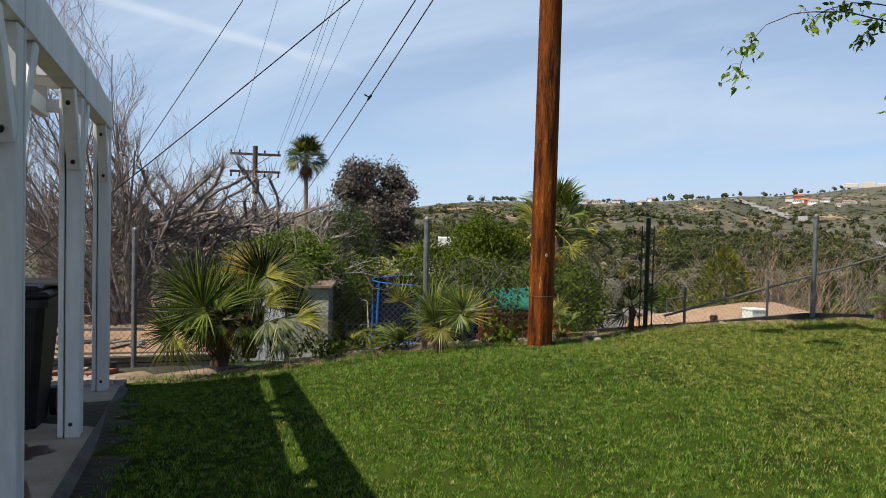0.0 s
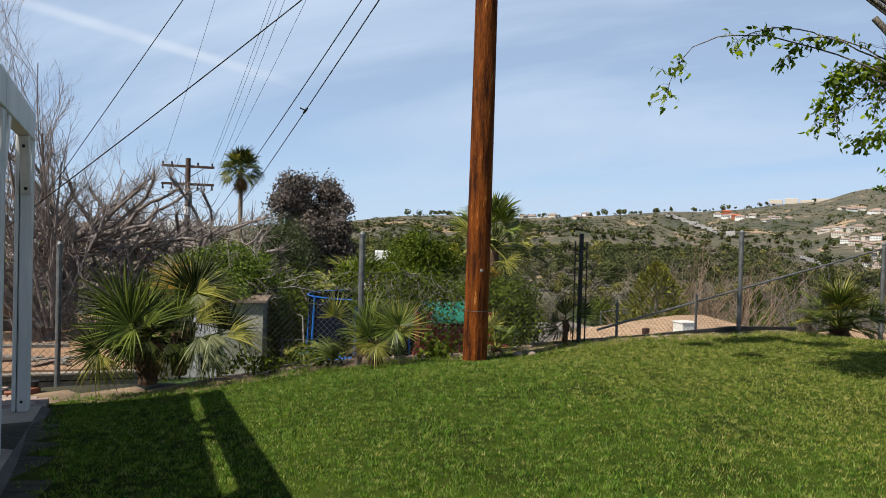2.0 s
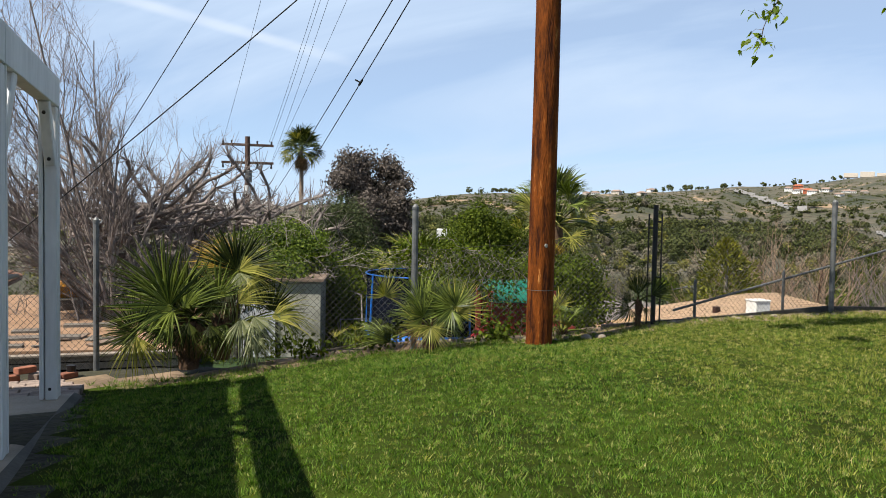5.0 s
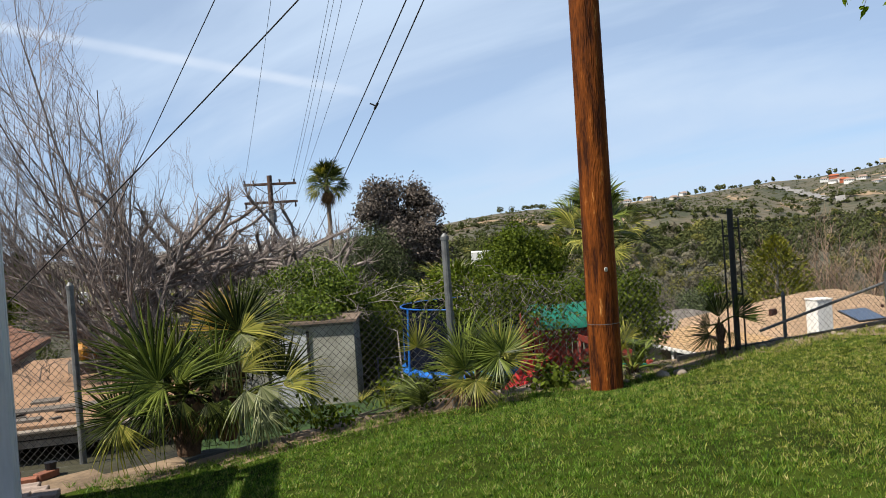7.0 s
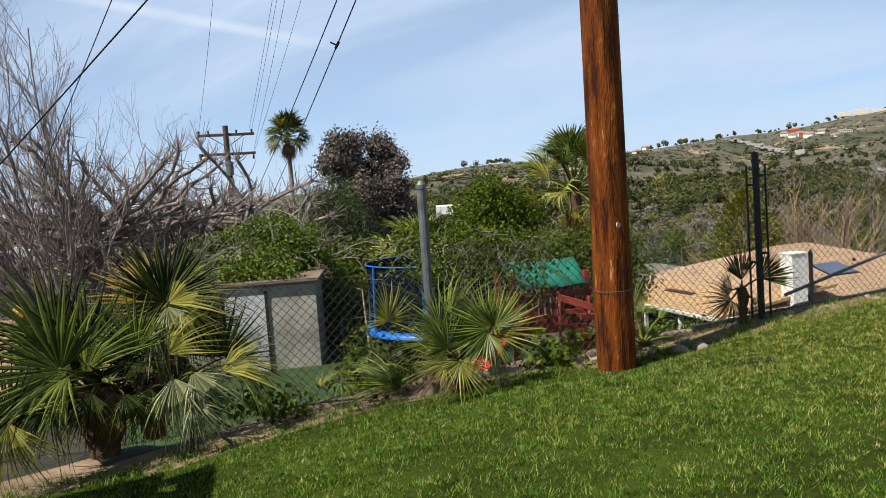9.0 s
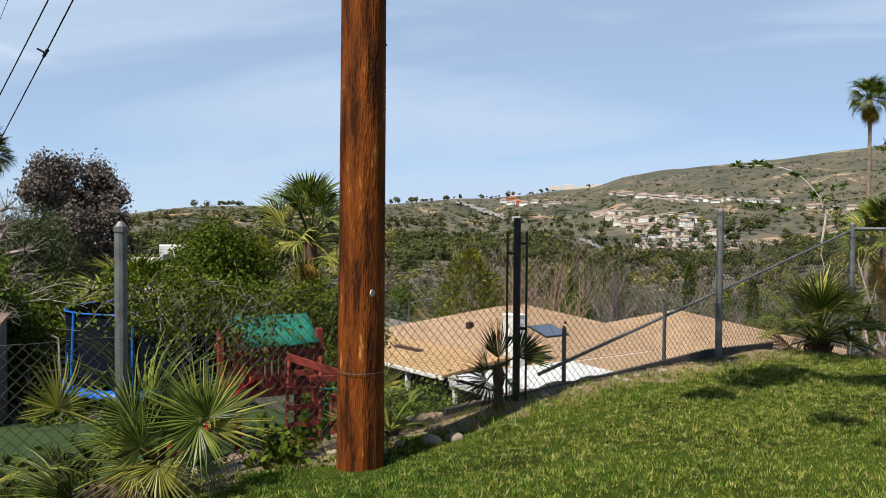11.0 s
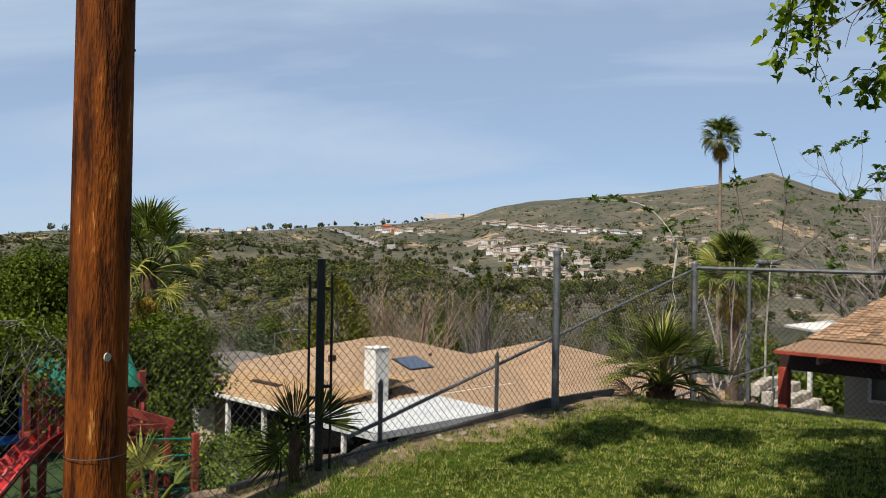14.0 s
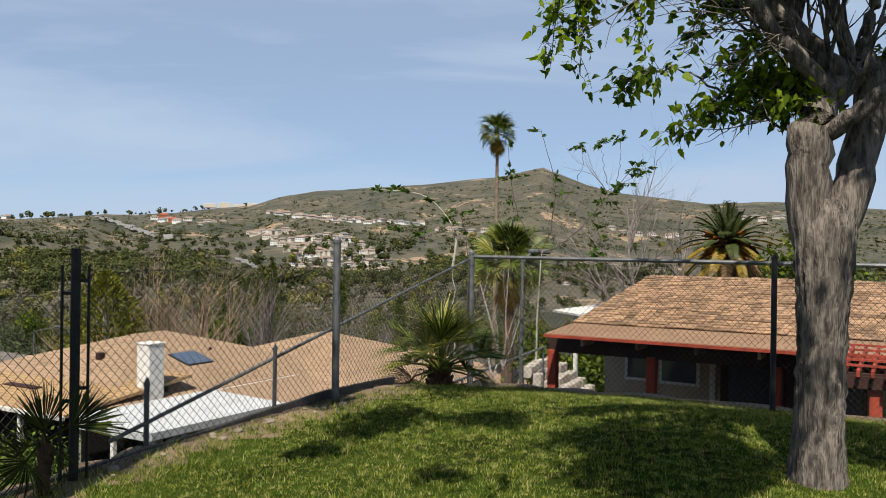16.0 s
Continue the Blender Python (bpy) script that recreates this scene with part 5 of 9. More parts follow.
def house_3():
    t_ = thing("house", "house with a red clay tile roof and a patched flat roof", "house", (-6.6, 24.0, 0))
    part("wall", box_bm(-9.2, -2.6, -5.2, -0.3, 14.0, -1.75), M_STUCCO, t_)
    # near-black sheet in place of the deep shadow beneath the flat roof
    part("carport_shade_panel", box_bm(-0.3, -0.6, -5.2, 6.0, -0.4, -1.95), M_DARK, t_)
    for x in (1.0, 4.2):
        part("carport_post", box_bm(x - 0.07, -2.5, -5.0, x + 0.07, -2.36, -2.0), M_WOOD, t_)
    rf = part("tile_roof", mesh_slab(-4.8, -3.0, 0.4, 0.2, 14.5, -1.6, 0.12), M_TILE2, t_)
    part("tile_roof", mesh_slab(-9.8, -3.0, -1.6, -4.8, 14.5, 0.4, 0.12), M_TILE2, t_)
    part("barge_board", bar_bm((0.2, 14.52, -1.68), (-4.8, 14.52, 0.32), 0.04, 0.16), M_WOOD, t_)
    # clay tiles, rows of half-round pans on the slope that faces the terrace
    me, vs, fs, made = None, [], [], 0
    rng = np.random.default_rng(5)
    prof = [(-0.1, 0.0), (-0.06, 0.045), (0.0, 0.062), (0.06, 0.045), (0.1, 0.0)]

    def tile_verts(m):
        out = []
        for yy, s in ((0.0, 1.0), (0.42, 0.86)):
            out += [m @ Vector((px * s, yy, pz * s + (0.03 if yy == 0 else 0.0))) for px, pz in prof]
        return out

    quads = [(i, i + 1, i + 6, i + 5) for i in range(4)] + [(0, 4, 3, 2, 1)]
    rise = 0.4
    up, al = Vector((-1, 0, rise)).normalized(), Vector((0, 1, 0))
    nr = up.cross(al)
    nr = nr if nr.z > 0 else -nr
    fr = Matrix((up.cross(nr), up, nr)).transposed().to_4x4()
    for k in range(int(5.0 * math.hypot(1, rise) / 0.36)):
        for i in range(87):
            o = Vector((0.2, -2.95 + 0.2 * i + 0.1, -1.6)) + up * (0.36 * k) + nr * 0.02
            m = Matrix.Translation(o) @ fr @ Matrix.Rotation(rng.uniform(-0.02, 0.02), 4, "Z")
            if made < 290 and k < 9 and 8 < i < 42:
                if me is None:
                    bm = bmesh.new()
                    vv = [bm.verts.new(v) for v in tile_verts(Matrix.Identity(4))]
                    for q in quads:
                        bm.faces.new([vv[x] for x in q])
                    ob = part("roof_tile", bm, M_TILE, rf)
                    me = ob.data
                else:
                    ob = new("roof_tile", me)
                    ob.parent = rf
                ob.matrix_basis = m
                made += 1
            else:
                b0 = len(vs)
                vs += tile_verts(m)
                fs += [tuple(b0 + x for x in q) for q in quads]
    tagged(mesh_ob("roof_tiles", vs, fs, M_TILE2, rf), kind="stuff")
    part("flat_roof", mesh_slab(0.0, -2.7, -1.84, 6.4, 9.5, -1.92, 0.14), M_ROLL, t_, "tan rolled flat roof with grey patches")
    for zz, yy in ((-2.06, -2.76), (-2.24, -2.72)):
        part("fascia", box_bm(-1.5, yy - 0.05, zz - 0.07, 6.5, yy, zz + 0.07), M_WOOD, t_)
    part("eave_board", box_bm(-3.0, -3.0, -1.98, 6.5, -2.72, -1.94), M_WOOD, t_)
    for k in range(18):
        x, y, s = rng.uniform(0.4, 5.0), rng.uniform(-2.4, -0.6), rng.uniform(0.12, 0.4)
        m = pose(x, y, -1.86, rng.uniform(-8, 8), rng.uniform(-12, 12), rng.uniform(0, 90))
        part("torn_shingle", box_bm(-s, -s * 0.4, 0, s, s * 0.4, 0.03, 0, None, m), M_TAR if k % 3 else M_SHEDR, t_)
    for x, y, w, d in ((2.2, -0.9, 3.2, 0.5), (4.0, 1.2, 1.6, 0.4), (1.4, -2.1, 2.6, 0.35), (2.4, 0.3, 0.6, 0.5)):
        part("tar_patch", box_bm(x - w / 2, y - d / 2, -1.9, x + w / 2, y + d / 2, -1.815), M_TAR, t_)
    vp = part("vent_pipe", rod_bm((-1.4, 4.4, -1.1), (-1.4, 4.4, -0.55), 0.07, seg=8), M_WOOD, t_, "short rusted vent pipe")
    part("vent_arm", rod_bm((-1.7, 4.4, -0.7), (-1.1, 4.4, -0.7), 0.05, seg=8), M_WOOD, vp)
    jk = thing("junk_pile", "dark clutter stored under the carport roof", "clutter", (-6.0, 22.3, -4.6))
    for k in range(14):
        x, y, s = rng.uniform(0, 5.0), rng.uniform(-0.4, 0.6), rng.uniform(0.15, 0.45)
        part("crate", box_bm(x - s, y - s * 0.7, 0, x + s, y + s * 0.7, 2.0 * s, 0.02), (M_BIN, M_SHEDR, M_TAR)[k % 3], jk)


house_3()
ym = thing("yellow_machine", "yellow machine cover half hidden behind the palms", "machine", (-3.75, 29.2, -1.75), 20)
part("hood", box_bm(-0.45, -0.4, 0.25, 0.4, 0.4, 0.75, 0.14), M_RUST, ym)
part("base", box_bm(-0.6, -0.45, -1.6, 0.55, 0.45, 0.25, 0.05), M_TAR, ym)


# ---- the lower yard ----
def shed():
    t_ = thing("garden_shed", "weathered pale garden shed with a double door under vines", "shed", (1.85, 25.3, -3.0), -14)
    part("wall", box_bm(-1.6, -0.1, 0, 1.65, 2.2, 2.32, 0.01), M_SHED, t_)
    for x0, x1 in ((-1.62, -0.62), (-0.5, 0.28), (0.42, 1.66)):
        part("panel", box_bm(x0, -0.14, 0.06, x1, -0.102, 2.24, 0.008), M_SHED, t_)
    dr = part("door", box_bm(-0.62, -0.175, 0.1, 0.4, -0.142, 2.05, 0.008), M_AWN, t_, "pale metal shed door")
    for x in (-0.68, 0.41):
        part("door_frame", box_bm(x - 0.035, -0.19, 0.05, x + 0.035, -0.1, 2.12), M_DARK, t_)
    part("roof", mesh_slab(-1.75, -0.24, 2.36, 1.75, 2.5, 2.36, 0.05), M_SHEDR, t_)
    part("fascia", box_bm(-1.75, -0.27, 2.31, 1.75, -0.24, 2.38), M_SHEDR, t_)
    part("sill", box_bm(-1.6, -0.3, 0, 1.65, -0.14, 0.06), M_CONC, t_)


shed()


def playset():
    t_ = thing("playset", "red wooden play tower with a green canopy and red slide", "playset", (7.1, 19.2, -2.65), -8)
    for x in (-0.75, 0.75):
        for y in (-0.6, 0.6):
            part("post", box_bm(x - 0.06, y - 0.06, 0, x + 0.06, y + 0.06, 2.25, 0.01), M_PLAY, t_)
    for k in range(9):
        y = -0.6 + 0.15 * k
        part("deck_board", box_bm(-0.8, y - 0.065, 1.18, 0.8, y + 0.065, 1.22), M_PLAY, t_)
    for y in (-0.66, 0.62):
        part("rail", box_bm(-0.85, y, 1.78, 0.85, y + 0.045, 1.90, 0.006), M_PLAY, t_)
        part("rail", box_bm(-0.85, y, 1.08, 0.85, y + 0.045, 1.22, 0.006), M_PLAY, t_)
        for k in range(12):
            x = -0.72 + 0.13 * k
            part("picket", box_bm(x - 0.045, y + 0.05, 1.1, x + 0.045, y + 0.07, 1.86), M_PLAY, t_)
    # climbing ladder and gangway rails
    for x in (0.15, 0.75):
        part("ladder_rail", bar_bm((x - 0.5, -2.0, 0.0), (x, -0.68, 1.72), 0.05, 0.11, 0.006), M_PLAY, t_)
    for k in range(6):
        s = 0.12 + 0.15 * k
        part("rung", bar_bm((0.15 - 0.5 * (1 - s), -2.0 + 1.32 * s, 1.72 * s), (0.75 - 0.5 * (1 - s), -2.0 + 1.32 * s, 1.72 * s), 0.05, 0.09), M_PLAY, t_)
    # low climbing frame in front: posts, a red top beam and dark green rungs
    for x, y, h in ((1.39, -1.35, 1.28), (1.05, -1.0, 1.36), (0.68, -1.5, 1.2), (0.45, -1.2, 1.3)):
        part("post", box_bm(x - 0.055, y - 0.055, 0, x + 0.055, y + 0.055, h, 0.01), M_PLAY, t_)
    part("crossbar", bar_bm((0.4, -1.1, 1.42), (1.1, -1.0, 1.36), 0.06, 0.11, 0.006), M_PLAY, t_)
    for k in range(4):
        part("rung", rod_bm((0.45, -1.2, 0.45 + 0.27 * k), (1.39, -1.35, 0.38 + 0.27 * k), 0.018, seg=6), M_GREENC, t_, "dark green metal rung")
    part("side_beam", bar_bm((0.1, -0.72, 1.78), (1.15, -1.05, 1.4), 0.06, 0.14, 0.006), M_PLAY, t_)
    # tent-shaped canopy with a slightly sagging ridge
    vs, fs = [], []
    for i in range(13):
        x = -0.8 + 1.52 * i / 12
        sag = 0.03 * math.sin(math.pi * i / 12)
        for y, z in ((-0.74, 2.02), (-0.38, 2.26), (0, 2.48), (0.38, 2.26), (0.74, 2.02)):
            vs.append((x, y, z - sag + 0.012 * math.sin(9 * x + 4 * y)))
    for i in range(12):
        for j in range(4):
            a = 5 * i + j
            fs.append((a, a + 5, a + 6, a + 1))
    ob = mesh_ob("canopy", vs, fs, M_GREENC, t_, True, "green canvas tent canopy")
    ob.modifiers.new("thick", "SOLIDIFY").thickness = 0.012
    # slide: a wavy trough going down to the front
    vs, fs = [], []
    n = 22
    for i in range(n + 1):
        s = i / n
        y = -0.5 - 0.95 * s
        x = -0.45 - 1.85 * s
        z = 1.28 - 1.1 * s + 0.12 * math.sin(2 * math.pi * s)
        for dx, dz in ((-0.27, 0.17), (-0.23, 0.17), (-0.2, 0.02), (-0.05, 0.0), (0.0, 0.015), (0.05, 0.0), (0.2, 0.02), (0.23, 0.17), (0.27, 0.17)):
            vs.append((x + 0.46 * dx, y - 0.89 * dx, z + dz))
    for i in range(n):
        for j in range(8):
            a = 9 * i + j
            fs.append((a, a + 1, a + 10, a + 9))
    ob = mesh_ob("slide", vs, fs, M_SLIDE, t_, True, "wavy bright red plastic slide")
    ob.modifiers.new("thick", "SOLIDIFY").thickness = 0.02


playset()


def trampoline():
    t_ = thing("trampoline", "round trampoline with blue pad, blue poles and dark net", "trampoline", (7.0, 25.4, -3.05))
    r, n = 2.15, 48
    an = np.linspace(0, 2 * np.pi, n + 1)[:-1]
    bm = bmesh.new()
    ins = [bm.verts.new((1.85 * math.cos(a), 1.85 * math.sin(a), 0.80)) for a in an]
    mid = [bm.verts.new((2.0 * math.cos(a), 2.0 * math.sin(a), 0.84)) for a in an]
    out = [bm.verts.new((2.2 * math.cos(a), 2.2 * math.sin(a), 0.76)) for a in an]
    bot = [bm.verts.new((2.2 * math.cos(a), 2.2 * math.sin(a), 0.69)) for a in an]
    for i in range(n):
        k = (i + 1) % n
        for p, q in ((ins, mid), (mid, out), (out, bot)):
            bm.faces.new((p[i], p[k], q[k], q[i]))
    part("pad", bm, M_BLUE, t_, "bright blue padded rim", True)
    bm = bmesh.new()
    bmesh.ops.create_circle(bm, cap_ends=True, segments=n, radius=1.86, matrix=Matrix.Translation((0, 0, 0.79)))
    part("jumping_mat", bm, M_NET, t_)
    net = bpy.data.materials.new("sheer_net")
    net.use_nodes = True
    nn, ll = net.node_tree.nodes, net.node_tree.links
    nn["Principled BSDF"].inputs["Base Color"].default_value = (0.006, 0.008, 0.014, 1)
    nn["Principled BSDF"].inputs["Roughness"].default_value = 1.0
    nn["Principled BSDF"].inputs["Specular IOR Level"].default_value = 0.0
    tp, mx = nn.new("ShaderNodeBsdfTransparent"), nn.new("ShaderNodeMixShader")
    mx.inputs[0].default_value = 0.94
    ll.new(tp.outputs[0], mx.inputs[1])
    ll.new(nn["Principled BSDF"].outputs[0], mx.inputs[2])
    ll.new(mx.outputs[0], nn["Material Output"].inputs[0])
    bm = bmesh.new()
    bmesh.ops.create_cone(bm, cap_ends=False, segments=n, radius1=2.0, radius2=2.02, depth=1.75, matrix=Matrix.Translation((0, 0, 1.65)))
    part("safety_net", bm, net, t_, "sheer dark safety net")
    for k in range(8):
        a = 2 * math.pi * (k + 0.3) / 8
        c, s = math.cos(a), math.sin(a)
        p = part("pole", rod_bm((2.14 * c, 2.14 * s, 0.7), (2.06 * c, 2.06 * s, 2.55), 0.032, seg=8), M_BLUE, t_, "blue sleeved net pole")
        part("leg", rod_bm((2.1 * c, 2.1 * s, 0), (2.1 * c, 2.1 * s, 0.72), 0.025, seg=8), M_GALV, t_)
    bm = bmesh.new()
    v, q = tubes([(np.stack([2.05 * np.cos(np.append(an, an[0])), 2.05 * np.sin(np.append(an, an[0])), np.full(n + 1, 2.52)], -1), np.full(n + 1, 0.022))], 6)
    fast_ob("top_hoop", v, q, M_BLUE, t_, smooth=True)


trampoline()


def swing_chain(x, y, z0, z1):
    t_ = thing("swing_chain", "pale steel swing chain hanging from a branch", "chain", (x, y, 0))
    lines = []
    n = int((z1 - z0) / 0.07)
    for k in range(n):
        z = z0 + (z1 - z0) * (k + 0.5) / n
        a = np.linspace(0, 2 * np.pi, 9)
        u = np.cos(a) * 0.03
        xx = (u, 0 * u) if k % 2 else (0 * u, u)
        lines.append((np.stack([xx[0] - 0.28 * (z - z1), xx[1], z + np.sin(a) * 0.055], -1), np.full(9, 0.011)))
    v, q = tubes(lines, 5)
    tagged(fast_ob("chain", v, q, M_GALV, t_), kind="stuff")


swing_chain(6.1, 21.6, -1.35, 0.0)
swing_chain(6.25, 21.9, -1.35, 0.0)
fr = thing("wire_fence_frame", "low grey wire panel beside the garden shed", "fence", (4.3, 26.2, -3.3))
for x in (0, 0.7, 1.4):
    part("post", rod_bm((x, 0, 0), (x, 0, 1.35), 0.02, seg=6), M_GALV, fr)
part("rail", rod_bm((0, 0, 1.3), (1.4, 0, 1.3), 0.015, seg=6), M_GALV, fr)
part("rail", rod_bm((0, 0, 0.6), (1.4, 0, 0.6), 0.012, seg=6), M_GALV, fr)


# ---- plants ----
def fan_blade(radius, n, spread, droop, seed, split=0.42, fold=0.4):
    """A fan leaf: pleated segments joined near the hub, folded up in a shallow V along the middle, with narrow free tips that droop. It lies in the xy plane, pointing to +y."""
    rng = np.random.default_rng(seed)
    vs, fs = [], []
    half = spread / 2
    for i in range(n):
        a = -half + spread * (i + 0.5) / n
        da = spread / n * 0.5
        ln = radius * (0.78 + 0.22 * math.cos(a * 0.9)) * rng.uniform(0.88, 1.06)
        bend = droop * rng.uniform(0.4, 1.7)
        wig, kick = rng.uniform(-0.16, 0.16), rng.uniform(-0.07, 0.07)
        lift = math.sin(fold) * abs(math.sin(a)) * (1 - 0.3 * max(0, -math.cos(a)))
        base = len(vs)
        for s, w in ((0.03, 0.95), (split, 0.90), (0.62, 0.62), (0.82, 0.34), (1.0, 0.03)):
            r = ln * s
            free = max(0, s - split * 0.7)
            z = -bend * radius * free**2 + lift * r + kick * radius * free
            aw = a + wig * free
            hw = max(0.0012, r * math.tan(da) * w if s <= split else ln * split * math.tan(da) * w)
            c, d = math.sin(aw) * (1 - 0.12 * fold), math.cos(aw)
            for k, f_ in ((-1, 0.0), (0, 0.7 * hw), (1, 0.0)):
                vs.append((c * r + d * hw * k, d * r - c * hw * k, z + f_))
        for k in range(4):
            for j in range(2):
                p = base + 3 * k + j
                fs.append((p, p + 1, p + 4, p + 3))
    return vs, fs


FAN = []
for k, (rad, n, sp, dr, split, fold) in enumerate(((0.5, 30, 3.6, 0.25, 0.42, 0.35), (0.5, 28, 3.1, 0.6, 0.40, 0.5), (0.5, 20, 1.9, 1.1, 0.38, 0.3), (0.5, 28, 3.0, 0.12, 0.42, 0.45), (0.5, 36, 4.4, 0.2, 0.48, 0.25), (0.5, 22, 2.0, 0.15, 0.66, 0.15), (0.5, 22, 3.3, 0.5, 0.62, 0.4), (0.5, 20, 2.7, 0.9, 0.6, 0.5))):
    FAN.append(fan_blade(rad, n, sp, dr, 40 + k, split, fold))
FAN_ME = {}


def fan_leaf(parent, hub, out, up_tilt, size, kind, material, roll=0.0, stalk_from=None, thick=0.011, face=None):
    """One leaf: a curved stalk from the crown to the hub, and the blade at its end, as one mesh part."""
    hub, out = Vector(hub), Vector(out).normalized()
    key = (kind, material.name)
    if key not in FAN_ME:
        me = bpy.data.meshes.new("blade")
        me.from_pydata(FAN[kind][0], [], FAN[kind][1])
        me.materials.append(material)
        me.update()
        FAN_ME[key] = me
    leaf = new("leaf", FAN_ME[key])
    leaf.parent = parent
    y = out.copy()
    z = Vector((0, 0, 1)) - y * y.z
    if z.length < 0.05:
        z = Vector((1, 0, 0))
    if face is not None:
        z = Vector(face) - y * Vector(face).dot(y)
    z.normalize()
    x = y.cross(z)
    m = Matrix((x, y, z)).transposed().to_4x4()
    leaf.matrix_basis = Matrix.Translation(hub) @ m @ Matrix.Rotation(radians(up_tilt), 4, "X") @ Matrix.Rotation(radians(roll), 4, "Y") @ Matrix.Scale(size, 4)
    if stalk_from is not None:
        a, b = Vector(stalk_from), hub
        mid = (a + b) / 2 + Vector((0, 0, 0.12 * (b - a).length))
        s = np.linspace(0, 1, 9)[:, None]
        pts = np.array(a) * (1 - s) ** 2 + np.array(mid) * 2 * s * (1 - s) + np.array(b) * s**2
        v, q = tubes([(pts, np.linspace(thick * 1.5, thick * 0.8, 9))], 5)
        fast_ob("stalk", v, q, L_FAN_SHADE if material is L_FAN_SHADE else (L_FANY if material is L_FANY else L_FAN), parent)


def palm_trunk(parent, x, y, z0, z1, r, lean=(0, 0), boots=60, seed=1, name="trunk"):
    rng = np.random.default_rng(seed)
    s = np.linspace(0, 1, 14)
    pts = np.stack([x + lean[0] * s, y + lean[1] * s, z0 + (z1 - z0) * s], -1)
    lines = [(pts, r * (1 + 0.12 * np.sin(9 * s)))]
    for k in range(boots):
        f_ = rng.random()
        an = rng.uniform(0, 2 * np.pi)
        p = np.array([x + lean[0] * f_, y + lean[1] * f_, z0 + (z1 - z0) * f_])
        d = np.array([math.cos(an), math.sin(an), 0.5])
        lines.append((np.array([p + d * r * 0.7, p + d * r * 1.4 + (0, 0, 0.05)]), np.array([r * 0.28, r * 0.09])))
    v, q = tubes(lines, 7)
    return fast_ob(name, v, q, M_PTRUNK, parent)


def fan_palm(label, x, y, z0, trunk_h, r, leaves, size, seed, lo=-25, hi=75, stalk=0.6, dead=0, yellow=0.15, az0=0, az1=360, dark=False):
    rng = np.random.default_rng(seed)
    t_ = thing("fan_palm", label, "fan palm")
    palm_trunk(t_, x, y, z0 - 0.1, z0 + trunk_h, r, seed=seed)
    top = Vector((x, y, z0 + trunk_h))
    for k in range(leaves):
        az = radians(az0 + (az1 - az0) * ((k * 0.381966 * 1.0) % 1.0) + rng.uniform(-12, 12))
        el = radians(lo + (hi - lo) * ((k + 0.5) / leaves) + rng.uniform(-8, 8))
        d = Vector((math.cos(az) * math.cos(el), math.sin(az) * math.cos(el), math.sin(el)))
        ln = stalk * rng.uniform(0.75, 1.2)
        hub = top + d * ln
        old = k < dead
        mt = L_FANB if old else (L_FANY if rng.random() < yellow else L_FAN)
        kind = int(rng.integers(0, 5)) if el > 0 else int(rng.integers(1, 3))
        fan_leaf(t_, hub, d, rng.uniform(-35, 5), size * rng.uniform(0.85, 1.15), kind, L_FAN_SHADE if dark else mt, rng.uniform(-35, 35), top)
    return t_


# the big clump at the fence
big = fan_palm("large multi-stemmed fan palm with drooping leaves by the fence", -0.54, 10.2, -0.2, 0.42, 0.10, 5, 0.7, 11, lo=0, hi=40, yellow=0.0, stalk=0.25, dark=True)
palm_trunk(big, -0.12, 10.45, -0.1, 0.66, 0.09, seed=5)
palm_trunk(big, -0.2, 10.15, -0.2, 0.2, 0.08, seed=6)
tp = Vector((-0.52, 10.2, 0.22))
tq = Vector((-0.1, 10.42, 0.62))
tr_ = Vector((-0.05, 10.2, 0.12))
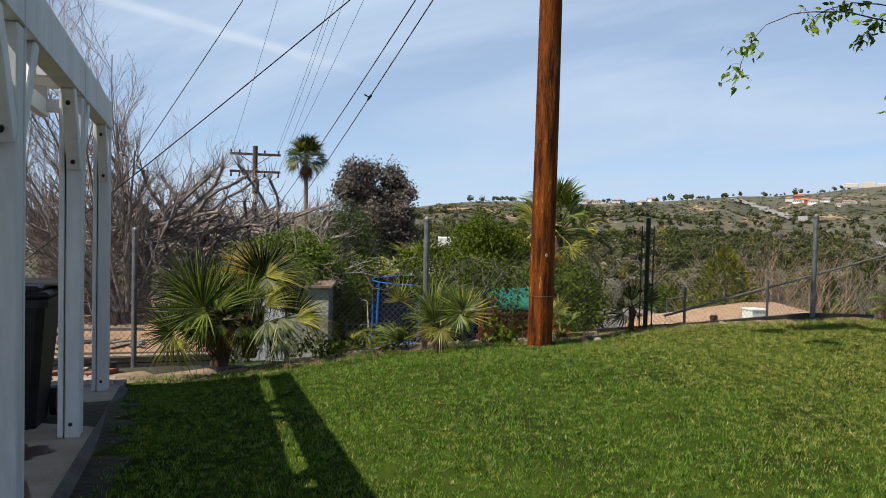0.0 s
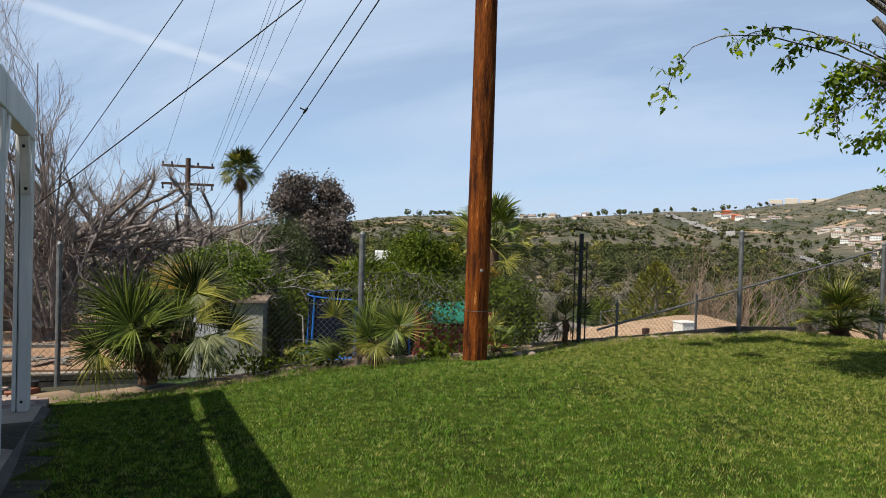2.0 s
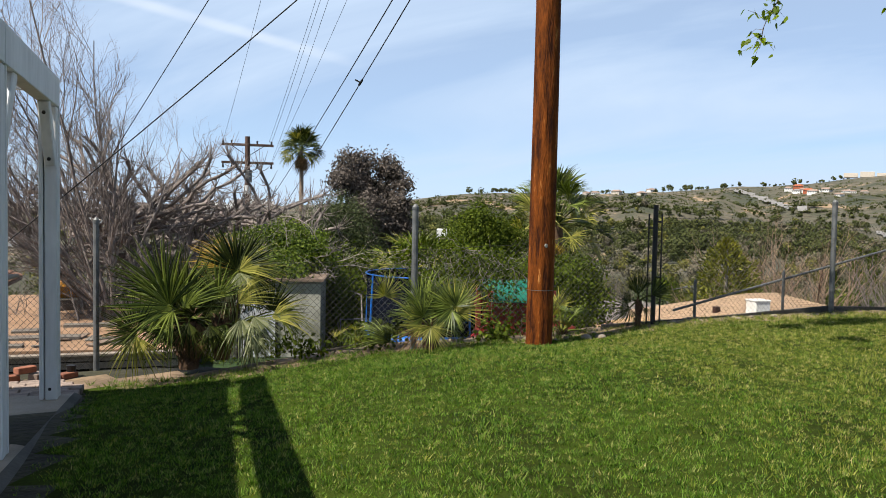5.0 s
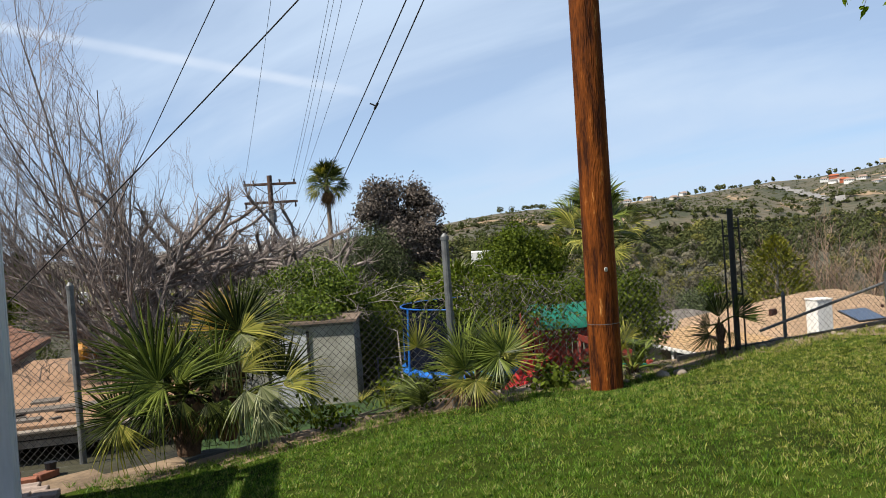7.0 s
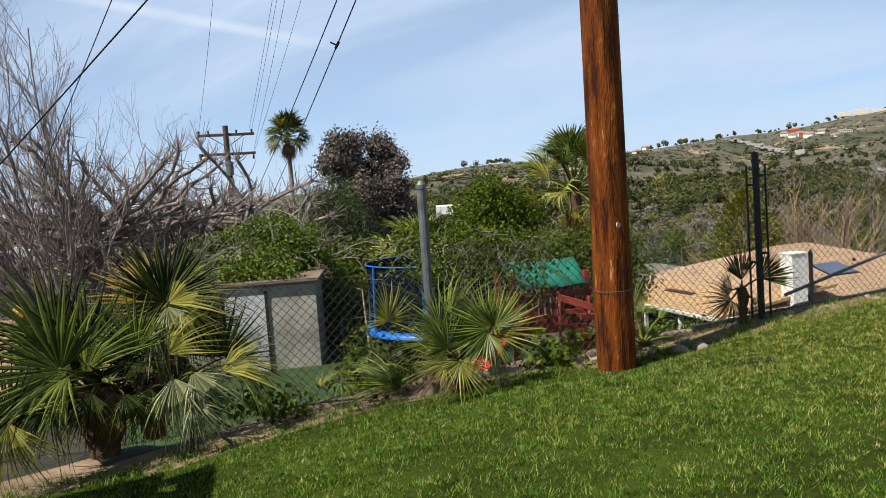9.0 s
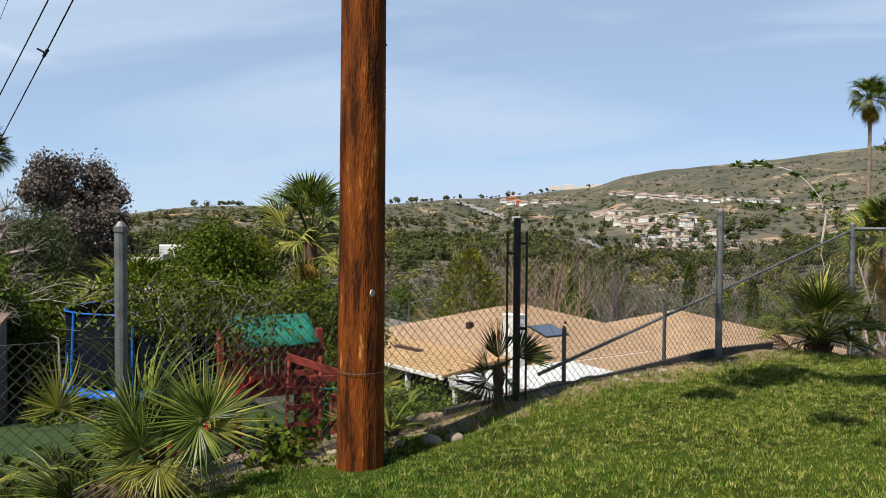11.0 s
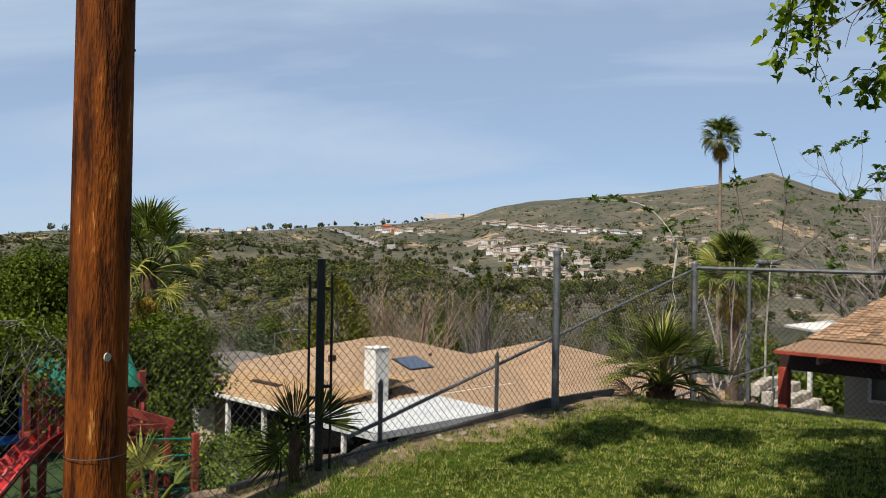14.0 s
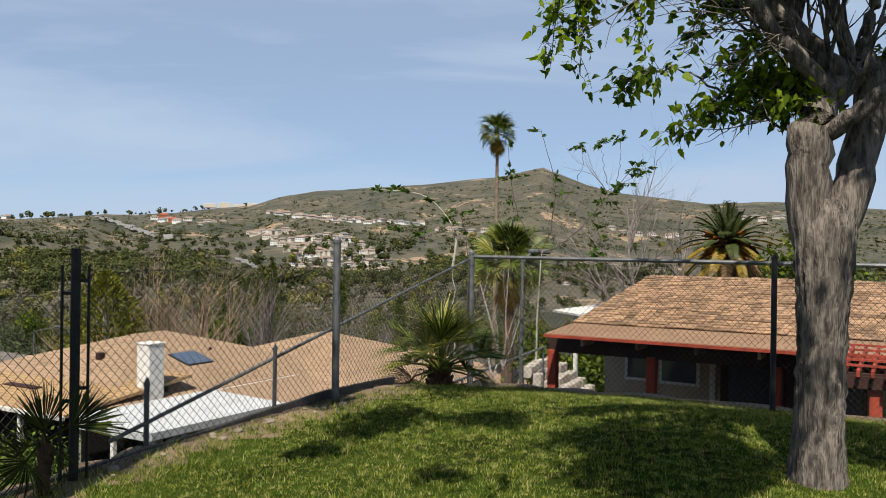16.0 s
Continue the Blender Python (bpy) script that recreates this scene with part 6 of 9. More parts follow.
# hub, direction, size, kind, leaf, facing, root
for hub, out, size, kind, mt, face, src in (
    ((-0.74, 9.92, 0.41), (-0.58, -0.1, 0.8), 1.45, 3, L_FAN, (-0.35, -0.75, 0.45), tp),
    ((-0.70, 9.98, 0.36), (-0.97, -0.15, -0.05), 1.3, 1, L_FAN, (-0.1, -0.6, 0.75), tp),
    ((-0.62, 10.08, 0.42), (0.25, 0.0, 0.97), 1.25, 3, L_FAN_SHADE, (0.2, -0.95, 0.1), tp),
    ((-0.78, 10.3, 0.55), (-0.86, 0.1, 0.5), 1.35, 3, L_FAN_SHADE, (0.3, -0.85, 0.35), tp),
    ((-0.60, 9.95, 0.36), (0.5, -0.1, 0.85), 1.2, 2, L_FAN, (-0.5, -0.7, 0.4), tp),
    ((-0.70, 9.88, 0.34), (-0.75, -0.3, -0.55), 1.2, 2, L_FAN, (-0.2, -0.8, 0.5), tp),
    ((-0.04, 10.28, 0.75), (0.08, 0.1, 1.0), 1.1, 4, L_FAN_SHADE, (0.05, -0.98, 0.15), tq),
    ((-0.04, 10.3, 0.76), (0.45, 0.0, 0.9), 1.05, 3, L_FAN_SHADE, (-0.1, -0.95, 0.2), tq),
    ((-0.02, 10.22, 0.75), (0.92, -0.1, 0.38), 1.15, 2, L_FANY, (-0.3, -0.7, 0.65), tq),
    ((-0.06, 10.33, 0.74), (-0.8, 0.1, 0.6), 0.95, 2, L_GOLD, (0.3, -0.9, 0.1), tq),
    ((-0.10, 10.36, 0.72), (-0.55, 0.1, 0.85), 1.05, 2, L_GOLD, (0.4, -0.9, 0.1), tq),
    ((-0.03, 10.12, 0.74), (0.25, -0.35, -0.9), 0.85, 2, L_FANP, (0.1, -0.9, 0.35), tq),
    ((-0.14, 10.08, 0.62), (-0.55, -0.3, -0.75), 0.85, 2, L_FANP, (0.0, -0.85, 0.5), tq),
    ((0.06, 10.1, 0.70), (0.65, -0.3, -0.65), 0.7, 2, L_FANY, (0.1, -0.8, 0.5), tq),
    ((0.33, 10.2, 0.30), (0.2, 0.05, 0.98), 0.95, 3, L_FAN_SHADE, (-0.1, -0.97, 0.1), tr_),
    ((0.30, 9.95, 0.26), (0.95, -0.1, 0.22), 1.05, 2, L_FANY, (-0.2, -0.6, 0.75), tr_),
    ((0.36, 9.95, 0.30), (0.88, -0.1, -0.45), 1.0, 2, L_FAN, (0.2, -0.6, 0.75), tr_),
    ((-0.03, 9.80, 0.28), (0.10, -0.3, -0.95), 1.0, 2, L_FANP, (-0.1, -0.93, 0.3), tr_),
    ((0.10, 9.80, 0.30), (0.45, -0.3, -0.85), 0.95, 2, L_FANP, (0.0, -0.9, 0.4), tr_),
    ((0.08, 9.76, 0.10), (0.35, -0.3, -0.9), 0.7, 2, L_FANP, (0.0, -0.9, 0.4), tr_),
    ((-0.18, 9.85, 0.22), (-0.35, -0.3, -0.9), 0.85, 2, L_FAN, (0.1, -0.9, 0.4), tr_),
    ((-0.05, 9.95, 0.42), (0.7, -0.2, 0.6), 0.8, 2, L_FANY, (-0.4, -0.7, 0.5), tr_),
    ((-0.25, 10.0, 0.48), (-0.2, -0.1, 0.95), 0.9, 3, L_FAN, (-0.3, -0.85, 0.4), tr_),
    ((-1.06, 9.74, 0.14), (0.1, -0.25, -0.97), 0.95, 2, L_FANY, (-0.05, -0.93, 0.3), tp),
    ((-1.06, 9.82, 0.17), (-0.75, 0.0, 0.65), 0.85, 3, L_FAN_SHADE, (0.1, -0.9, 0.4), tp),
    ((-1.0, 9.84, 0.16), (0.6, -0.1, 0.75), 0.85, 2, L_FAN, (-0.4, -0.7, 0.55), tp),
    ((-1.04, 9.80, 0.14), (-0.95, -0.1, -0.1), 0.8, 2, L_FAN_SHADE, (0.1, -0.8, 0.55), tp),
    ((-0.55, 9.8, 0.25), (-0.15, -0.3, -0.9), 0.75, 2, L_FAN_SHADE, (0.0, -0.9, 0.4), tp),
    ((-0.35, 9.78, 0.22), (0.3, -0.3, -0.85), 0.7, 2, L_FAN_SHADE, (0.1, -0.9, 0.4), tp),
    ((-0.8, 9.8, 0.2), (-0.6, -0.3, -0.7), 0.7, 2, L_FAN_SHADE, (-0.1, -0.9, 0.4), tp),
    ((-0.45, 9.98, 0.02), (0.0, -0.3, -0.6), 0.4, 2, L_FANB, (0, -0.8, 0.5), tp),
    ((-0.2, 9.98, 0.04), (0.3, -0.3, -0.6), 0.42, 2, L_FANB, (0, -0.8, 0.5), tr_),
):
    fan_leaf(big, hub, out, 0, size, kind, mt, 0, src, 0.009, face=face)
rng = np.random.default_rng(77)
# inner filler leaves, whose near-black green paints the shade inside the clump
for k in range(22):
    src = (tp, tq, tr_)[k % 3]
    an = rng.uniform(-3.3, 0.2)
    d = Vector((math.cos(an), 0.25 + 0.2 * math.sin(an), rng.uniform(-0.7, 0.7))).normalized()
    fan_leaf(big, src + d * rng.uniform(0.12, 0.3) + Vector((0, 0.15, 0)), d, 0, rng.uniform(0.6, 0.95), int(rng.integers(1, 4)), L_FAN_SHADE, 0, src, 0.008, face=(rng.uniform(-0.3, 0.3), -0.8, 0.5))
for k in range(12):
    an = rng.uniform(0, 6.28)
    fan_leaf(big, (-0.5 + 0.25 * math.cos(an), 10.2 + 0.2 * math.sin(an), 0.1 + 0.1 * rng.random()), (math.cos(an), math.sin(an) - 0.2, -1.6), -20, 0.5, 2, L_FANB, 0, (-0.5, 10.25, 0.25), 0.008)

# the spreading palm round the second post
fp = thing("fan_palm", "spreading yellow-green fan palm in front of the fence post", "fan palm")
palm_trunk(fp, 2.03, 9.72, -0.15, 0.16, 0.075, seed=8)
tp = Vector((2.03, 9.7, 0.12))
for hub, out, size, kind, mt, face in (
    ((1.50, 9.75, 0.50), (0.03, 0.0, 1.0), 0.52, 0, L_FANY, (0.3, -0.9, 0.1)),
    ((1.87, 9.65, 0.41), (-0.66, 0.0, 0.75), 0.58, 4, L_FAN, (0.1, -0.85, 0.5)),
    ((2.07, 9.75, 0.26), (0.31, 0.0, 0.95), 0.62, 3, L_FAN_SHADE, (0.2, -0.9, 0.2)),
    ((2.26, 9.60, 0.34), (0.79, 0.0, 0.61), 0.72, 3, L_FANY, (-0.3, -0.85, 0.4)),
    ((1.94, 9.45, 0.19), (0.12, -0.35, -0.9), 0.56, 0, L_FANY, (0.0, -0.9, 0.5)),
    ((2.18, 9.55, 0.19), (0.74, -0.3, -0.6), 0.5, 2, L_FAN, (0.1, -0.6, 0.8)),
    ((1.52, 9.80, 0.0), (-0.82, 0.0, 0.58), 0.62, 2, L_FAN, (0.3, -0.8, 0.5)),
    ((1.57, 9.78, -0.02), (-0.6, -0.2, 0.72), 0.55, 2, L_FAN_SHADE, (0.5, -0.8, 0.2)),
    ((1.93, 10.0, 0.38), (-0.02, 0.0, 1.0), 0.95, 2, L_FAN_SHADE, (0.8, -0.5, 0.0)),
    ((2.06, 9.95, 0.39), (0.53, 0.0, 0.85), 0.9, 2, L_FAN, (-0.6, -0.7, 0.2)),
    ((1.80, 9.7, 0.29), (-0.97, -0.1, 0.23), 0.5, 1, L_FAN, (0.1, -0.7, 0.7)),
    ((2.2, 9.5, 0.39), (-0.75, 0.0, 0.55), 0.68, 4, L_FAN, (0.1, -0.9, 0.35)),
    ((2.24, 9.5, 0.4), (0.15, 0.0, 0.95), 0.5, 3, L_FAN, (-0.1, -0.9, 0.3)),
    ((2.18, 9.48, 0.36), (-0.95, -0.1, -0.15), 0.6, 4, L_FAN, (0.1, -0.8, 0.5)),
    ((1.86, 9.48, 0.30), (-0.35, -0.1, 0.85), 0.5, 4, L_FAN, (0.0, -0.9, 0.4)),
    ((1.80, 9.46, 0.16), (-0.3, -0.3, -0.3), 0.45, 2, L_FANB, (0.1, -0.9, 0.4)),
    ((1.84, 9.48, 0.2), (-0.95, -0.1, 0.2), 0.5, 3, L_FANY, (0.1, -0.8, 0.5)),
    ((2.02, 9.62, 0.32), (0.1, -0.2, 0.9), 0.5, 1, L_FAN_SHADE, (0.1, -0.7, 0.6)),
    ((2.12, 9.70, 0.22), (0.9, 0.1, 0.2), 0.55, 1, L_FAN_SHADE, (0.1, -0.6, 0.8)),
):
    fan_leaf(fp, hub, out, 0, size * 1.18, kind, mt, 0, tp, 0.008, face=face)
# low ragged leaves in the dirt beside it
lowp = thing("dry_palm_litter", "half-dead ragged palm leaves low along the fence", "palm leaves")
for k in range(20):
    x = 0.9 + 0.9 * rng.random() if k < 13 else 3.35 + 0.5 * rng.random()
    y = 9.85 + 0.3 * rng.random()
    an = rng.uniform(-2.6, 0.2)
    d = (math.cos(an), math.sin(an), rng.uniform(0.3, 1.0))
    fan_leaf(lowp, (x, y, -0.05 + 0.2 * rng.random()), d, rng.uniform(-25, 15), rng.uniform(0.28, 0.5), (2, 3)[k % 2], (L_FAN, L_FAN_SHADE, L_FAN, L_FANY)[k % 4], rng.uniform(-40, 40), (x + 0.1 * rng.random(), y + 0.15, -0.08), 0.005)

# small dark palm by the clamped post
sp_ = thing("fan_palm", "small dark fan palm with three stiff leaves", "fan palm")
palm_trunk(sp_, 4.82, 10.0, -0.1, 0.36, 0.04, seed=3, boots=40)
tp = Vector((4.82, 10.0, 0.36))
for hub, out, size, kind, face in (((4.80, 9.98, 0.44), (-0.08, 0.05, 0.98), 0.74, 5, (0.1, -0.95, 0.1)), ((4.97, 9.95, 0.44), (0.93, -0.1, 0.35), 0.8, 5, (-0.3, -0.7, 0.6)), ((4.66, 9.95, 0.28), (-0.7, -0.1, -0.3), 0.7, 1, (0.1, -0.85, 0.4)), ((4.70, 9.98, 0.36), (-0.75, -0.1, 0.5), 0.5, 5, (0.1, -0.85, 0.4)), ((4.85, 9.93, 0.28), (0.3, -0.6, -0.5), 0.4, 2, (0, -0.8, 0.5))):
    fan_leaf(sp_, hub, out, 0, size * 0.9, kind, L_FAN_SHADE, 0, tp, 0.008, face=face)
fan_palm("small low fan palm behind the utility pole", 3.75, 9.95, -0.1, 0.1, 0.05, 7, 0.5, 31, lo=5, hi=70, stalk=0.3, yellow=0.3)

# the palm at the far corner of the lawn
fan_palm("bushy fan palm at the lawn's far corner", 10.22, 10.33, -0.1, 0.22, 0.12, 30, 1.0, 17, lo=-20, hi=85, stalk=0.46, yellow=0.3, dead=3)


def washingtonia(label, x, y, z0, ztop, r, leaves, size, seed, skirt=14, stalk=1.0, green=None):
    rng = np.random.default_rng(seed)
    t_ = thing("fan_palm", label, "palm tree")
    s = np.linspace(0, 1, 12)
    pts = np.stack([x + 0.25 * np.sin(2 * s), y + 0 * s, z0 + (ztop - z0) * s], -1)
    v, q = tubes([(pts, r * (1.25 - 0.45 * s))], 9)
    fast_ob("trunk", v, q, M_PTRUNKP if r < 0.2 else M_PTRUNK, t_, smooth=True)
    top = Vector(pts[-1])
    for k in range(leaves + skirt):
        az = k * 2.39996 + rng.uniform(-0.3, 0.3)
        if k < leaves:
            el = radians(-30 + 118 * ((k + 0.5) / leaves) ** 0.85)
            d = Vector((math.cos(az) * math.cos(el), math.sin(az) * math.cos(el), math.sin(el)))
            mt = L_FANY if k < leaves * 0.12 or rng.random() < 0.14 else (L_FAN_SHADE if rng.random() < 0.12 else (green or L_WASH))
            fan_leaf(t_, top + d * stalk * rng.uniform(0.8, 1.15), d, rng.uniform(-40, 0), size * rng.uniform(0.85, 1.15), int(rng.integers(6, 8)), mt, rng.uniform(-40, 40), top, 0.02)
        else:
            d = Vector((math.cos(az) * 0.35, math.sin(az) * 0.35, -1))
            fan_leaf(t_, top + d * stalk * rng.uniform(0.4, 1.2), d, -5, size * 0.8, 2, L_GOLD if green else L_FANB, rng.uniform(-30, 30), top, 0.02)
    return t_


washingtonia("tall slim fan palm with a round crown beyond the yards", 8.2, 62, -9, 5.5, 0.18, 34, 2.3, 51, 18, 0.8)
washingtonia("tall slim fan palm above the valley", 64.3, 36.7, -12, 11.2, 0.16, 34, 2.4, 52, 30, 0.9, L_FAN)
washingtonia("leafy fan palm rising behind the utility pole", 10.95, 25.4, -4.2, 1.0, 0.24, 34, 1.75, 53, 12, 1.1, L_FAN)
washingtonia("broad fan palm beyond the corner of the lawn", 42.3, 24.9, -8, 0.6, 0.3, 44, 2.6, 54, 26, 1.4, L_FAN)
washingtonia("short green fan palm behind the trampoline", 7.3, 29.0, -3.8, -1.3, 0.25, 30, 2.2, 55, 4, 1.2, L_FAN)


def date_palm(label, x, y, z0, ztop, seed):
    """Arching feather fronds, each a rib with two rows of leaflets."""
    rng = np.random.default_rng(seed)
    t_ = thing("date_palm", label, "palm tree")
    v, q = tubes([(np.array([(x, y, z0), (x, y, ztop)]), np.array([0.45, 0.4]))], 10)
    fast_ob("trunk", v, q, M_PTRUNK, t_)
    for k in range(64):
        az = k * 2.39996
        el = radians(-40 + 125 * (k + 0.5) / 64)
        ln = 2.75 * rng.uniform(0.9, 1.1)
        s = np.linspace(0, 1, 16)
        hz = np.cos(el) * s * ln
        zz = np.sin(el) * s * ln - 0.5 * s**2.2 * ln * (0.35 + 0.4 * max(0, math.cos(el)))
        pts = np.stack([x + math.cos(az) * hz, y + math.sin(az) * hz, ztop + zz], -1)
        v, q = tubes([(pts, np.linspace(0.04, 0.01, 16))], 4)
        vs, fs = [v], [q]
        base = len(v)
        side = np.array([-math.sin(az), math.cos(az), 0])
        tang = np.gradient(pts, axis=0)
        tang /= np.linalg.norm(tang, axis=1)[:, None]
        for i in np.linspace(2, 15, 30):
            p = np.array([np.interp(i, np.arange(16), pts[:, c]) for c in range(3)])
            tg = tang[int(i)]
            for sg in (-1, 1):
                d = side * sg * 0.8 + tg * 0.6 + np.array([0, 0, 0.25 - 0.2 * (i / 15)])
                l_ = 0.55 * (1 - 0.5 * (i / 15) ** 2)
                w = tg * 0.035
                vs.append(np.array([p - w, p + w, p + d * l_ + (0, 0, -0.1), p + d * l_ * 0.6 - w * 0.6]))
                fs.append(np.array([[base, base + 1, base + 2, base + 3]]))
                base += 4
        fast_ob("frond", np.concatenate(vs), np.concatenate(fs), L_FANB if k < 8 else (L_GOLD if k < 24 or k in (27, 31, 36) else L_DATE), t_)
    lines = []
    for k in range(44):
        an, e = rng.uniform(0, 6.28), rng.uniform(-0.5, 0.7)
        d = np.array([math.cos(an) * 0.9, math.sin(an) * 0.9, e])
        p = np.array([x, y, ztop + 0.1])
        lines.append((np.array([p, p + d * 0.8, p + d * 1.3 - (0, 0, 0.25)]), np.array([0.03, 0.06, 0.13])))
    v, q = tubes(lines, 5)
    fast_ob("fruit_stalk", v, q, M_FRUIT, t_, label="orange fruit stalks")


date_palm("date palm with orange fruit stalks behind the shake roof", 48.2, 14.6, -7, 1.9, 61)


# ---- trees ----
def grow(base, direction, length, radius, levels, rng, kids=4, spread=0.7, curl=0.18, shrink=0.62, up=0.15, seg=6, minlen=0.15, first=0.3):
    """Branches as polylines, and the places along the outer ones where leaves sit."""
    lines, tips = [], []

    def go(p, d, ln, r, lv):
        pts, rad = [p], [r]
        d = d / np.linalg.norm(d)
        for i in range(seg):
            d = d + rng.normal(size=3) * curl + np.array([0, 0, up])
            d /= np.linalg.norm(d)
            p = p + d * ln / seg
            pts.append(p)
            rad.append(r * (1 - 0.62 * (i + 1) / seg))
        lines.append((np.array(pts), np.array(rad), lv))
        if lv == 0:
            tips.extend(pts[2:])
            return
        n = kids if isinstance(kids, int) else kids[levels - lv]
        for k in range(n):
            s = first + (1 - first) * (k + rng.random()) / n
            i = min(seg - 1, int(s * seg))
            q = pts[i] + (pts[i + 1] - pts[i]) * (s * seg - i)
            t_ = pts[i + 1] - pts[i]
            t_ /= np.linalg.norm(t_)
            a = rng.normal(size=3)
            a -= t_ * (a @ t_)
            a /= np.linalg.norm(a) + 1e-9
            nd = t_ * math.cos(spread) + a * math.sin(spread)
            l2 = max(minlen, ln * shrink * rng.uniform(0.75, 1.2))
            go(q, nd, l2, max(0.0035, rad[i] * 0.62), lv - 1)

    go(np.array(base, float), np.array(direction, float), length, radius, levels)
    return lines, tips


def branch_mesh(name, lines, material, parent, thick=0.03):
    big_ = [(p, r) for p, r, lv in lines if r[0] >= thick]
    small = [(p, r) for p, r, lv in lines if r[0] < thick]
    vs, qs, base = [], [], 0
    for some, sides in ((big_, 8), (small, 3)):
        if some:
            v, q = tubes(some, sides)
            vs.append(v)
            qs.append(q + base)
            base += len(v)
    return fast_ob(name, np.concatenate(vs), np.concatenate(qs), material, parent, smooth=True)


def bare_tree(label, stems, seed, material=M_TWIG, **kw):
    rng = np.random.default_rng(seed)
    t_ = thing("bare_tree", label, "tree")
    lines = []
    for base, d, ln, r in stems:
        l_, _ = grow(base, d, ln, r, kw.get("levels", 3), rng, kw.get("kids", (7, 6, 5)), kw.get("spread", 0.55), kw.get("curl", 0.10), kw.get("shrink", 0.55), kw.get("up", 0.05), 7, 0.25, 0.12)
        lines += l_
    heavy = [l for l in lines if l[1][0] > 0.02]
    fine = [l for l in lines if l[1][0] <= 0.02]
    if heavy:
        branch_mesh("trunk", heavy, material, t_)
    if fine:
        tagged(branch_mesh("twig_spray", fine, material, t_), kind="stuff")
    return t_


rng = np.random.default_rng(5)
stems = []
for k in range(15):
    lean = 0.22 - 1.75 * (k / 14) + rng.uniform(-0.12, 0.12)
    d = (lean, 0.4 * rng.uniform(-1, 1), 1.0)
    ln = rng.uniform(6.2, 9.0) * (0.72 if lean < -1.1 else 1.0) * (0.75 if lean > 0 else 1.0)
    stems.append(((-2.3 + 0.3 * lean, 26.6 + rng.uniform(-0.3, 0.3), -1.5), d, ln, rng.uniform(0.035, 0.06)))
stems.append(((-1.9, 26.5, -4.2), (-0.14, 0, 1), 3.2, 0.2))
bare_tree("big leafless tree with long upright whips", stems, 6, kids=(13, 8, 5), levels=3, spread=0.58, shrink=0.38, curl=0.07)
# low tangle of leafless brush under it
stems = []
for k in range(16):
    x = -5.5 + 6.5 * rng.random()
    stems.append(((x, 26 + 2.5 * rng.random(), -3.6), (rng.uniform(-0.8, 0.8), rng.uniform(-0.5, 0.2), 1.0), rng.uniform(2.2, 3.9), 0.045))
bare_tree("tangle of leafless grey brush", stems, 7, kids=(9, 5, 3), levels=3, spread=0.8, curl=0.2, shrink=0.55)


def pollard(label, x, y, z0, seed):
    """A hard-pruned tree: thick crooked arms ending in clubbed heads with short shoots."""
    rng = np.random.default_rng(seed)
    t_ = thing("pollarded_tree", label, "tree")
    lines = [(np.array([(x, y, z0), (x + 0.1, y, z0 + 2.0), (x, y, z0 + 4.2)]), np.array([0.3, 0.25, 0.2]), 3)]
    for k in range(44):
        an = rng.uniform(0, 6.28)
        p = np.array([x, y, z0 + rng.uniform(2.2, 4.3)])
        d = np.array([math.cos(an), 0.6 * math.sin(an), rng.uniform(-0.1, 0.45)])
        pts, rad = [p], [0.075]
        for i in range(5):
            d = d + rng.normal(size=3) * (0.34, 0.34, 0.22) + (0, 0, 0.05)
            d /= np.linalg.norm(d)
            p = p + d * rng.uniform(0.45, 0.75)
            pts.append(p)
            rad.append(0.065 - 0.006 * i + (0.02 if i == 4 else 0))
        lines.append((np.array(pts), np.array(rad), 2))
        for j in range(26):
            q = pts[-1] if j < 8 else pts[int(rng.integers(2, 6))]
            e = d * 0.5 + rng.normal(size=3) * 0.7 + (0, 0, 0.22)
            e /= np.linalg.norm(e)
            l_ = rng.uniform(0.35, 0.85)
            lines.append((np.array([q, q + e * l_ * 0.5, q + e * l_ + (0, 0, 0.1)]), np.array([0.018, 0.013, 0.006]), 0))
    branch_mesh("trunk", [l for l in lines if l[1][0] > 0.05], M_TWIG, t_)
    branch_mesh("twig_spray", [l for l in lines if l[1][0] <= 0.05], M_TWIG, t_)


pollard("hard-pruned leafless tree with knuckled limbs", -0.2, 30.4, -3.2, 14)
pollard("hard-pruned leafless tree with a dense grey tangle", -2.0, 29.4, -2.6, 16)
pollard("hard-pruned leafless tree beside the far pole", 2.3, 32.0, -3.4, 15)


def blob_points(rng, n, blobs, shell=0.55):
    """Points filling a crown of overlapping uneven balls, denser towards the outside."""
    vol = np.array([b[3] * b[4] * b[5] for b in blobs])
    pick = rng.choice(len(blobs), n, p=vol / vol.sum())
    b = np.array(blobs)[pick]
    d = rng.normal(size=(n, 3))
    d /= np.linalg.norm(d, axis=1)[:, None]
    r = shell + (1 - shell) * rng.random(n) ** 0.6
    r *= 1 + 0.25 * rng.normal(size=n).clip(-1, 2) * (rng.random(n) < 0.4)
    r *= 1 + 0.22 * np.sin(5 * d[:, 0] + 3 * d[:, 2] + b[:, 0]) * np.sin(4 * d[:, 1] + 2 * b[:, 1])
    return b[:, :3] + d * b[:, 3:6] * r[:, None], d


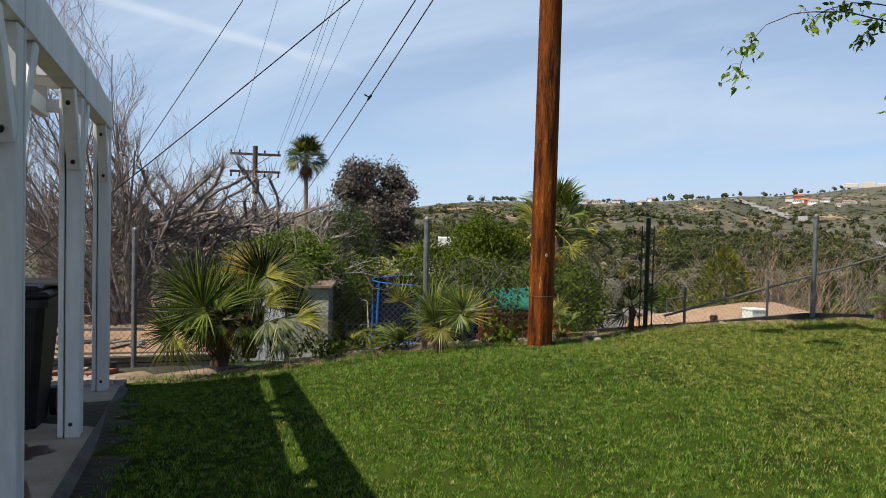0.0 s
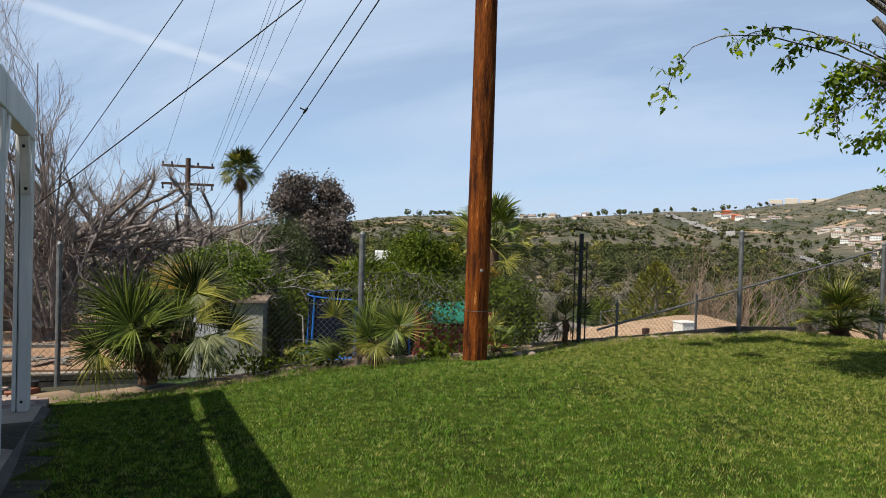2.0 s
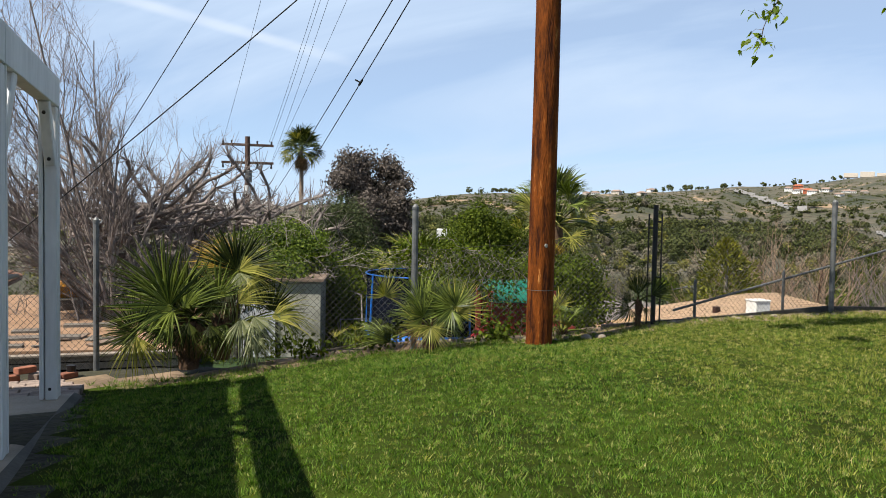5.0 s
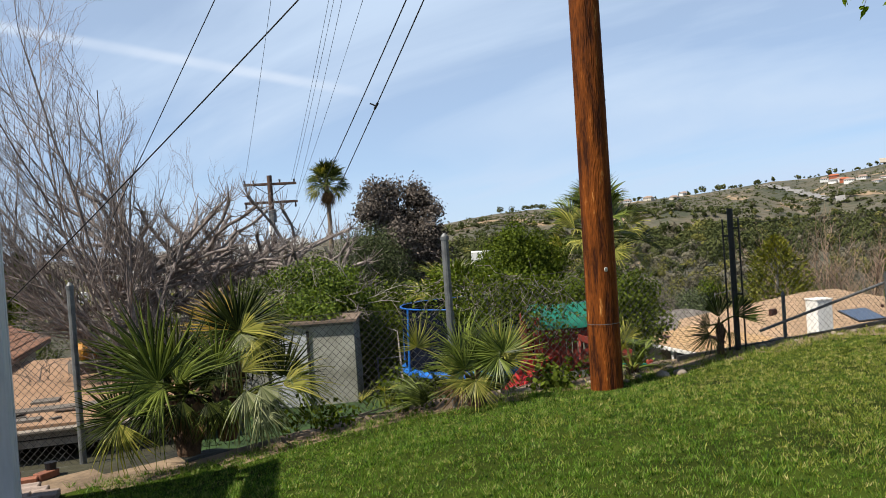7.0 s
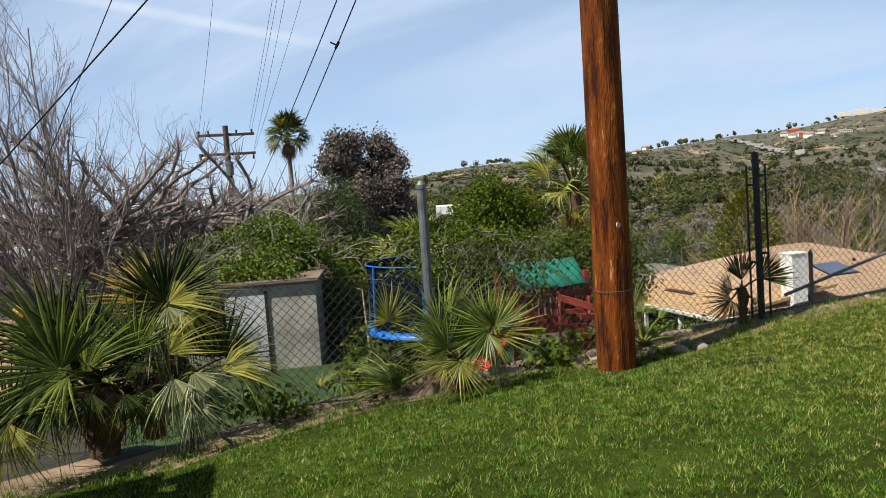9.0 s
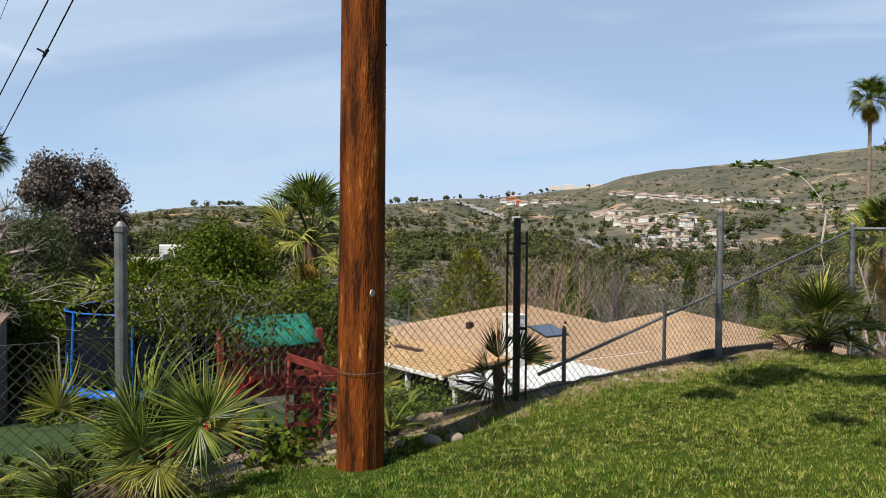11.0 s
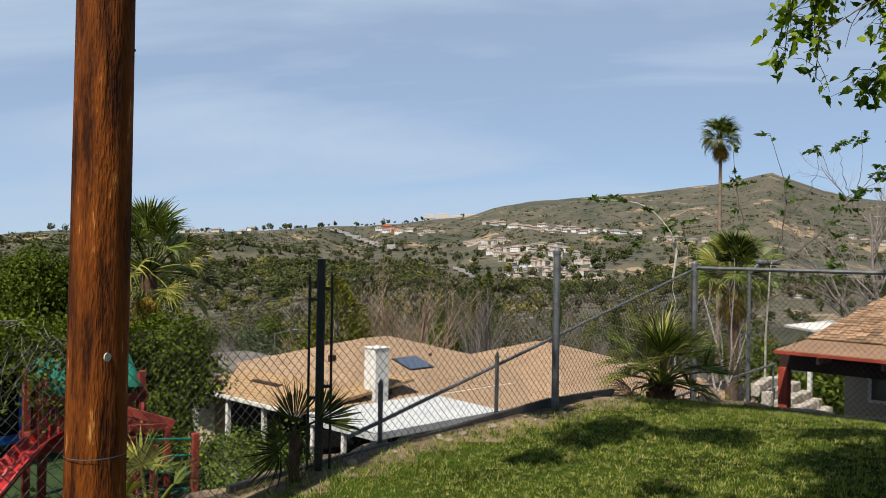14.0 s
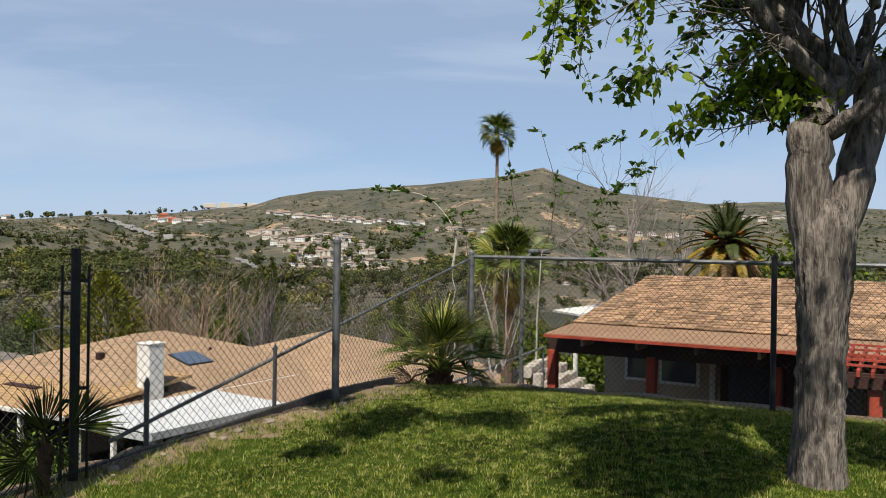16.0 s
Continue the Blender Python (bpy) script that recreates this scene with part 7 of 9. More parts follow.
def leafy_tree(name, label, category, base, z0, blobs, n, size, material, seed, trunk_r=0.15, bark=None, clump=6, aspect=1.7, shell=0.5, twigs=0):
    """Trunk and limbs reaching into the crown; a crown of leaf clumps with gaps."""
    rng = np.random.default_rng(seed)
    t_ = thing(name, label, category)
    lines = []
    bx, by = base
    cz = np.mean([b[2] for b in blobs])
    fork = np.array([bx, by, z0 + 0.35 * (cz - z0)])
    lines.append((np.array([(bx, by, z0), (bx + 0.05, by, (z0 + fork[2]) / 2), fork]), np.array([trunk_r * 1.2, trunk_r, trunk_r * 0.85])))
    for b in blobs:
        tip = np.array(b[:3]) + rng.normal(size=3) * 0.2 * np.array(b[3:6])
        mid = (fork + tip) / 2 + rng.normal(size=3) * 0.15 * np.linalg.norm(tip - fork)
        lines.append((np.array([fork, mid, tip]), np.array([trunk_r * 0.6, trunk_r * 0.35, trunk_r * 0.12])))
        for k in range(4 + twigs):
            d = rng.normal(size=3)
            d /= np.linalg.norm(d)
            e = np.array(b[:3]) + d * np.array(b[3:6]) * rng.uniform(0.8, 1.05)
            s = mid + (tip - mid) * rng.random()
            lines.append((np.array([s, (s + e) / 2 + rng.normal(size=3) * 0.1, e]), np.array([trunk_r * 0.2, trunk_r * 0.12, trunk_r * 0.04])))
    v, q = tubes(lines, 6)
    fast_ob("trunk", v, q, bark or M_BARK, t_, smooth=True)
    c, d = blob_points(rng, n // clump, blobs, shell)
    pos = np.repeat(c, clump, 0) + rng.normal(size=(len(c) * clump, 3)) * size * 1.1
    v, q = facing_leaves(pos, np.repeat(d, clump, 0) * (1, 1, 0.8) + (0, 0, 0.25), size * rng.uniform(0.6, 1.3, len(pos)), rng, 0.75, aspect)
    fast_ob("crown", v, q, material, t_)
    return t_


# bright vine over the shed
vb = [(1.1, 27.5, -0.3, 0.6, 0.6, 0.45), (1.9, 27.3, -0.45, 0.7, 0.5, 0.4), (2.6, 27.4, -0.1, 0.7, 0.7, 0.5), (3.3, 27.4, 0.05, 0.7, 0.7, 0.55), (3.9, 27.6, -0.4, 0.65, 0.7, 0.55), (4.3, 27.9, -1.1, 0.6, 0.7, 0.6), (2.0, 27.8, 0.35, 0.75, 0.7, 0.4), (2.9, 27.9, 0.6, 0.7, 0.7, 0.35), (1.2, 27.9, 0.2, 0.6, 0.7, 0.35), (0.6, 27.8, -0.55, 0.5, 0.6, 0.4), (3.7, 28.0, 0.35, 0.6, 0.6, 0.4), (4.5, 28.4, -2.0, 0.7, 0.9, 0.8), (0.6, 26.1, -0.5, 0.6, 0.5, 0.28), (1.6, 25.9, -0.5, 0.7, 0.5, 0.25), (2.7, 25.6, -0.52, 0.6, 0.5, 0.25), (2.1, 26.6, -0.25, 1.1, 0.6, 0.35)]
leafy_tree("vine_shrub", "bright green vine heaped over the garden shed", "shrub", (2.2, 28.6), -3.6, vb, 29000, 0.088, L_VINE, 71, 0.08, M_TWIG, twigs=9, aspect=1.3, shell=0.35, clump=5)
vr = np.random.default_rng(70)
bare_tree("pale dry creeper stems over the vine", [((vr.uniform(0.6, 4.4), vr.uniform(26.9, 27.5), vr.uniform(-0.7, 0.4)), (vr.uniform(-1, 1), vr.uniform(-0.6, 0.0), vr.uniform(-0.1, 0.5)), vr.uniform(0.9, 1.8), 0.016) for _ in range(22)], 69, M_TWIGP, kids=(6, 4), levels=2, spread=0.8, curl=0.2, shrink=0.5, up=0.0)
# dark tree with a grey-green skirt
dark_blobs = [(x, 44 + 0.5 * math.sin(7 * x + 3 * z), z, 0.84 * r, 1.0 * r, 0.78 * r) for x, z, r in ((8.28, 3.78, 0.71), (9.25, 3.88, 0.6), (10.44, 3.57, 0.79), (11.0, 2.74, 0.61), (7.66, 2.82, 0.68), (8.81, 2.77, 0.89), (9.99, 2.23, 0.86), (10.84, 1.54, 0.72), (9.07, 1.53, 1.0), (11.12, 0.41, 0.72), (10.04, 0.7, 1.01), (10.6, -0.51, 0.89), (8.91, 0.01, 0.94), (11.4, -0.74, 0.7), (9.59, -1.05, 0.86))]
leafy_tree("dark_tree", "tall brown-grey leafy tree with seed pods", "tree", (9.8, 44.5), -6, dark_blobs, 42000, 0.17, L_DARK, 72, 0.25, clump=14, aspect=2.0, twigs=4, shell=0.45)
leafy_tree("feathery_tree", "grey-green feathery tree in front of the dark tree", "tree", (6.8, 41), -6, [(7.2, 41.2, 1.3, 1.1, 1.2, 0.8), (6.3, 41, 0.7, 1.3, 1.3, 0.9), (7.7, 41, 0.3, 1.3, 1.4, 1.0), (5.3, 41, -0.3, 1.1, 1.2, 0.8), (6.6, 40.8, -0.7, 1.6, 1.3, 0.9), (8.4, 41, -0.9, 1.2, 1.3, 0.9), (5.0, 40.8, -1.5, 1.4, 1.2, 0.9), (7.0, 40.6, -1.9, 2.2, 1.3, 0.9)], 30000, 0.17, L_FEATH, 73, 0.15, aspect=4.5, clump=9, twigs=5, shell=0.4)
# dense green tree behind the playset, and the ivy that hangs over it
leafy_tree("green_tree", "dense dark green tree behind the play tower", "tree", (8.4, 23.6), -3.2, [(7.9, 23.8, 0.75, 0.85, 0.8, 0.8), (8.6, 23.8, 0.45, 0.75, 0.7, 0.75), (7.2, 23.6, 0.3, 0.65, 0.7, 0.65), (7.6, 23.0, -0.35, 1.1, 0.8, 0.5), (8.9, 22.8, -0.5, 0.9, 0.8, 0.6), (6.3, 22.8, -0.5, 0.7, 0.6, 0.4), (9.9, 22.7, -0.9, 0.6, 0.8, 0.8)], 50000, 0.08, L_TREE, 74, 0.12, clump=6, twigs=5, shell=0.4)
leafy_tree("hedge_bush", "dark green bush beside the play tower", "bush", (10.2, 22.6), -4, [(10.0, 22.6, -1.0, 0.75, 0.8, 1.1), (10.7, 23.2, -1.4, 0.6, 0.7, 0.9), (9.7, 21.8, -2.2, 0.7, 0.8, 0.9), (9.9, 21.0, -0.3, 0.45, 0.5, 0.5), (10.15, 20.8, -1.0, 0.4, 0.5, 0.55)], 30000, 0.09, L_TREE, 75, 0.1)
leafy_tree("shrub", "light green shrub below the fence corner", "bush", (8.6, 16.4), -3.4, [(8.6, 16.4, -2.5, 0.9, 0.8, 0.9), (10.0, 17.2, -3.0, 0.9, 0.8, 0.7), (9.4, 19.5, -2.8, 1.4, 1.0, 0.9), (10.2, 18.4, -2.6, 0.9, 0.9, 0.9), (9.8, 19.4, -2.3, 0.8, 0.6, 0.4), (10.5, 19.2, -2.5, 0.6, 0.6, 0.4)], 24000, 0.08, L_VINE, 76, 0.06, shell=0.3)
leafy_tree("shrub", "dark undergrowth behind the chain-link fence", "bush", (4.6, 24.2), -3.4, [(4.7, 24.6, -2.9, 0.8, 0.7, 0.7), (4.3, 28.2, -2.2, 0.8, 0.8, 1.1), (-0.2, 25, -3.2, 1.2, 0.8, 0.8), (5.4, 29.6, -1.6, 1.3, 1.0, 1.5), (6.2, 24.4, -2.4, 0.9, 0.7, 1.0), (7.6, 24.2, -2.2, 0.9, 0.7, 1.1)], 15000, 0.13, L_TREE, 77, 0.06)
# ivy creeping on the fence and ground near the second post
leafy_tree("ivy", "low ivy creeping along the foot of the fence", "ivy", (1.0, 10.2), -0.2, [(0.75, 10.12, -0.1, 0.25, 0.14, 0.1), (1.5, 10.15, 0.0, 0.35, 0.18, 0.16), (2.9, 9.95, 0.02, 0.3, 0.18, 0.16), (0.45, 10.2, -0.08, 0.2, 0.12, 0.1)], 1300, 0.055, L_TREE, 78, 0.015, M_TWIG, shell=0.2, aspect=1.3)
# thin ivy trailing from overhead in front of the trampoline
def hanging_ivy():
    rng = np.random.default_rng(88)
    t_ = thing("hanging_ivy", "thin ivy trails hanging before the trampoline", "ivy")
    lines, pos = [], []
    for k in range(84):
        x, y = 4.2 + 2.1 * rng.random(), 0.0
        y = 18.7 - 0.85 * (x - 4.75) + rng.uniform(-0.4, 0.4)
        z = 0.45 - 0.12 * (x - 4.9) + rng.uniform(-0.35, 0.25)
        p, d = np.array([x, y, z]), np.array([rng.normal() * 0.5, rng.normal() * 0.3, -0.7])
        pts = [p]
        for i in range(7):
            d = d + rng.normal(size=3) * 0.35
            d /= np.linalg.norm(d)
            p = p + d * rng.uniform(0.1, 0.2)
            pts.append(p)
            for j in range(5):
                pos.append(p + rng.normal(size=3) * 0.08)
        lines.append((np.array(pts), np.linspace(0.007, 0.003, 8)))
    cap = np.stack([4.2 + 2.4 * rng.random(500), np.zeros(500), 0.45 + 0.3 * rng.random(500)], -1)
    cap[:, 1] = 18.9 - 0.85 * (cap[:, 0] - 4.75) + rng.uniform(-0.5, 0.5, 500)
    cap[:, 2] -= 0.12 * (cap[:, 0] - 4.9)
    cap = cap[wob(cap[:, 0], cap[:, 2], 0.35, 2) > 0]
    v, q = tubes(lines, 4)
    fast_ob("stem", v, q, M_TWIG, t_)
    pos = np.concatenate([np.array(pos), np.repeat(cap, 3, 0) + rng.normal(size=(3 * len(cap), 3)) * 0.08])
    v, q = leaf_quads(pos, 0.075 * rng.uniform(0.6, 1.3, len(pos)), rng, 0.0, 1.4)
    fast_ob("leaves", v, q, L_TREE, t_)


hanging_ivy()


def leaf_blades(pos, size, rng, along, fine=False):
    """Drooping pointed leaves, cupped along the midrib; the fine ones with a drawn-out tip and fuller flanks."""
    n = len(pos)
    size = size[:, None]
    d = along + 0.42 * rng.normal(size=(n, 3))
    d /= np.linalg.norm(d, axis=1)[:, None]
    s = np.cross(d, rng.normal(size=(n, 3)))
    s /= np.linalg.norm(s, axis=1)[:, None] + 1e-9
    nn = np.cross(d, s)
    rim = ((0.04, 0.13), (0.22, 0.24), (0.40, 0.18), (0.50, 0.22), (0.72, 0.08)) if fine else ((0.16, 0.25), (0.5, 0.22))
    rows = [pos]
    for f_, w in (*rim, (1.0, 0.0), *((f_, -w) for f_, w in reversed(rim))):
        rows.append(pos + d * size * f_ + s * size * w + nn * size * (0.10 * abs(w) / 0.27 - 0.16 * f_ * f_))
    k = len(rows)
    return np.stack(rows, 1).reshape(-1, 3), np.arange(k * n).reshape(-1, k)


def sycamore():
    """Slender stems with long whips that carry small tufts of new leaves towards their ends."""
    rng = np.random.default_rng(83)
    t_ = thing("young_sycamore", "young pale-barked sycamore with sparse new leaves", "tree")
    lines, pale, pos, along = [], [], [], []
    # root, bend and tip of each whip, its thickness and where its leaves begin
    for a, b, c, r, f0, n in (
        ((23.6, 14.9, -4.3), (23.65, 14.95, -1.2), (23.6, 14.83, 1.6), 0.06, 2, 0),
        ((23.6, 14.83, 1.5), (23.2, 15.5, 2.9), (23.21, 15.7, 4.51), 0.024, 0.35, 9), ((23.6, 14.83, 1.5), (23.75, 14.5, 3.0), (23.6, 14.86, 4.97), 0.024, 0.4, 8),
        ((23.7, 14.6, 2.6), (24.05, 13.9, 3.6), (24.0, 13.86, 4.64), 0.015, 0.8, 4), ((23.6, 14.83, 1.5), (23.9, 13.9, 2.1), (24.52, 12.36, 4.07), 0.026, 0.5, 12),
        ((24.3, 13.1, 3.4), (24.22, 13.25, 4.0), (24.21, 13.3, 4.71), 0.012, 0.85, 4), ((24.35, 12.9, 3.55), (24.4, 12.8, 4.2), (24.37, 12.83, 4.9), 0.012, 0.85, 4), ((24.2, 13.4, 3.1), (24.4, 12.7, 3.5), (24.6, 12.1, 3.9), 0.014, 0.3, 12),
        ((22.6, 17.0, -4.5), (22.6, 17.05, -1.5), (22.5, 17.07, 1.17), 0.05, 2, 0), ((22.5, 17.07, 1.1), (22.3, 17.5, 2.8), (21.27, 19.04, 3.24), 0.045, 0.25, 14), ((22.1, 17.7, 2.3), (21.9, 17.9, 2.0), (21.5, 18.5, 2.1), 0.016, 0.3, 6),
        ((22.65, 16.8, -1.0), (22.7, 16.7, 1.2), (22.56, 16.96, 2.62), 0.025, 0.5, 9), ((23.6, 14.9, 0.5), (24.2, 13.8, 1.2), (24.4, 13.2, 2.2), 0.02, 0.4, 9)):
        a, b, c = np.array(a), np.array(b), np.array(c)
        b = 2 * b - (a + c) / 2
        u = np.linspace(0, 1, 14)[:, None]
        pts = a * (1 - u) ** 2 + b * 2 * u * (1 - u) + c * u**2 + rng.normal(size=(14, 3)) * 0.02
        (pale if r > 0.04 else lines).append((pts, np.linspace(r * 0.8, r * 0.28, 14)))
        for k in range(n):
            w = 1.0 if k == 0 else f0 + (1 - f0) * rng.random()
            i = min(12, int(w * 13))
            q0 = pts[i] + (pts[i + 1] - pts[i]) * (w * 13 - i)
            side = rng.normal(size=3) * (0.22, 0.22, 0.06)
            lines.append((np.array([q0, q0 + side * 0.6 + (0, 0, 0.03), q0 + side]), np.array([0.007, 0.006, 0.004])))
            for j in range(10):
                pos.append(q0 + side * rng.uniform(0.2, 1.1))
                along.append(side + rng.normal(size=3) * (0.2, 0.2, 0.05) + (0, 0, -0.05))
    v, q = tubes(pale, 7)
    fast_ob("trunk", v, q, M_PALE, t_, smooth=True)
    v, q = tubes(lines, 5)
    fast_ob("whip", v, q, M_WHIP, t_, smooth=True, label="thin brown whips")
    along = np.array(along)
    along /= np.linalg.norm(along, axis=1)[:, None]
    v, q = leaf_blades(np.array(pos), 0.17 * rng.uniform(0.6, 1.2, len(pos)), rng, along, True)
    fast_ob("leaves", v, q, L_SYC, t_, sides=12)


sycamore()
bare_tree("pale-barked leafless sapling beyond the lawn's corner", [((16.2, 12.4, -2.6), (0.0, 0.0, 1), 2.2, 0.05), ((16.2, 12.4, -0.7), (-0.32, 0.26, 1), 1.7, 0.032), ((16.2, 12.4, -0.65), (0.1, -0.08, 1), 1.9, 0.028), ((16.2, 12.4, -0.75), (0.36, -0.28, 1), 1.0, 0.025)], 91, M_TWIGP, kids=(3, 2), levels=2, spread=0.42, curl=0.07, shrink=0.35)


M_MBARK = mat("furrowed_grey_bark", (0.29, 0.245, 0.20), (0.075, 0.06, 0.05), rough=0.95, scale=30, fine=90, bump=1.0, stretch=(1, 1, 0.2), dist=0.03)


def mulberry():
    """The shade tree on the lawn: a deeply furrowed trunk forking low, pruned arms, leafy drooping sprays."""
    rng = np.random.default_rng(91)
    t_ = thing("mulberry_tree", "mature mulberry tree with furrowed grey bark and fresh leaves", "tree")
    tx, ty = 7.25, 5.88
    seg, rings = 72, 46
    an = np.arange(seg) * 2 * np.pi / seg
    h = np.linspace(0, 1, rings)
    r0 = 0.155 + 0.06 * np.exp(-h * 9) + 0.035 * np.clip(h - 0.6, 0, 1) / 0.4
    r0 = r0 * (1 - 0.55 * np.clip((h - 0.86) / 0.14, 0, 1) ** 2)
    fur = 0.006 * np.sin(23 * an[None] + 1.2 * np.sin(5 * h[:, None]) + 4 * h[:, None]) + 0.005 * np.sin(37 * an[None] - 6 * h[:, None] + np.sin(11 * h[:, None])) + 0.02 * np.sin(2 * an[None] + 3 * h[:, None]) + 0.006 * rng.normal(size=(rings, seg))
    rad = r0[:, None] + fur
    zz = -0.05 + 1.98 * h
    v = np.stack([tx + 0.05 * np.sin(3 * h)[:, None] + rad * np.cos(an), ty - 0.04 * h[:, None] + rad * np.sin(an), np.broadcast_to(zz[:, None], rad.shape)], -1).reshape(-1, 3)
    i, j = np.meshgrid(np.arange(rings - 1), np.arange(seg), indexing="ij")
    q = np.stack([i * seg + j, i * seg + (j + 1) % seg, (i + 1) * seg + (j + 1) % seg, (i + 1) * seg + j], -1).reshape(-1, 4)
    fast_ob("trunk", v, q, M_MBARK, t_, smooth=True)
    arms, tips = [], []
    # two stems from the fork, knuckled by old pruning, and the limbs that rise from the knuckles
    limbs = (
        (((7.27, 5.87, 1.3), (7.25, 5.92, 1.72), (7.23, 5.94, 2.1), (7.24, 5.93, 2.35), (7.34, 5.86, 2.62)), (0.05, 0.135, 0.13, 0.135, 0.10)),
        (((7.28, 5.84, 1.3), (7.33, 5.79, 1.7), (7.42, 5.71, 2.0), (7.47, 5.65, 2.33), (7.58, 5.56, 2.75)), (0.05, 0.125, 0.115, 0.11, 0.12)),
        (((7.28, 5.9, 2.5), (7.40, 5.76, 2.68), (7.51, 5.65, 2.80)), (0.10, 0.09, 0.10)),
        (((7.30, 5.83, 2.60), (7.05, 6.06, 2.87), (6.8, 6.28, 3.2), (6.4, 6.6, 3.9)), (0.065, 0.052, 0.046, 0.035)),
        (((7.39, 5.76, 2.70), (7.31, 6.0, 2.99), (7.28, 6.25, 3.27), (7.2, 6.7, 4.0)), (0.075, 0.06, 0.052, 0.04)),
        (((7.42, 5.71, 2.72), (7.44, 5.78, 3.03), (7.5, 5.88, 3.27), (7.6, 6.1, 4.1)), (0.055, 0.042, 0.038, 0.03)),
        (((7.50, 5.66, 2.72), (7.64, 5.64, 3.06), (7.77, 5.6, 3.31), (8.1, 5.6, 4.1)), (0.055, 0.04, 0.036, 0.03)),
        (((7.25, 5.84, 2.34), (7.16, 5.66, 2.44), (7.14, 5.5, 2.58), (7.1, 5.1, 2.95)), (0.06, 0.055, 0.05, 0.04)),
        (((7.55, 5.58, 2.6), (7.8, 5.5, 2.95), (8.1, 5.5, 3.3)), (0.06, 0.05, 0.04)))
    for pts, rad in limbs:
        pts, rad = np.array(pts), np.array(rad)
        u, w = np.linspace(0, 1, len(pts)), np.linspace(0, 1, 14)
        fine = np.stack([np.interp(w, u, pts[:, k]) for k in range(3)], -1)
        fine[1:-1] = (fine[:-2] + 2 * fine[1:-1] + fine[2:]) / 4 + rng.normal(size=(12, 3)) * 0.008
        arms.append((fine, np.interp(w, u, rad) * (1 + 0.025 * rng.normal(size=14)), 2))
    for k in range(15):
        a = np.array((7.36, 5.8, 2.66)) + rng.normal(size=3) * (0.12, 0.12, 0.06)
        l2, _ = grow(a, (rng.uniform(-0.6, 0.4), rng.uniform(-0.5, 0.6), 1.0), rng.uniform(0.9, 1.7), 0.016, 2, rng, (7, 4), 0.6, 0.08, 0.4, 0.02, 8, 0.15, 0.2)
        arms += l2
    for k in range(26):
        u = rng.random()
        a = np.array((7.1, 6.0, 2.85)) * (1 - u) + np.array((6.7, 6.5, 3.4)) * u + rng.normal(size=3) * 0.08
        l2, _ = grow(a, (rng.uniform(-0.9, 0.1), rng.uniform(-0.1, 0.7), rng.uniform(-0.4, 0.6)), rng.uniform(0.3, 0.8), 0.007, 1, rng, 4, 0.7, 0.12, 0.4, 0.0, 7, 0.1, 0.2)
        arms += l2
    # slender whips that arch out and hang, with leaves along part of their length:
    # start, top of the bow, tip, first leafy share, leaves
    whips = (
        ((6.9, 6.4, 3.15), (5.0, 7.0, 3.65), (3.95, 6.82, 2.85), 0.8, 20), ((6.9, 6.5, 3.3), (5.6, 6.9, 3.75), (4.85, 6.95, 3.45), 0.55, 26), ((6.9, 6.4, 3.2), (6.0, 6.8, 3.7), (5.45, 6.9, 3.3), 0.3, 46),
        ((7.57, 6.35, 3.09), (6.7, 7.1, 3.5), (6.50, 7.36, 2.62), 0.25, 87), ((7.45, 6.3, 3.15), (6.6, 7.0, 3.45), (6.66, 7.22, 2.55), 0.3, 79), ((7.4, 6.35, 3.2), (6.9, 6.9, 3.5), (6.56, 7.25, 2.95), 0.2, 87), ((7.5, 6.3, 3.3), (7.0, 6.7, 3.5), (6.85, 6.95, 2.95), 0.1, 87),
        ((7.36, 6.31, 2.50), (6.95, 6.7, 2.75), (6.64, 6.95, 2.42), 0.6, 45), ((7.5, 6.1, 2.40), (7.2, 6.5, 2.55), (7.0, 6.72, 2.16), 0.35, 41), ((7.5, 6.05, 2.55), (7.15, 6.4, 2.6), (7.05, 6.5, 2.3), 0.2, 49),
        ((7.45, 6.0, 2.6), (7.25, 6.2, 2.75), (7.2, 6.3, 2.45), 0.0, 114), ((7.5, 5.95, 2.55), (7.3, 6.1, 2.65), (7.28, 6.2, 2.32), 0.0, 114), ((7.45, 5.9, 2.6), (7.3, 5.95, 2.7), (7.25, 6.0, 2.3), 0.0, 114), ((7.5, 6.1, 2.8), (7.35, 6.3, 3.0), (7.2, 6.45, 2.7), 0.1, 76),
        ((7.6, 6.2, 2.9), (7.4, 6.5, 3.3), (7.1, 6.7, 2.9), 0.3, 57), ((7.7, 5.7, 2.7), (7.75, 5.5, 2.9), (7.6, 5.4, 2.5), 0.3, 49), ((7.6, 6.4, 3.2), (7.1, 6.7, 3.6), (6.8, 7.0, 3.2), 0.2, 57))
    leaves = []
    for a, b, c, f0, n in whips:
        n = int(0.9 * n)
        a, b, c = np.array(a), np.array(b), np.array(c)
        c[2] += 0.17 * (c[2] < 2.7)
        b = 2 * b - (a + c) / 2
        u = np.linspace(0, 1, 16)[:, None]
        pts = a * (1 - u) ** 2 + b * 2 * u * (1 - u) + c * u**2 + rng.normal(size=(16, 3)) * 0.012
        arms.append((pts, np.linspace(0.012, 0.0028, 16), 0))
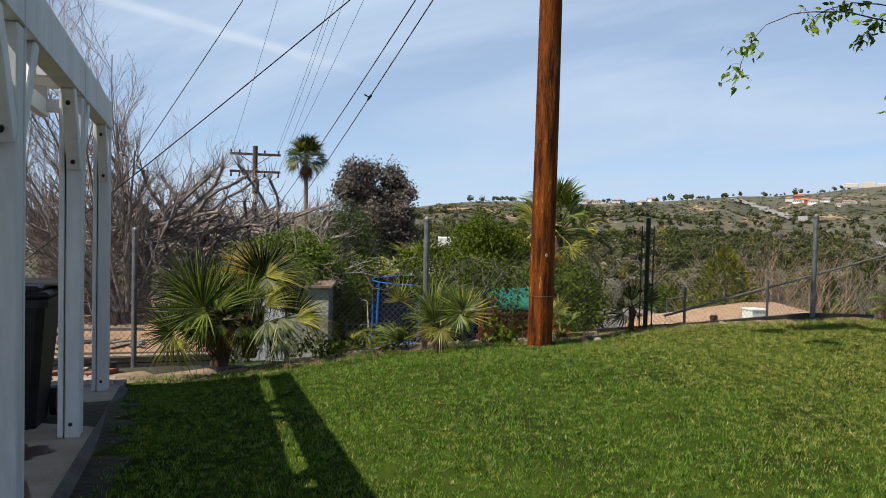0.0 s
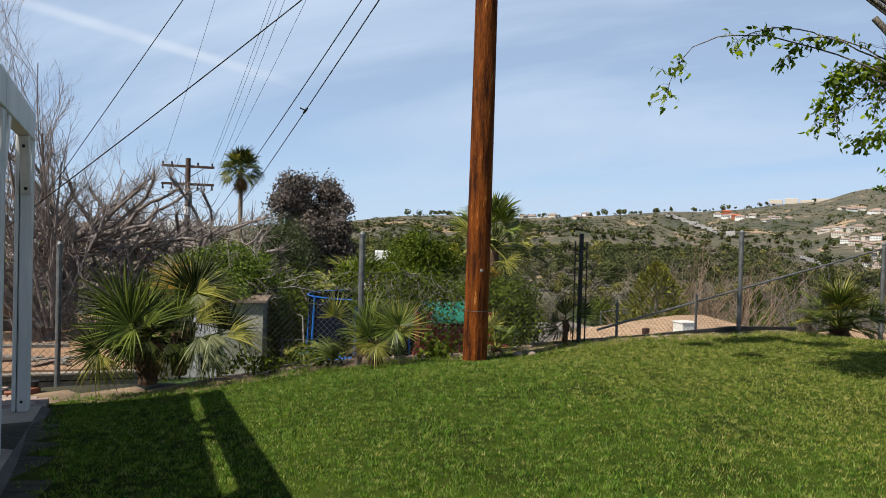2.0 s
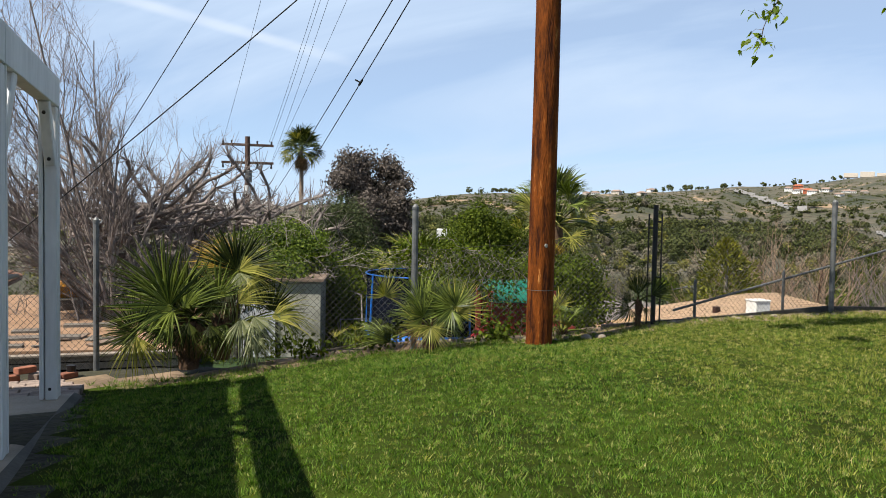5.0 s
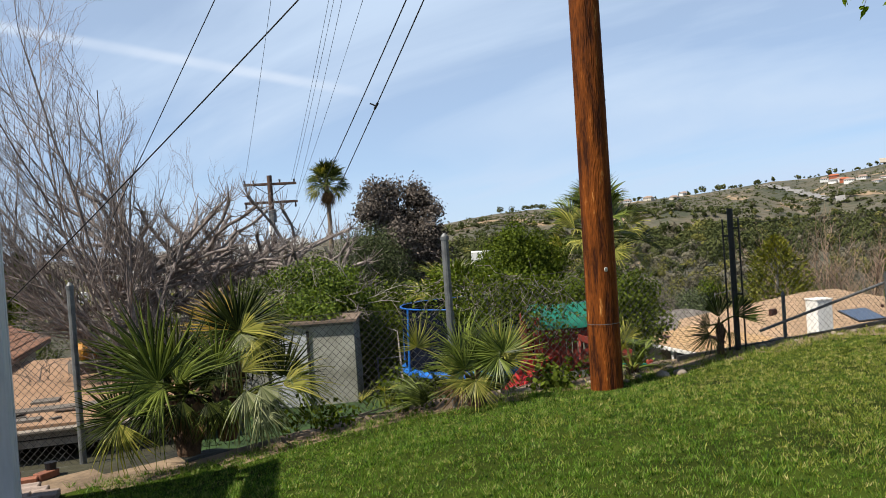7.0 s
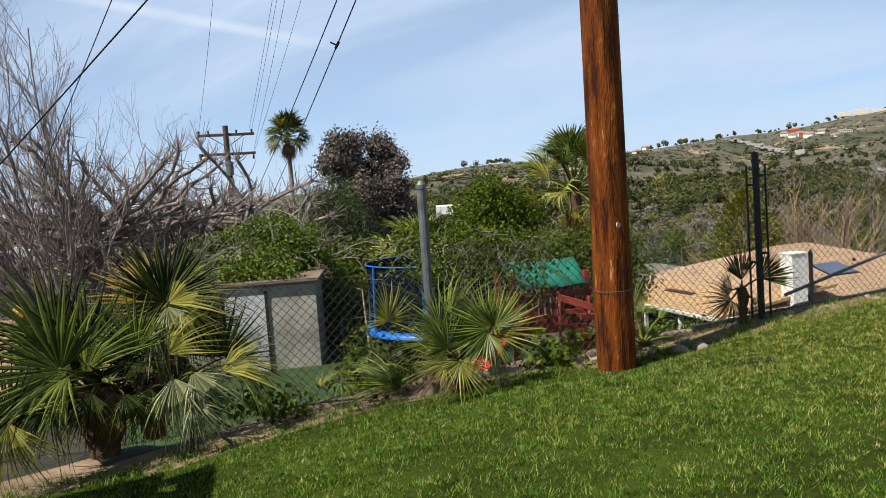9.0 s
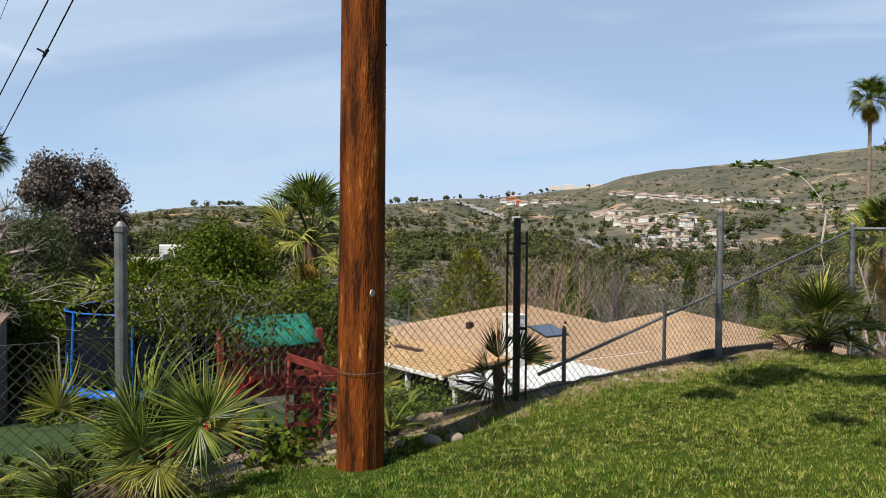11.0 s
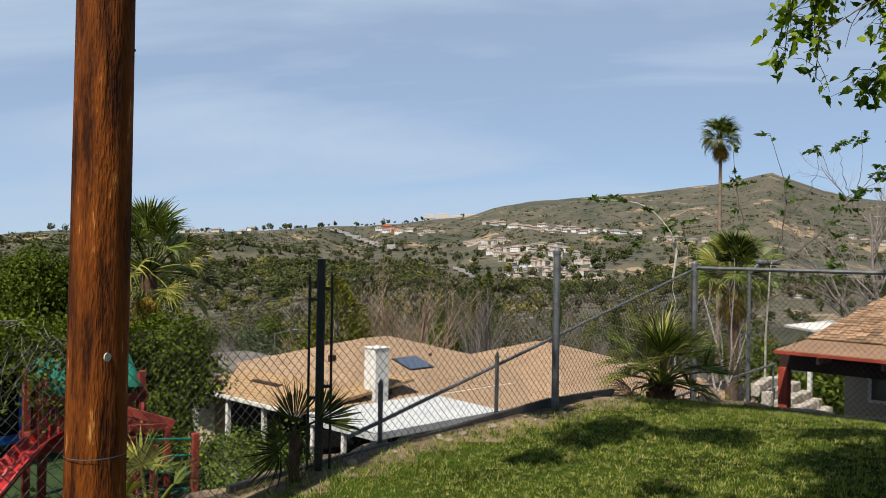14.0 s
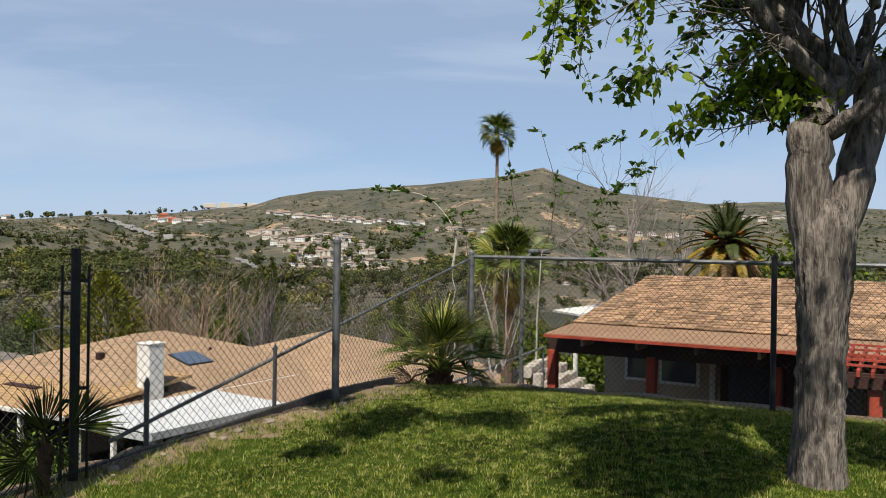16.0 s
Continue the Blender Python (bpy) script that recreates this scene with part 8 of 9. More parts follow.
        for k in range(n):
            w = f0 + (1 - f0) * (k + rng.random()) / n
            i = min(14, int(w * 15))
            q0 = pts[i] + (pts[i + 1] - pts[i]) * (w * 15 - i)
            side = rng.normal(size=3) * 0.07 + (0, 0, -0.03)
            arms.append((np.array([q0, q0 + side * 0.55 + (0, 0, 0.02), q0 + side]), np.array([0.0026, 0.002, 0.0014]), 0))
            for j in range(3):
                leaves.append(q0 + side * (0.45 + 0.3 * j) + rng.normal(size=3) * 0.022)
    # bare crooked twigs below the leaves
    for k in range(7):
        l2, _ = grow((7.45, 6.05, 2.5 + 0.1 * k), (-0.6, 0.5 + 0.1 * k, -0.12), rng.uniform(0.5, 0.9), 0.008, 1, rng, 3, 0.6, 0.14, 0.4, -0.02, 7, 0.1, 0.4)
        arms += l2
    # leaf clumps of the crown (where its shade falls, its radius and height), each carried by a limb
    crown = []
    for gx, gy, r, z in ((7.3, 6.8, 0.7, 5.0), (6.8, 6.75, 0.5, 4.8), (7.95, 6.85, 0.52, 5.2), (7.75, 7.3, 0.4, 5.1), (7.85, 8.42, 0.33, 5.4), (7.6, 9.25, 0.38, 5.5), (7.0, 9.15, 0.28, 5.4), (6.3, 9.05, 0.2, 5.4), (6.17, 7.95, 0.15, 5.2), (7.9, 10.2, 0.3, 5.6),
                         (9.4, 9.65, 0.55, 5.6), (10.4, 9.5, 0.75, 5.6), (11.3, 9.3, 0.7, 5.5), (11.6, 8.2, 0.7, 5.5), (11.8, 7.1, 0.7, 5.4), (10.3, 8.6, 0.5, 5.5), (9.3, 6.2, 0.6, 5.2), (10.3, 6.4, 0.9, 5.4), (8.45, 5.3, 0.45, 5.2), (6.95, 6.4, 0.32, 4.9), (7.55, 6.5, 0.34, 5.0), (8.15, 5.62, 0.28, 5.1), (9.2, 5.2, 0.7, 5.4)):
        c = np.array([gx - 0.66 * (z - 0.15), gy - 0.19 * (z - 0.15), z])
        r *= 1.12
        n = int(5200 * r * r) + 60
        d = rng.normal(size=(n, 3))
        d *= (rng.random(n) ** 0.45 / np.linalg.norm(d, axis=1))[:, None]
        d *= (1 + 0.3 * np.sin(3 * np.arctan2(d[:, 1], d[:, 0]) + 5 * gx))[:, None]
        crown.append(c + d * (r, r, 0.5 * r + 0.1))
        u = np.linspace(0, 1, 9)[:, None]
        a = np.array([7.5, 6.1, 2.95])
        b = np.array([7.3 + 0.25 * (c[0] - 7.3), 6.2 + 0.25 * (c[1] - 6.2), 4.9])
        arms.append((a * (1 - u) ** 2 + b * 2 * u * (1 - u) + c * u**2 + rng.normal(size=(9, 3)) * 0.02, np.linspace(0.035, 0.01, 9), 1))
    branch_mesh("limb", arms, M_MBARK, t_)
    leaves = np.array(leaves)
    pos = np.concatenate([leaves, *crown])
    along = np.array([-0.25, 0.05, -0.6]) + rng.normal(size=(len(pos), 3)) * 0.42
    m = len(leaves)
    v, q = leaf_blades(leaves, 0.09 * rng.uniform(0.45, 1.25, m), rng, along[:m], True)
    fast_ob("leaves", v, q, L_MULB, t_, sides=12)
    v, q = leaf_blades(pos[m:], 0.095 * rng.uniform(0.5, 1.25, len(pos) - m), rng, along[m:])
    fast_ob("foliage", v, q, L_MULB, t_, sides=6)


mulberry()


# ---- the valley and the hills beyond ----
R_GRID = np.concatenate([np.arange(55, 330, 5.0), np.arange(330, 1700, 12.0)])


def spot(az, el):
    """The first place on the ground that is seen at these degrees from the terrace."""
    a = np.radians(az)
    x, y = 1 + R_GRID * np.sin(a), 5 + R_GRID * np.cos(a)
    z = ground_z(x, y)
    e = np.degrees(np.arctan2(z - 1.5, R_GRID))
    hit = np.nonzero(e >= el)[0]
    k = hit[0] if len(hit) else int(np.argmax(e))
    return float(x[k]), float(y[k]), float(z[k]), float(R_GRID[k])


def crowns(name, label, category, spots, heights, material, seed, wide=0.42, most=150, tall=0.46):
    """Many small far trees in one mesh: each a heap of rounded lumps of leaf tufts; the tufts are larger the further off the tree stands."""
    rng = np.random.default_rng(seed)
    pos, face, siz = [], [], []
    for (x, y, z), h in zip(spots, heights):
        r = math.hypot(x - 1, y - 5)
        w = wide * h * rng.uniform(0.8, 1.25)
        sz = min(max(0.22, 0.0024 * r), 0.4 * h)
        n = int(np.clip(6.5 * w * h / sz**2, 12, most))
        k = 6
        lump = rng.normal(size=(k, 3))
        lump *= rng.uniform(0.2, 0.62, k)[:, None] / np.linalg.norm(lump, axis=1)[:, None]
        lr = rng.uniform(0.35, 0.6, k)
        j = rng.integers(0, k, n)
        d = rng.normal(size=(n, 3))
        d /= np.linalg.norm(d, axis=1)[:, None]
        p = lump[j] + d * lr[j][:, None] * rng.uniform(0.75, 1.05, n)[:, None]
        pos.append(np.array([x, y, z + 0.54 * h]) + p * np.array([w, w, tall * h]))
        face.append(d + 0.5 * p + (0, 0, 0.15))
        siz.append(np.full(n, sz) * rng.uniform(0.7, 1.3, n))
    v, q = facing_leaves(np.concatenate(pos), np.concatenate(face), np.concatenate(siz), rng, 0.35, 1.15)
    return tagged(fast_ob(name, v, q, material), label, category, kind="stuff")


rng = np.random.default_rng(101)
woods = [([], []) for _ in range(3)]
for k in range(5600):
    az = rng.uniform(-14, 96) if k % 3 == 0 else rng.uniform(14, 66)
    hi_e = np.interp(az, (-14, 10, 30, 36, 44, 46, 57, 60, 96), (-1.0, -1.0, -1.2, -1.05, -1.05, -2.6, -2.6, -1.2, -1.2))
    e = (rng.uniform(-7.5, hi_e) if rng.random() < 0.5 else rng.uniform(-2.6, hi_e)) if rng.random() < 0.92 else rng.uniform(-2.0, 0.3)
    x, y, z, r = spot(az, e)
    if r > 1000 and rng.random() < 0.6:
        continue
    # the far belt is dark; nearer trees are olive or still leafless
    u = rng.random() + 0.35 * wob(x / 30, y / 30, 1.0, 3)
    kind_ = (0 if u < 0.85 else 1 if u < 0.95 else 2) if r > 400 else (0 if u < 0.3 else 1 if u < 0.58 else 2)
    if r < 400 and rng.random() < 0.35:
        continue
    woods[kind_][0].append((x, y, z - 0.5))
    woods[kind_][1].append(rng.uniform(4.5, 8.0) * (1.3 if rng.random() < 0.2 else 1.0))
for (sp1, hh), m, lab, sd in zip(woods, (L_WOODS, L_OLIVE, L_GREYW), ("dark green woods filling the valley floor", "olive and yellow-green trees dotted through the valley", "grey budding trees dotted through the valley"), (102, 105, 106)):
    crowns("far_woods", lab, "woods", sp1, hh, m, sd, 0.5, 190)
sp1, hh = [], []
for k in range(7000):
    az = rng.uniform(10, 95)
    e = np.interp(az, SKY_AZ, SKY_EL) * rng.uniform(0.0, 0.98) + rng.uniform(-0.4, 0.0)
    x, y, z, r = spot(az, e)
    sp1.append((x, y, z - 0.3))
    hh.append(rng.uniform(1.0, 2.8) * (1 + 0.9 * (rng.random() < 0.12)))
crowns("hillside_scrub", "dark scrub dotted over the dry hillsides", "scrub", sp1, hh, L_WOODS, 103, 1.0, 14)
# trees standing on the skyline
sp1, hh = [], []
for az, h in [(19.9, 10), (20.8, 8.5)] + [(21.6 + 0.28 * k, 7.5) for k in range(6)] + [(c + rng.normal() * wd, hg * rng.uniform(0.45, 1.1)) for c, wd, hg, n in ((29, 0.7, 7, 8), (32.4, 0.3, 7, 6), (33.1, 0.16, 11, 5), (34.4, 0.25, 10, 8), (35.6, 0.4, 6, 8), (36.9, 0.2, 9, 5), (37.7, 0.2, 7, 5), (39.25, 0.06, 11, 3), (40.0, 0.5, 5, 8), (41.2, 0.22, 10, 8), (42.6, 0.5, 6, 9), (43.7, 0.3, 8, 7), (46.3, 0.4, 6, 8)) for k in range(n)]:
    x, y, z, r = spot(az, 90)
    sp1.append((x, y, z - 1))
    hh.append(h)
crowns("skyline_trees", "dark trees standing along the hill's skyline", "trees", sp1, hh, L_WOODS, 104, 0.45)


FAR_ME = {}


def far_house(x, y, z, s, rz, wall, roofm, label, two=False):
    """A small house with eaves, a pitched roof, a chimney and windows, far off."""
    t_ = thing("house", label, "house", (x, y, z), rz, group="hillside houses")
    key = (two, wall.name, roofm.name)
    if key not in FAR_ME:
        h = 5.6 if two else 3.2
        bm1 = box_bm(-7, -4.5, -3, 7, 4.5, h)
        bm2 = bmesh.new()
        vv = [bm2.verts.new(p) for p in ((-7.7, -5.2, h - 0.1), (7.7, -5.2, h - 0.1), (7.7, 5.2, h - 0.1), (-7.7, 5.2, h - 0.1), (-4.2, 0, h + 2.3), (4.2, 0, h + 2.3))]
        for f_ in ((0, 1, 5, 4), (1, 2, 5), (2, 3, 4, 5), (3, 0, 4), (3, 2, 1, 0)):
            bm2.faces.new([vv[i] for i in f_])
        a = part("wall", bm1, wall, t_)
        b = part("roof", bm2, roofm, t_)
        wins = []
        for zz in ((1.0, 3.9) if two else (1.0,)):
            for xx in (-5, -1.6, 1.6, 5):
                wins.append(part("window", box_bm(xx - 0.75, -4.56, zz, xx + 0.75, -4.505, zz + 1.3), M_GLASS, t_))
        c = part("chimney", box_bm(3, 1, h, 4, 2, h + 2.7), wall, t_)
        FAR_ME[key] = [(o.name.split(".")[0], o.data) for o in (a, b, c, *wins)]
    else:
        for nm, me in FAR_ME[key]:
            ob = new(nm, me)
            ob.parent = t_
    t_.matrix_basis = pose(x, y, z, 0, 0, rz) @ Matrix.Scale(s, 4)


M_RTAN = mat("far_tan_roof", (0.40, 0.29, 0.23), (0.31, 0.22, 0.17), rough=0.9, scale=0.5)
M_RGREY = mat("far_grey_roof", (0.30, 0.28, 0.26), (0.22, 0.20, 0.19), rough=0.9, scale=0.5)
M_RRED = mat("far_red_roof", (0.50, 0.15, 0.07), (0.40, 0.11, 0.05), rough=0.9, scale=0.5)
M_FWALL = mat("far_cream_wall", (0.74, 0.66, 0.56), (0.62, 0.55, 0.46), rough=0.9, scale=0.5)
M_FWHITE = mat("far_white_wall", (0.78, 0.77, 0.74), (0.68, 0.67, 0.64), rough=0.9, scale=0.5)
spots = []
for row, (e0, e1, a0, a1, n) in enumerate(((0.62, 0.72, 46.6, 49.8, 8), (0.28, 0.42, 47.2, 53.2, 12), (-0.05, 0.1, 48.2, 54.4, 13), (-0.4, -0.3, 49.0, 55.2, 13), (-0.75, -0.65, 49.8, 55.8, 13), (-1.1, -1.0, 50.0, 56.2, 12), (-1.5, -1.4, 49.4, 56.2, 11), (-1.9, -1.8, 48.9, 56.5, 11), (2.1, 1.6, 48.0, 52.7, 13), (1.62, 1.36, 52.7, 58.6, 13), (1.85, 1.7, 49.5, 54.5, 8), (1.4, 1.3, 40.4, 45.4, 9), (1.0, 1.35, 24.5, 33, 7), (1.25, 1.0, 59, 64, 6), (1.2, 0.7, 70.5, 78, 8), (1.9, 2.3, 79.5, 84, 8), (-2.6, -2.2, 63, 90, 9))):
    for k in range(n):
        spots.append((a0 + (a1 - a0) * (k + rng.uniform(0.1, 0.9)) / n, e0 + (e1 - e0) * k / n + rng.uniform(-0.12, 0.12), row))
for az, e, row in spots:
    x, y, z, r = spot(az, e)
    pal = int(rng.integers(0, 4))
    wall = M_FWHITE if pal == 0 or row in (9, 11) else M_FWALL
    roofm = (M_RTAN, M_RGREY, M_RTAN, M_RTAN)[pal]
    two = bool(row < 8 and rng.random() < 0.6)
    lab = ("two-storey " if two else "low ") + ("white" if wall is M_FWHITE else "cream") + " hillside house with a " + ("grey" if roofm is M_RGREY else "tan") + " pitched roof"
    far_house(x, y, z, min(0.75, r * rng.uniform(0.00058, 0.00085)), -az + rng.uniform(-60, 60), wall, roofm, lab, two)
for az, e in ((41.3, 1.6), (41.9, 1.45)):
    x, y, z, r = spot(az, e)
    far_house(x, y, z, 0.75, -az, M_RRED, M_RRED, "red-roofed house standing out on the hillside", False)
# the long pale building on the skyline and the white block across the valley
x, y, z, r = spot(45.6, 90)
lb = thing("hilltop_building", "long pale industrial building on the skyline", "building", (x, y, z - 2), -45)
for k in range(4):
    part("hall", box_bm(-42 + 22 * k, -8, 0, -23 + 22 * k, 8, 6.5 + 2 * (k % 2), 0.3), M_FWALL, lb)
ab = thing("white_building", "white office block among trees in the valley", "building", (59.5, 178, -19), -18)
part("block", box_bm(-3.2, -6, 0, 3.2, 6, 15.9), M_FWHITE, ab)
part("wing", box_bm(-9, -6, 0, -3.2, 6, 13.2), M_FWALL, ab)
for i in range(3):
    for k in range(2):
        part("window", box_bm(-2.5 + 2.9 * k, -6.1, 4.5 + 4 * i, -0.6 + 2.9 * k, -6.02, 6.2 + 4 * i), M_GLASS, ab)



def ribbon(name, label, pts, width, material):
    """A road laid over the visible ground along degrees of turn and height; width in degrees."""
    k = np.linspace(0, len(pts) - 1, 90)
    az, el = (np.interp(k, np.arange(len(pts)), [p[i] for p in pts]) for i in (0, 1))
    az, el = (np.convolve(np.pad(q_, 9, mode="edge"), np.ones(19) / 19, mode="valid") for q_ in (az, el))
    vs, fs = [], []
    for i in range(90):
        for sg in (-0.5, -0.17, 0.17, 0.5):
            x, y, z, r = spot(az[i] + sg * width, el[i])
            vs.append((x, y, z + 1.0))
    for i in range(89):
        for j in range(3):
            fs.append((4 * i + j, 4 * i + j + 1, 4 * i + j + 5, 4 * i + j + 4))
    return tagged(mesh_ob(name, vs, fs, material), label, "road", kind="structure")


ribbon("road", "pale road climbing over the hill", [(37.4, 1.62), (38.2, 1.25), (39.3, 0.92), (40.6, 0.47), (42.7, -0.16)], 0.75, M_ASPH)
ribbon("road", "pale street curving through the hillside houses", [(52.6, -0.2), (53.6, -0.5), (54.0, -1.0), (53.6, -1.6)], 0.35, M_ASPH)
ribbon("road", "pale lane on the lower slope", [(45.9, -1.0), (46.8, -1.4), (47.9, -2.1)], 0.6, M_ASPH)
# small pale buildings of the town on the plain
for k in range(34):
    az = rng.uniform(-16, 6)
    r = rng.uniform(420, 1500)
    x, y = 1 + r * math.sin(radians(az)), 5 + r * math.cos(radians(az))
    t_ = thing("town_building", "pale low building far off on the plain", "building", (x, y, float(ground_z(x, y))), -az, group="town buildings")
    w, h = rng.uniform(8, 26), rng.uniform(3, 8)
    bm = box_bm(-w, -6, -1, w, 6, h)
    box_bm(-w * 0.5, -4, h, w * 0.2, 4, h + 1.5, 0, bm)
    part("block", bm, M_FWHITE if k % 3 else M_RTAN, t_)


# ---- nearer trees below the terrace ----
def conifer(label, x, y, z0, h, w, material, seed, n=5200, size=0.34, narrow=False):
    rng = np.random.default_rng(seed)
    t_ = thing("conifer", label, "tree")
    v, q = tubes([(np.array([(x, y, z0), (x, y, z0 + h * 0.95)]), np.array([0.22, 0.05]))], 6)
    fast_ob("trunk", v, q, M_BARK, t_)
    s = rng.random(n) ** 0.8
    an = rng.uniform(0, 6.28, n)
    env = w * (np.sin(np.pi * np.clip(0.12 + 0.88 * s, 0, 1)) ** (0.55 if narrow else 0.75)) * (1 + 0.25 * np.sin(3 * an + 14 * s) * np.sin(9 * s))
    r = env * rng.uniform(0.45, 1.05, n)
    pos = np.stack([x + r * np.cos(an), y + r * np.sin(an), z0 + h * (0.06 + 0.94 * s)], -1)
    out = np.stack([np.cos(an), np.sin(an), np.full(n, 0.6)], -1)
    v, q = leaf_quads(pos, size * rng.uniform(0.6, 1.4, n), rng, 0, 3.0, out)
    fast_ob("crown", v, q, material, t_)
    return t_


conifer("broad olive-green conifer behind the ranch house", 36.0, 49.5, -10.5, 10.2, 2.6, L_CONI, 111)
conifer("slim dark cypress rising from the plain", -21.1, 98.5, -12, 13.5, 1.3, L_TREE, 112, 2600, 0.5, True)
conifer("slim dark cypress beside its neighbour on the plain", -19.0, 98.2, -12, 14.2, 1.3, L_TREE, 113, 2600, 0.5, True)
for k, (az, r, h) in enumerate(((47.66, 118, 14.8), (48.4, 120, 15.3), (46.4, 116, 13.0), (45.5, 121, 13.6), (44.0, 125, 11.5), (53.0, 130, 12.5), (57.0, 130, 10.5))):
    x, y = 1 + r * math.sin(radians(az)), 5 + r * math.cos(radians(az))
    conifer("slim dark cypress in a row across the valley", x, y, float(ground_z(x, y)) - 1, h, 0.85, L_TREE, 120 + k, 1800, 0.42, True)
M_RTWIG = mat("reddish_twig", (0.46, 0.32, 0.22), (0.28, 0.19, 0.13), rough=0.85, scale=3, bump=0.2)
for k, (x, y, z0, h) in enumerate(((42, 50, -11, 9.5), (45, 50.5, -11, 9.0), (39.5, 53, -11, 8.5), (48, 47, -11, 8.5))):
    rs = np.random.default_rng(130 + k)
    st = [((x + rs.uniform(-1.5, 1.5), y + rs.uniform(-1, 1), z0), (rs.uniform(-0.35, 0.35), rs.uniform(-0.3, 0.3), 1), h * rs.uniform(0.75, 1.0), 0.10) for _ in range(7)]
    bare_tree("reddish leafless tree behind the ranch house", st, 140 + k, M_RTWIG if k < 3 else M_TWIG, kids=(9, 5, 3), levels=3, spread=0.45, shrink=0.42)
bare_tree("large budding tree behind the shake-roofed house", [((60.8, 22.9, -9), (0, 0, 1), 7.5, 0.3), ((60.8, 22.6, -6), (0.1, -0.5, 1), 9.0, 0.16), ((60.8, 23, -6), (0, 0.5, 1), 9.0, 0.16), ((60.8, 23, -5), (0, 0.05, 1), 10.0, 0.16)], 150, M_TWIG, kids=(9, 6, 5), levels=3, spread=0.6, shrink=0.5)

KINDS = []
for k, (matl, h, w, n, sz, lab) in enumerate(((L_TREE, 6.5, 2.6, 3400, 0.32, "round dark green tree in the valley"), (L_FEATH, 6.0, 2.8, 3400, 0.30, "grey-green tree in the valley"), (L_OLIVE, 5.0, 2.4, 3000, 0.24, "light green tree in the valley"), (L_GREYW, 5.0, 2.6, 2600, 0.2, "brownish half-bare tree in the valley"))):
    rs = np.random.default_rng(160 + k)
    blobs = [(rs.uniform(-w * 0.5, w * 0.5), rs.uniform(-w * 0.5, w * 0.5), h * rs.uniform(0.45, 0.85), w * rs.uniform(0.4, 0.6), w * rs.uniform(0.4, 0.6), h * rs.uniform(0.14, 0.24)) for _ in range(7)]
    o = leafy_tree("valley_tree", lab, "tree", (0, 0), 0, blobs, n, sz, matl, 170 + k, 0.2, clump=7)
    tagged(o, group="valley trees")
    KINDS.append(o)
rs = np.random.default_rng(178)
bk_ = bare_tree("grey leafless tree in the valley", [((rs.uniform(-0.8, 0.8), rs.uniform(-0.8, 0.8), 0), (rs.uniform(-0.5, 0.5), rs.uniform(-0.5, 0.5), 1), rs.uniform(4, 6), 0.09) for _ in range(6)], 179, M_TWIG, kids=(7, 4, 3), levels=3, spread=0.6, shrink=0.5)
tagged(bk_, group="valley trees")
KINDS.append(bk_)
rng = np.random.default_rng(180)
placed = 0
tries = 0
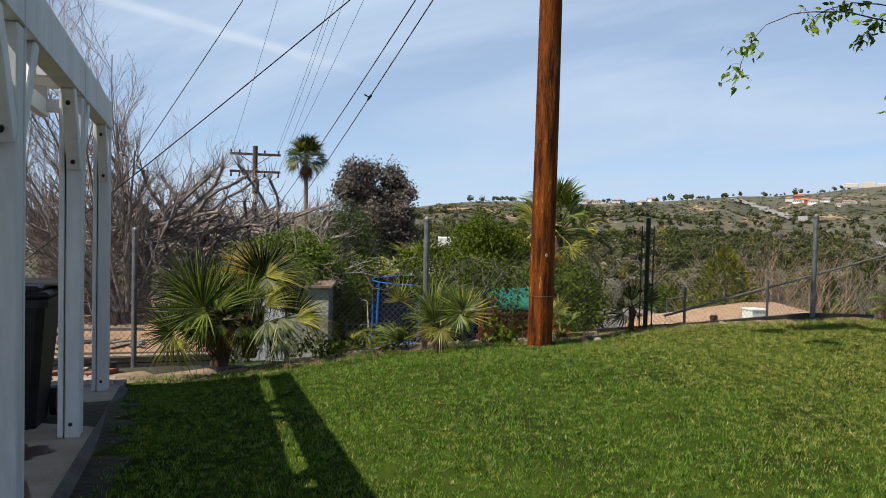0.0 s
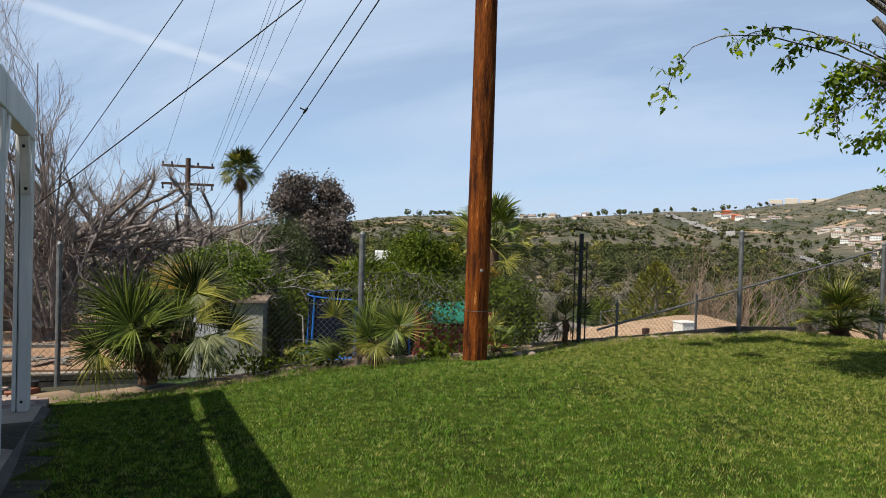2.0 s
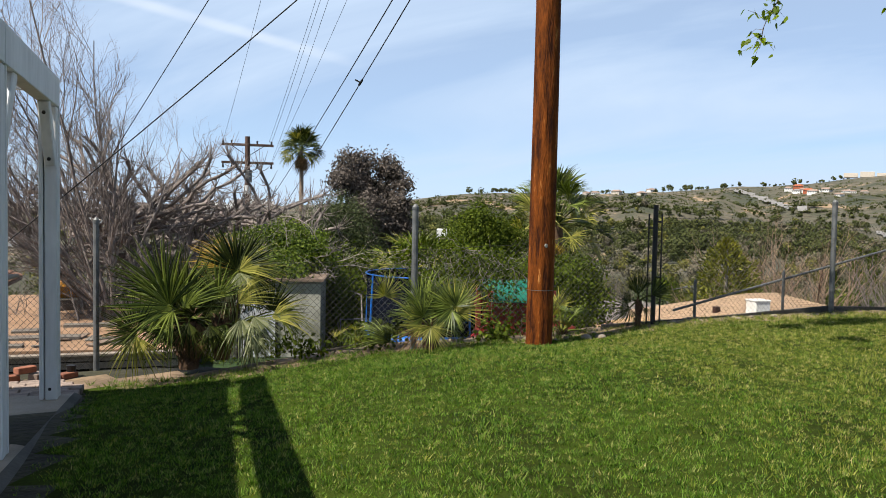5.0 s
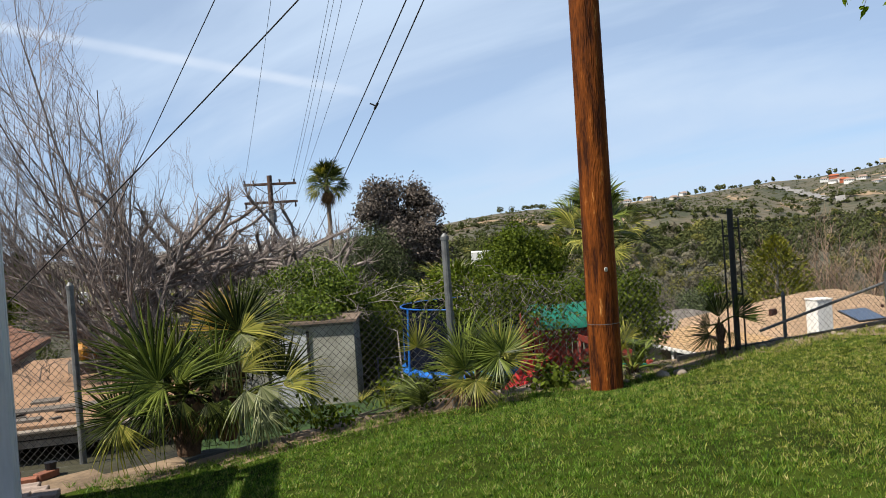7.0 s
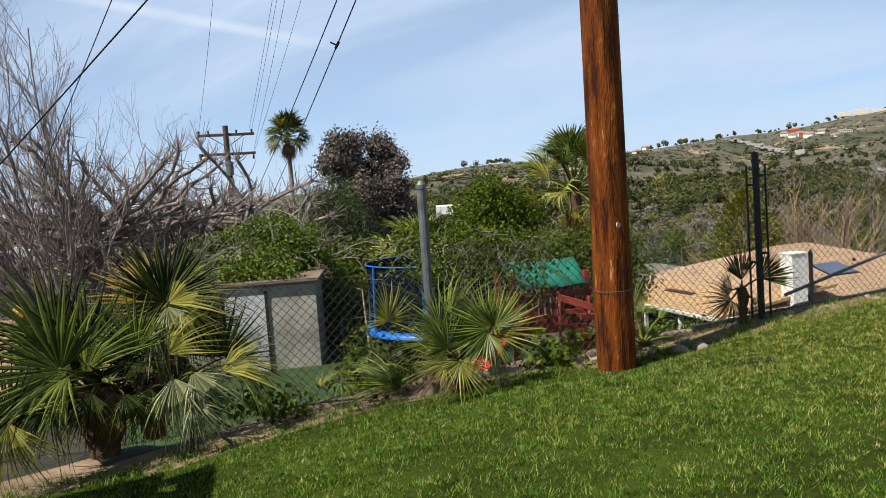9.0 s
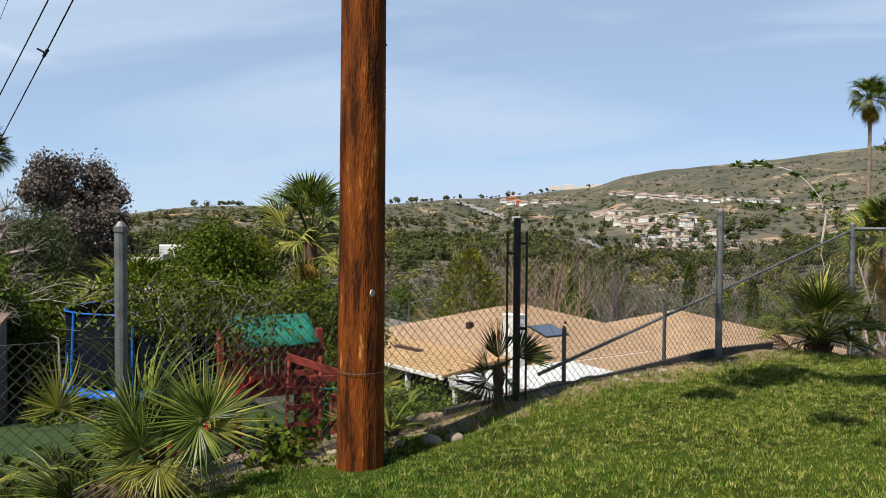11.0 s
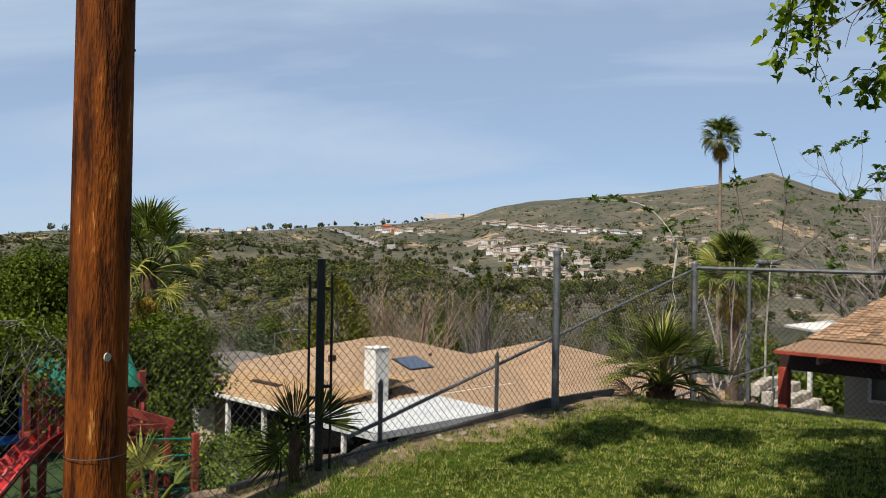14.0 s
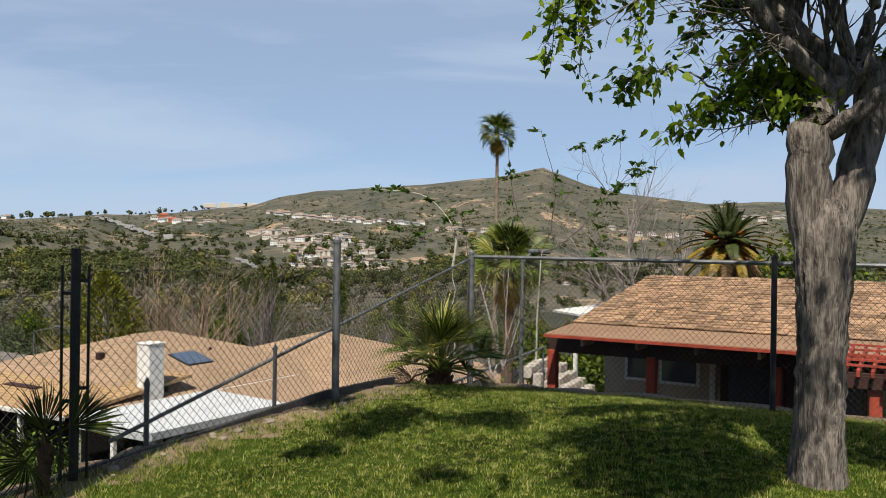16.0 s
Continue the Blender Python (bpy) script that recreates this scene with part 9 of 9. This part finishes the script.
while placed < 180 and tries < 9000:
    tries += 1
    az, r = (rng.uniform(-8, 96), rng.uniform(48, 130)) if rng.random() < 0.45 else (rng.uniform(28, 80), rng.uniform(52, 210))
    x, y = 1 + r * math.sin(radians(az)), 5 + r * math.cos(radians(az))
    z = float(ground_z(x, y))
    if 8 < x < 46 and 26 < y < 47:
        continue
    if az < 14 and r < 60:
        continue
    k = (0, 1, 1, 2, 3, 3, 4, 4)[int(rng.integers(0, 8))]
    s = rng.uniform(0.8, 1.35)
    top = (z + 6.5 * s - 1.5) / r
    lim = -0.075 if az < 32 else -0.045
    if top > lim:
        s *= 0.6
    if (z + 6.5 * s - 1.5) / r > lim:
        continue
    m = pose(x, y, z - 0.3, 0, 0, rng.uniform(0, 360)) @ Matrix.Scale(s, 4)
    if placed < 5:
        o = KINDS[placed]
        o.matrix_basis = m
    else:
        o = copy_thing(KINDS[k], Matrix.Identity(4))
        o.matrix_basis = m
    placed += 1
for k, (x, y, s) in enumerate(((29, 15.8, 0.75), (31.5, 19, 0.8), (28, 21.5, 0.7), (34, 14.5, 0.8), (33, 24, 0.85), (38, 19, 0.95), (27.5, 13.2, 0.6), (40, 12.5, 0.9), (37, 9, 0.9), (46, 8, 1.0), (23.0, 19.2, 0.5), (21, 17, 0.4), (44, 3, 1.0))):
    o = copy_thing(KINDS[(0, 2, 1, 0, 1)[k % 5]], Matrix.Identity(4))
    o.matrix_basis = pose(x, y, float(ground_z(x, y)) - 0.3, 0, 0, 50 * k) @ Matrix.Scale(s, 4)


def street_lamp(label, x, y, z0, h, arm):
    t_ = thing("street_lamp", label, "street lamp", (x, y, z0), -35)
    part("pole", rod_bm((0, 0, 0), (0, 0, h), 0.075, 0.05, 8), M_GALV, t_)
    part("arm", rod_bm((0, 0, h - 0.1), (arm, 0, h + 0.25), 0.045, seg=6), M_GALV, t_)
    part("head", box_bm(arm - 0.1, -0.14, h + 0.18, arm + 0.65, 0.14, h + 0.34, 0.05), M_GALV, t_)


street_lamp("pale street lamp with a curved arm in the street below", 43.4, 67.8, -12, 6.4, 1.6)
street_lamp("slim white street lamp beyond the corner of the fence", 26.2, 16.6, -5, 6.25, 0.35)
# parked cars as small shapes in the street below
for k, (x, y) in enumerate(((62, 78), (66, 76), (58, 92))):
    z = float(ground_z(x, y)) + 2.2
    c = thing("parked_car", "parked car in the street below", "car", (x, y, z), -50, group="parked cars")
    part("body", box_bm(-2.2, -0.9, 0.3, 2.2, 0.9, 0.95, 0.15), (M_FWHITE, M_GALV, M_BLUE)[k], c)
    part("cabin", box_bm(-1.2, -0.8, 0.95, 1.2, 0.8, 1.5, 0.2), M_GLASS, c)
    for sx in (-1.4, 1.4):
        for sy in (-0.85, 0.85):
            part("wheel", rod_bm((sx, sy - 0.1, 0.32), (sx, sy + 0.1, 0.32), 0.32, seg=12), M_BIN, c)
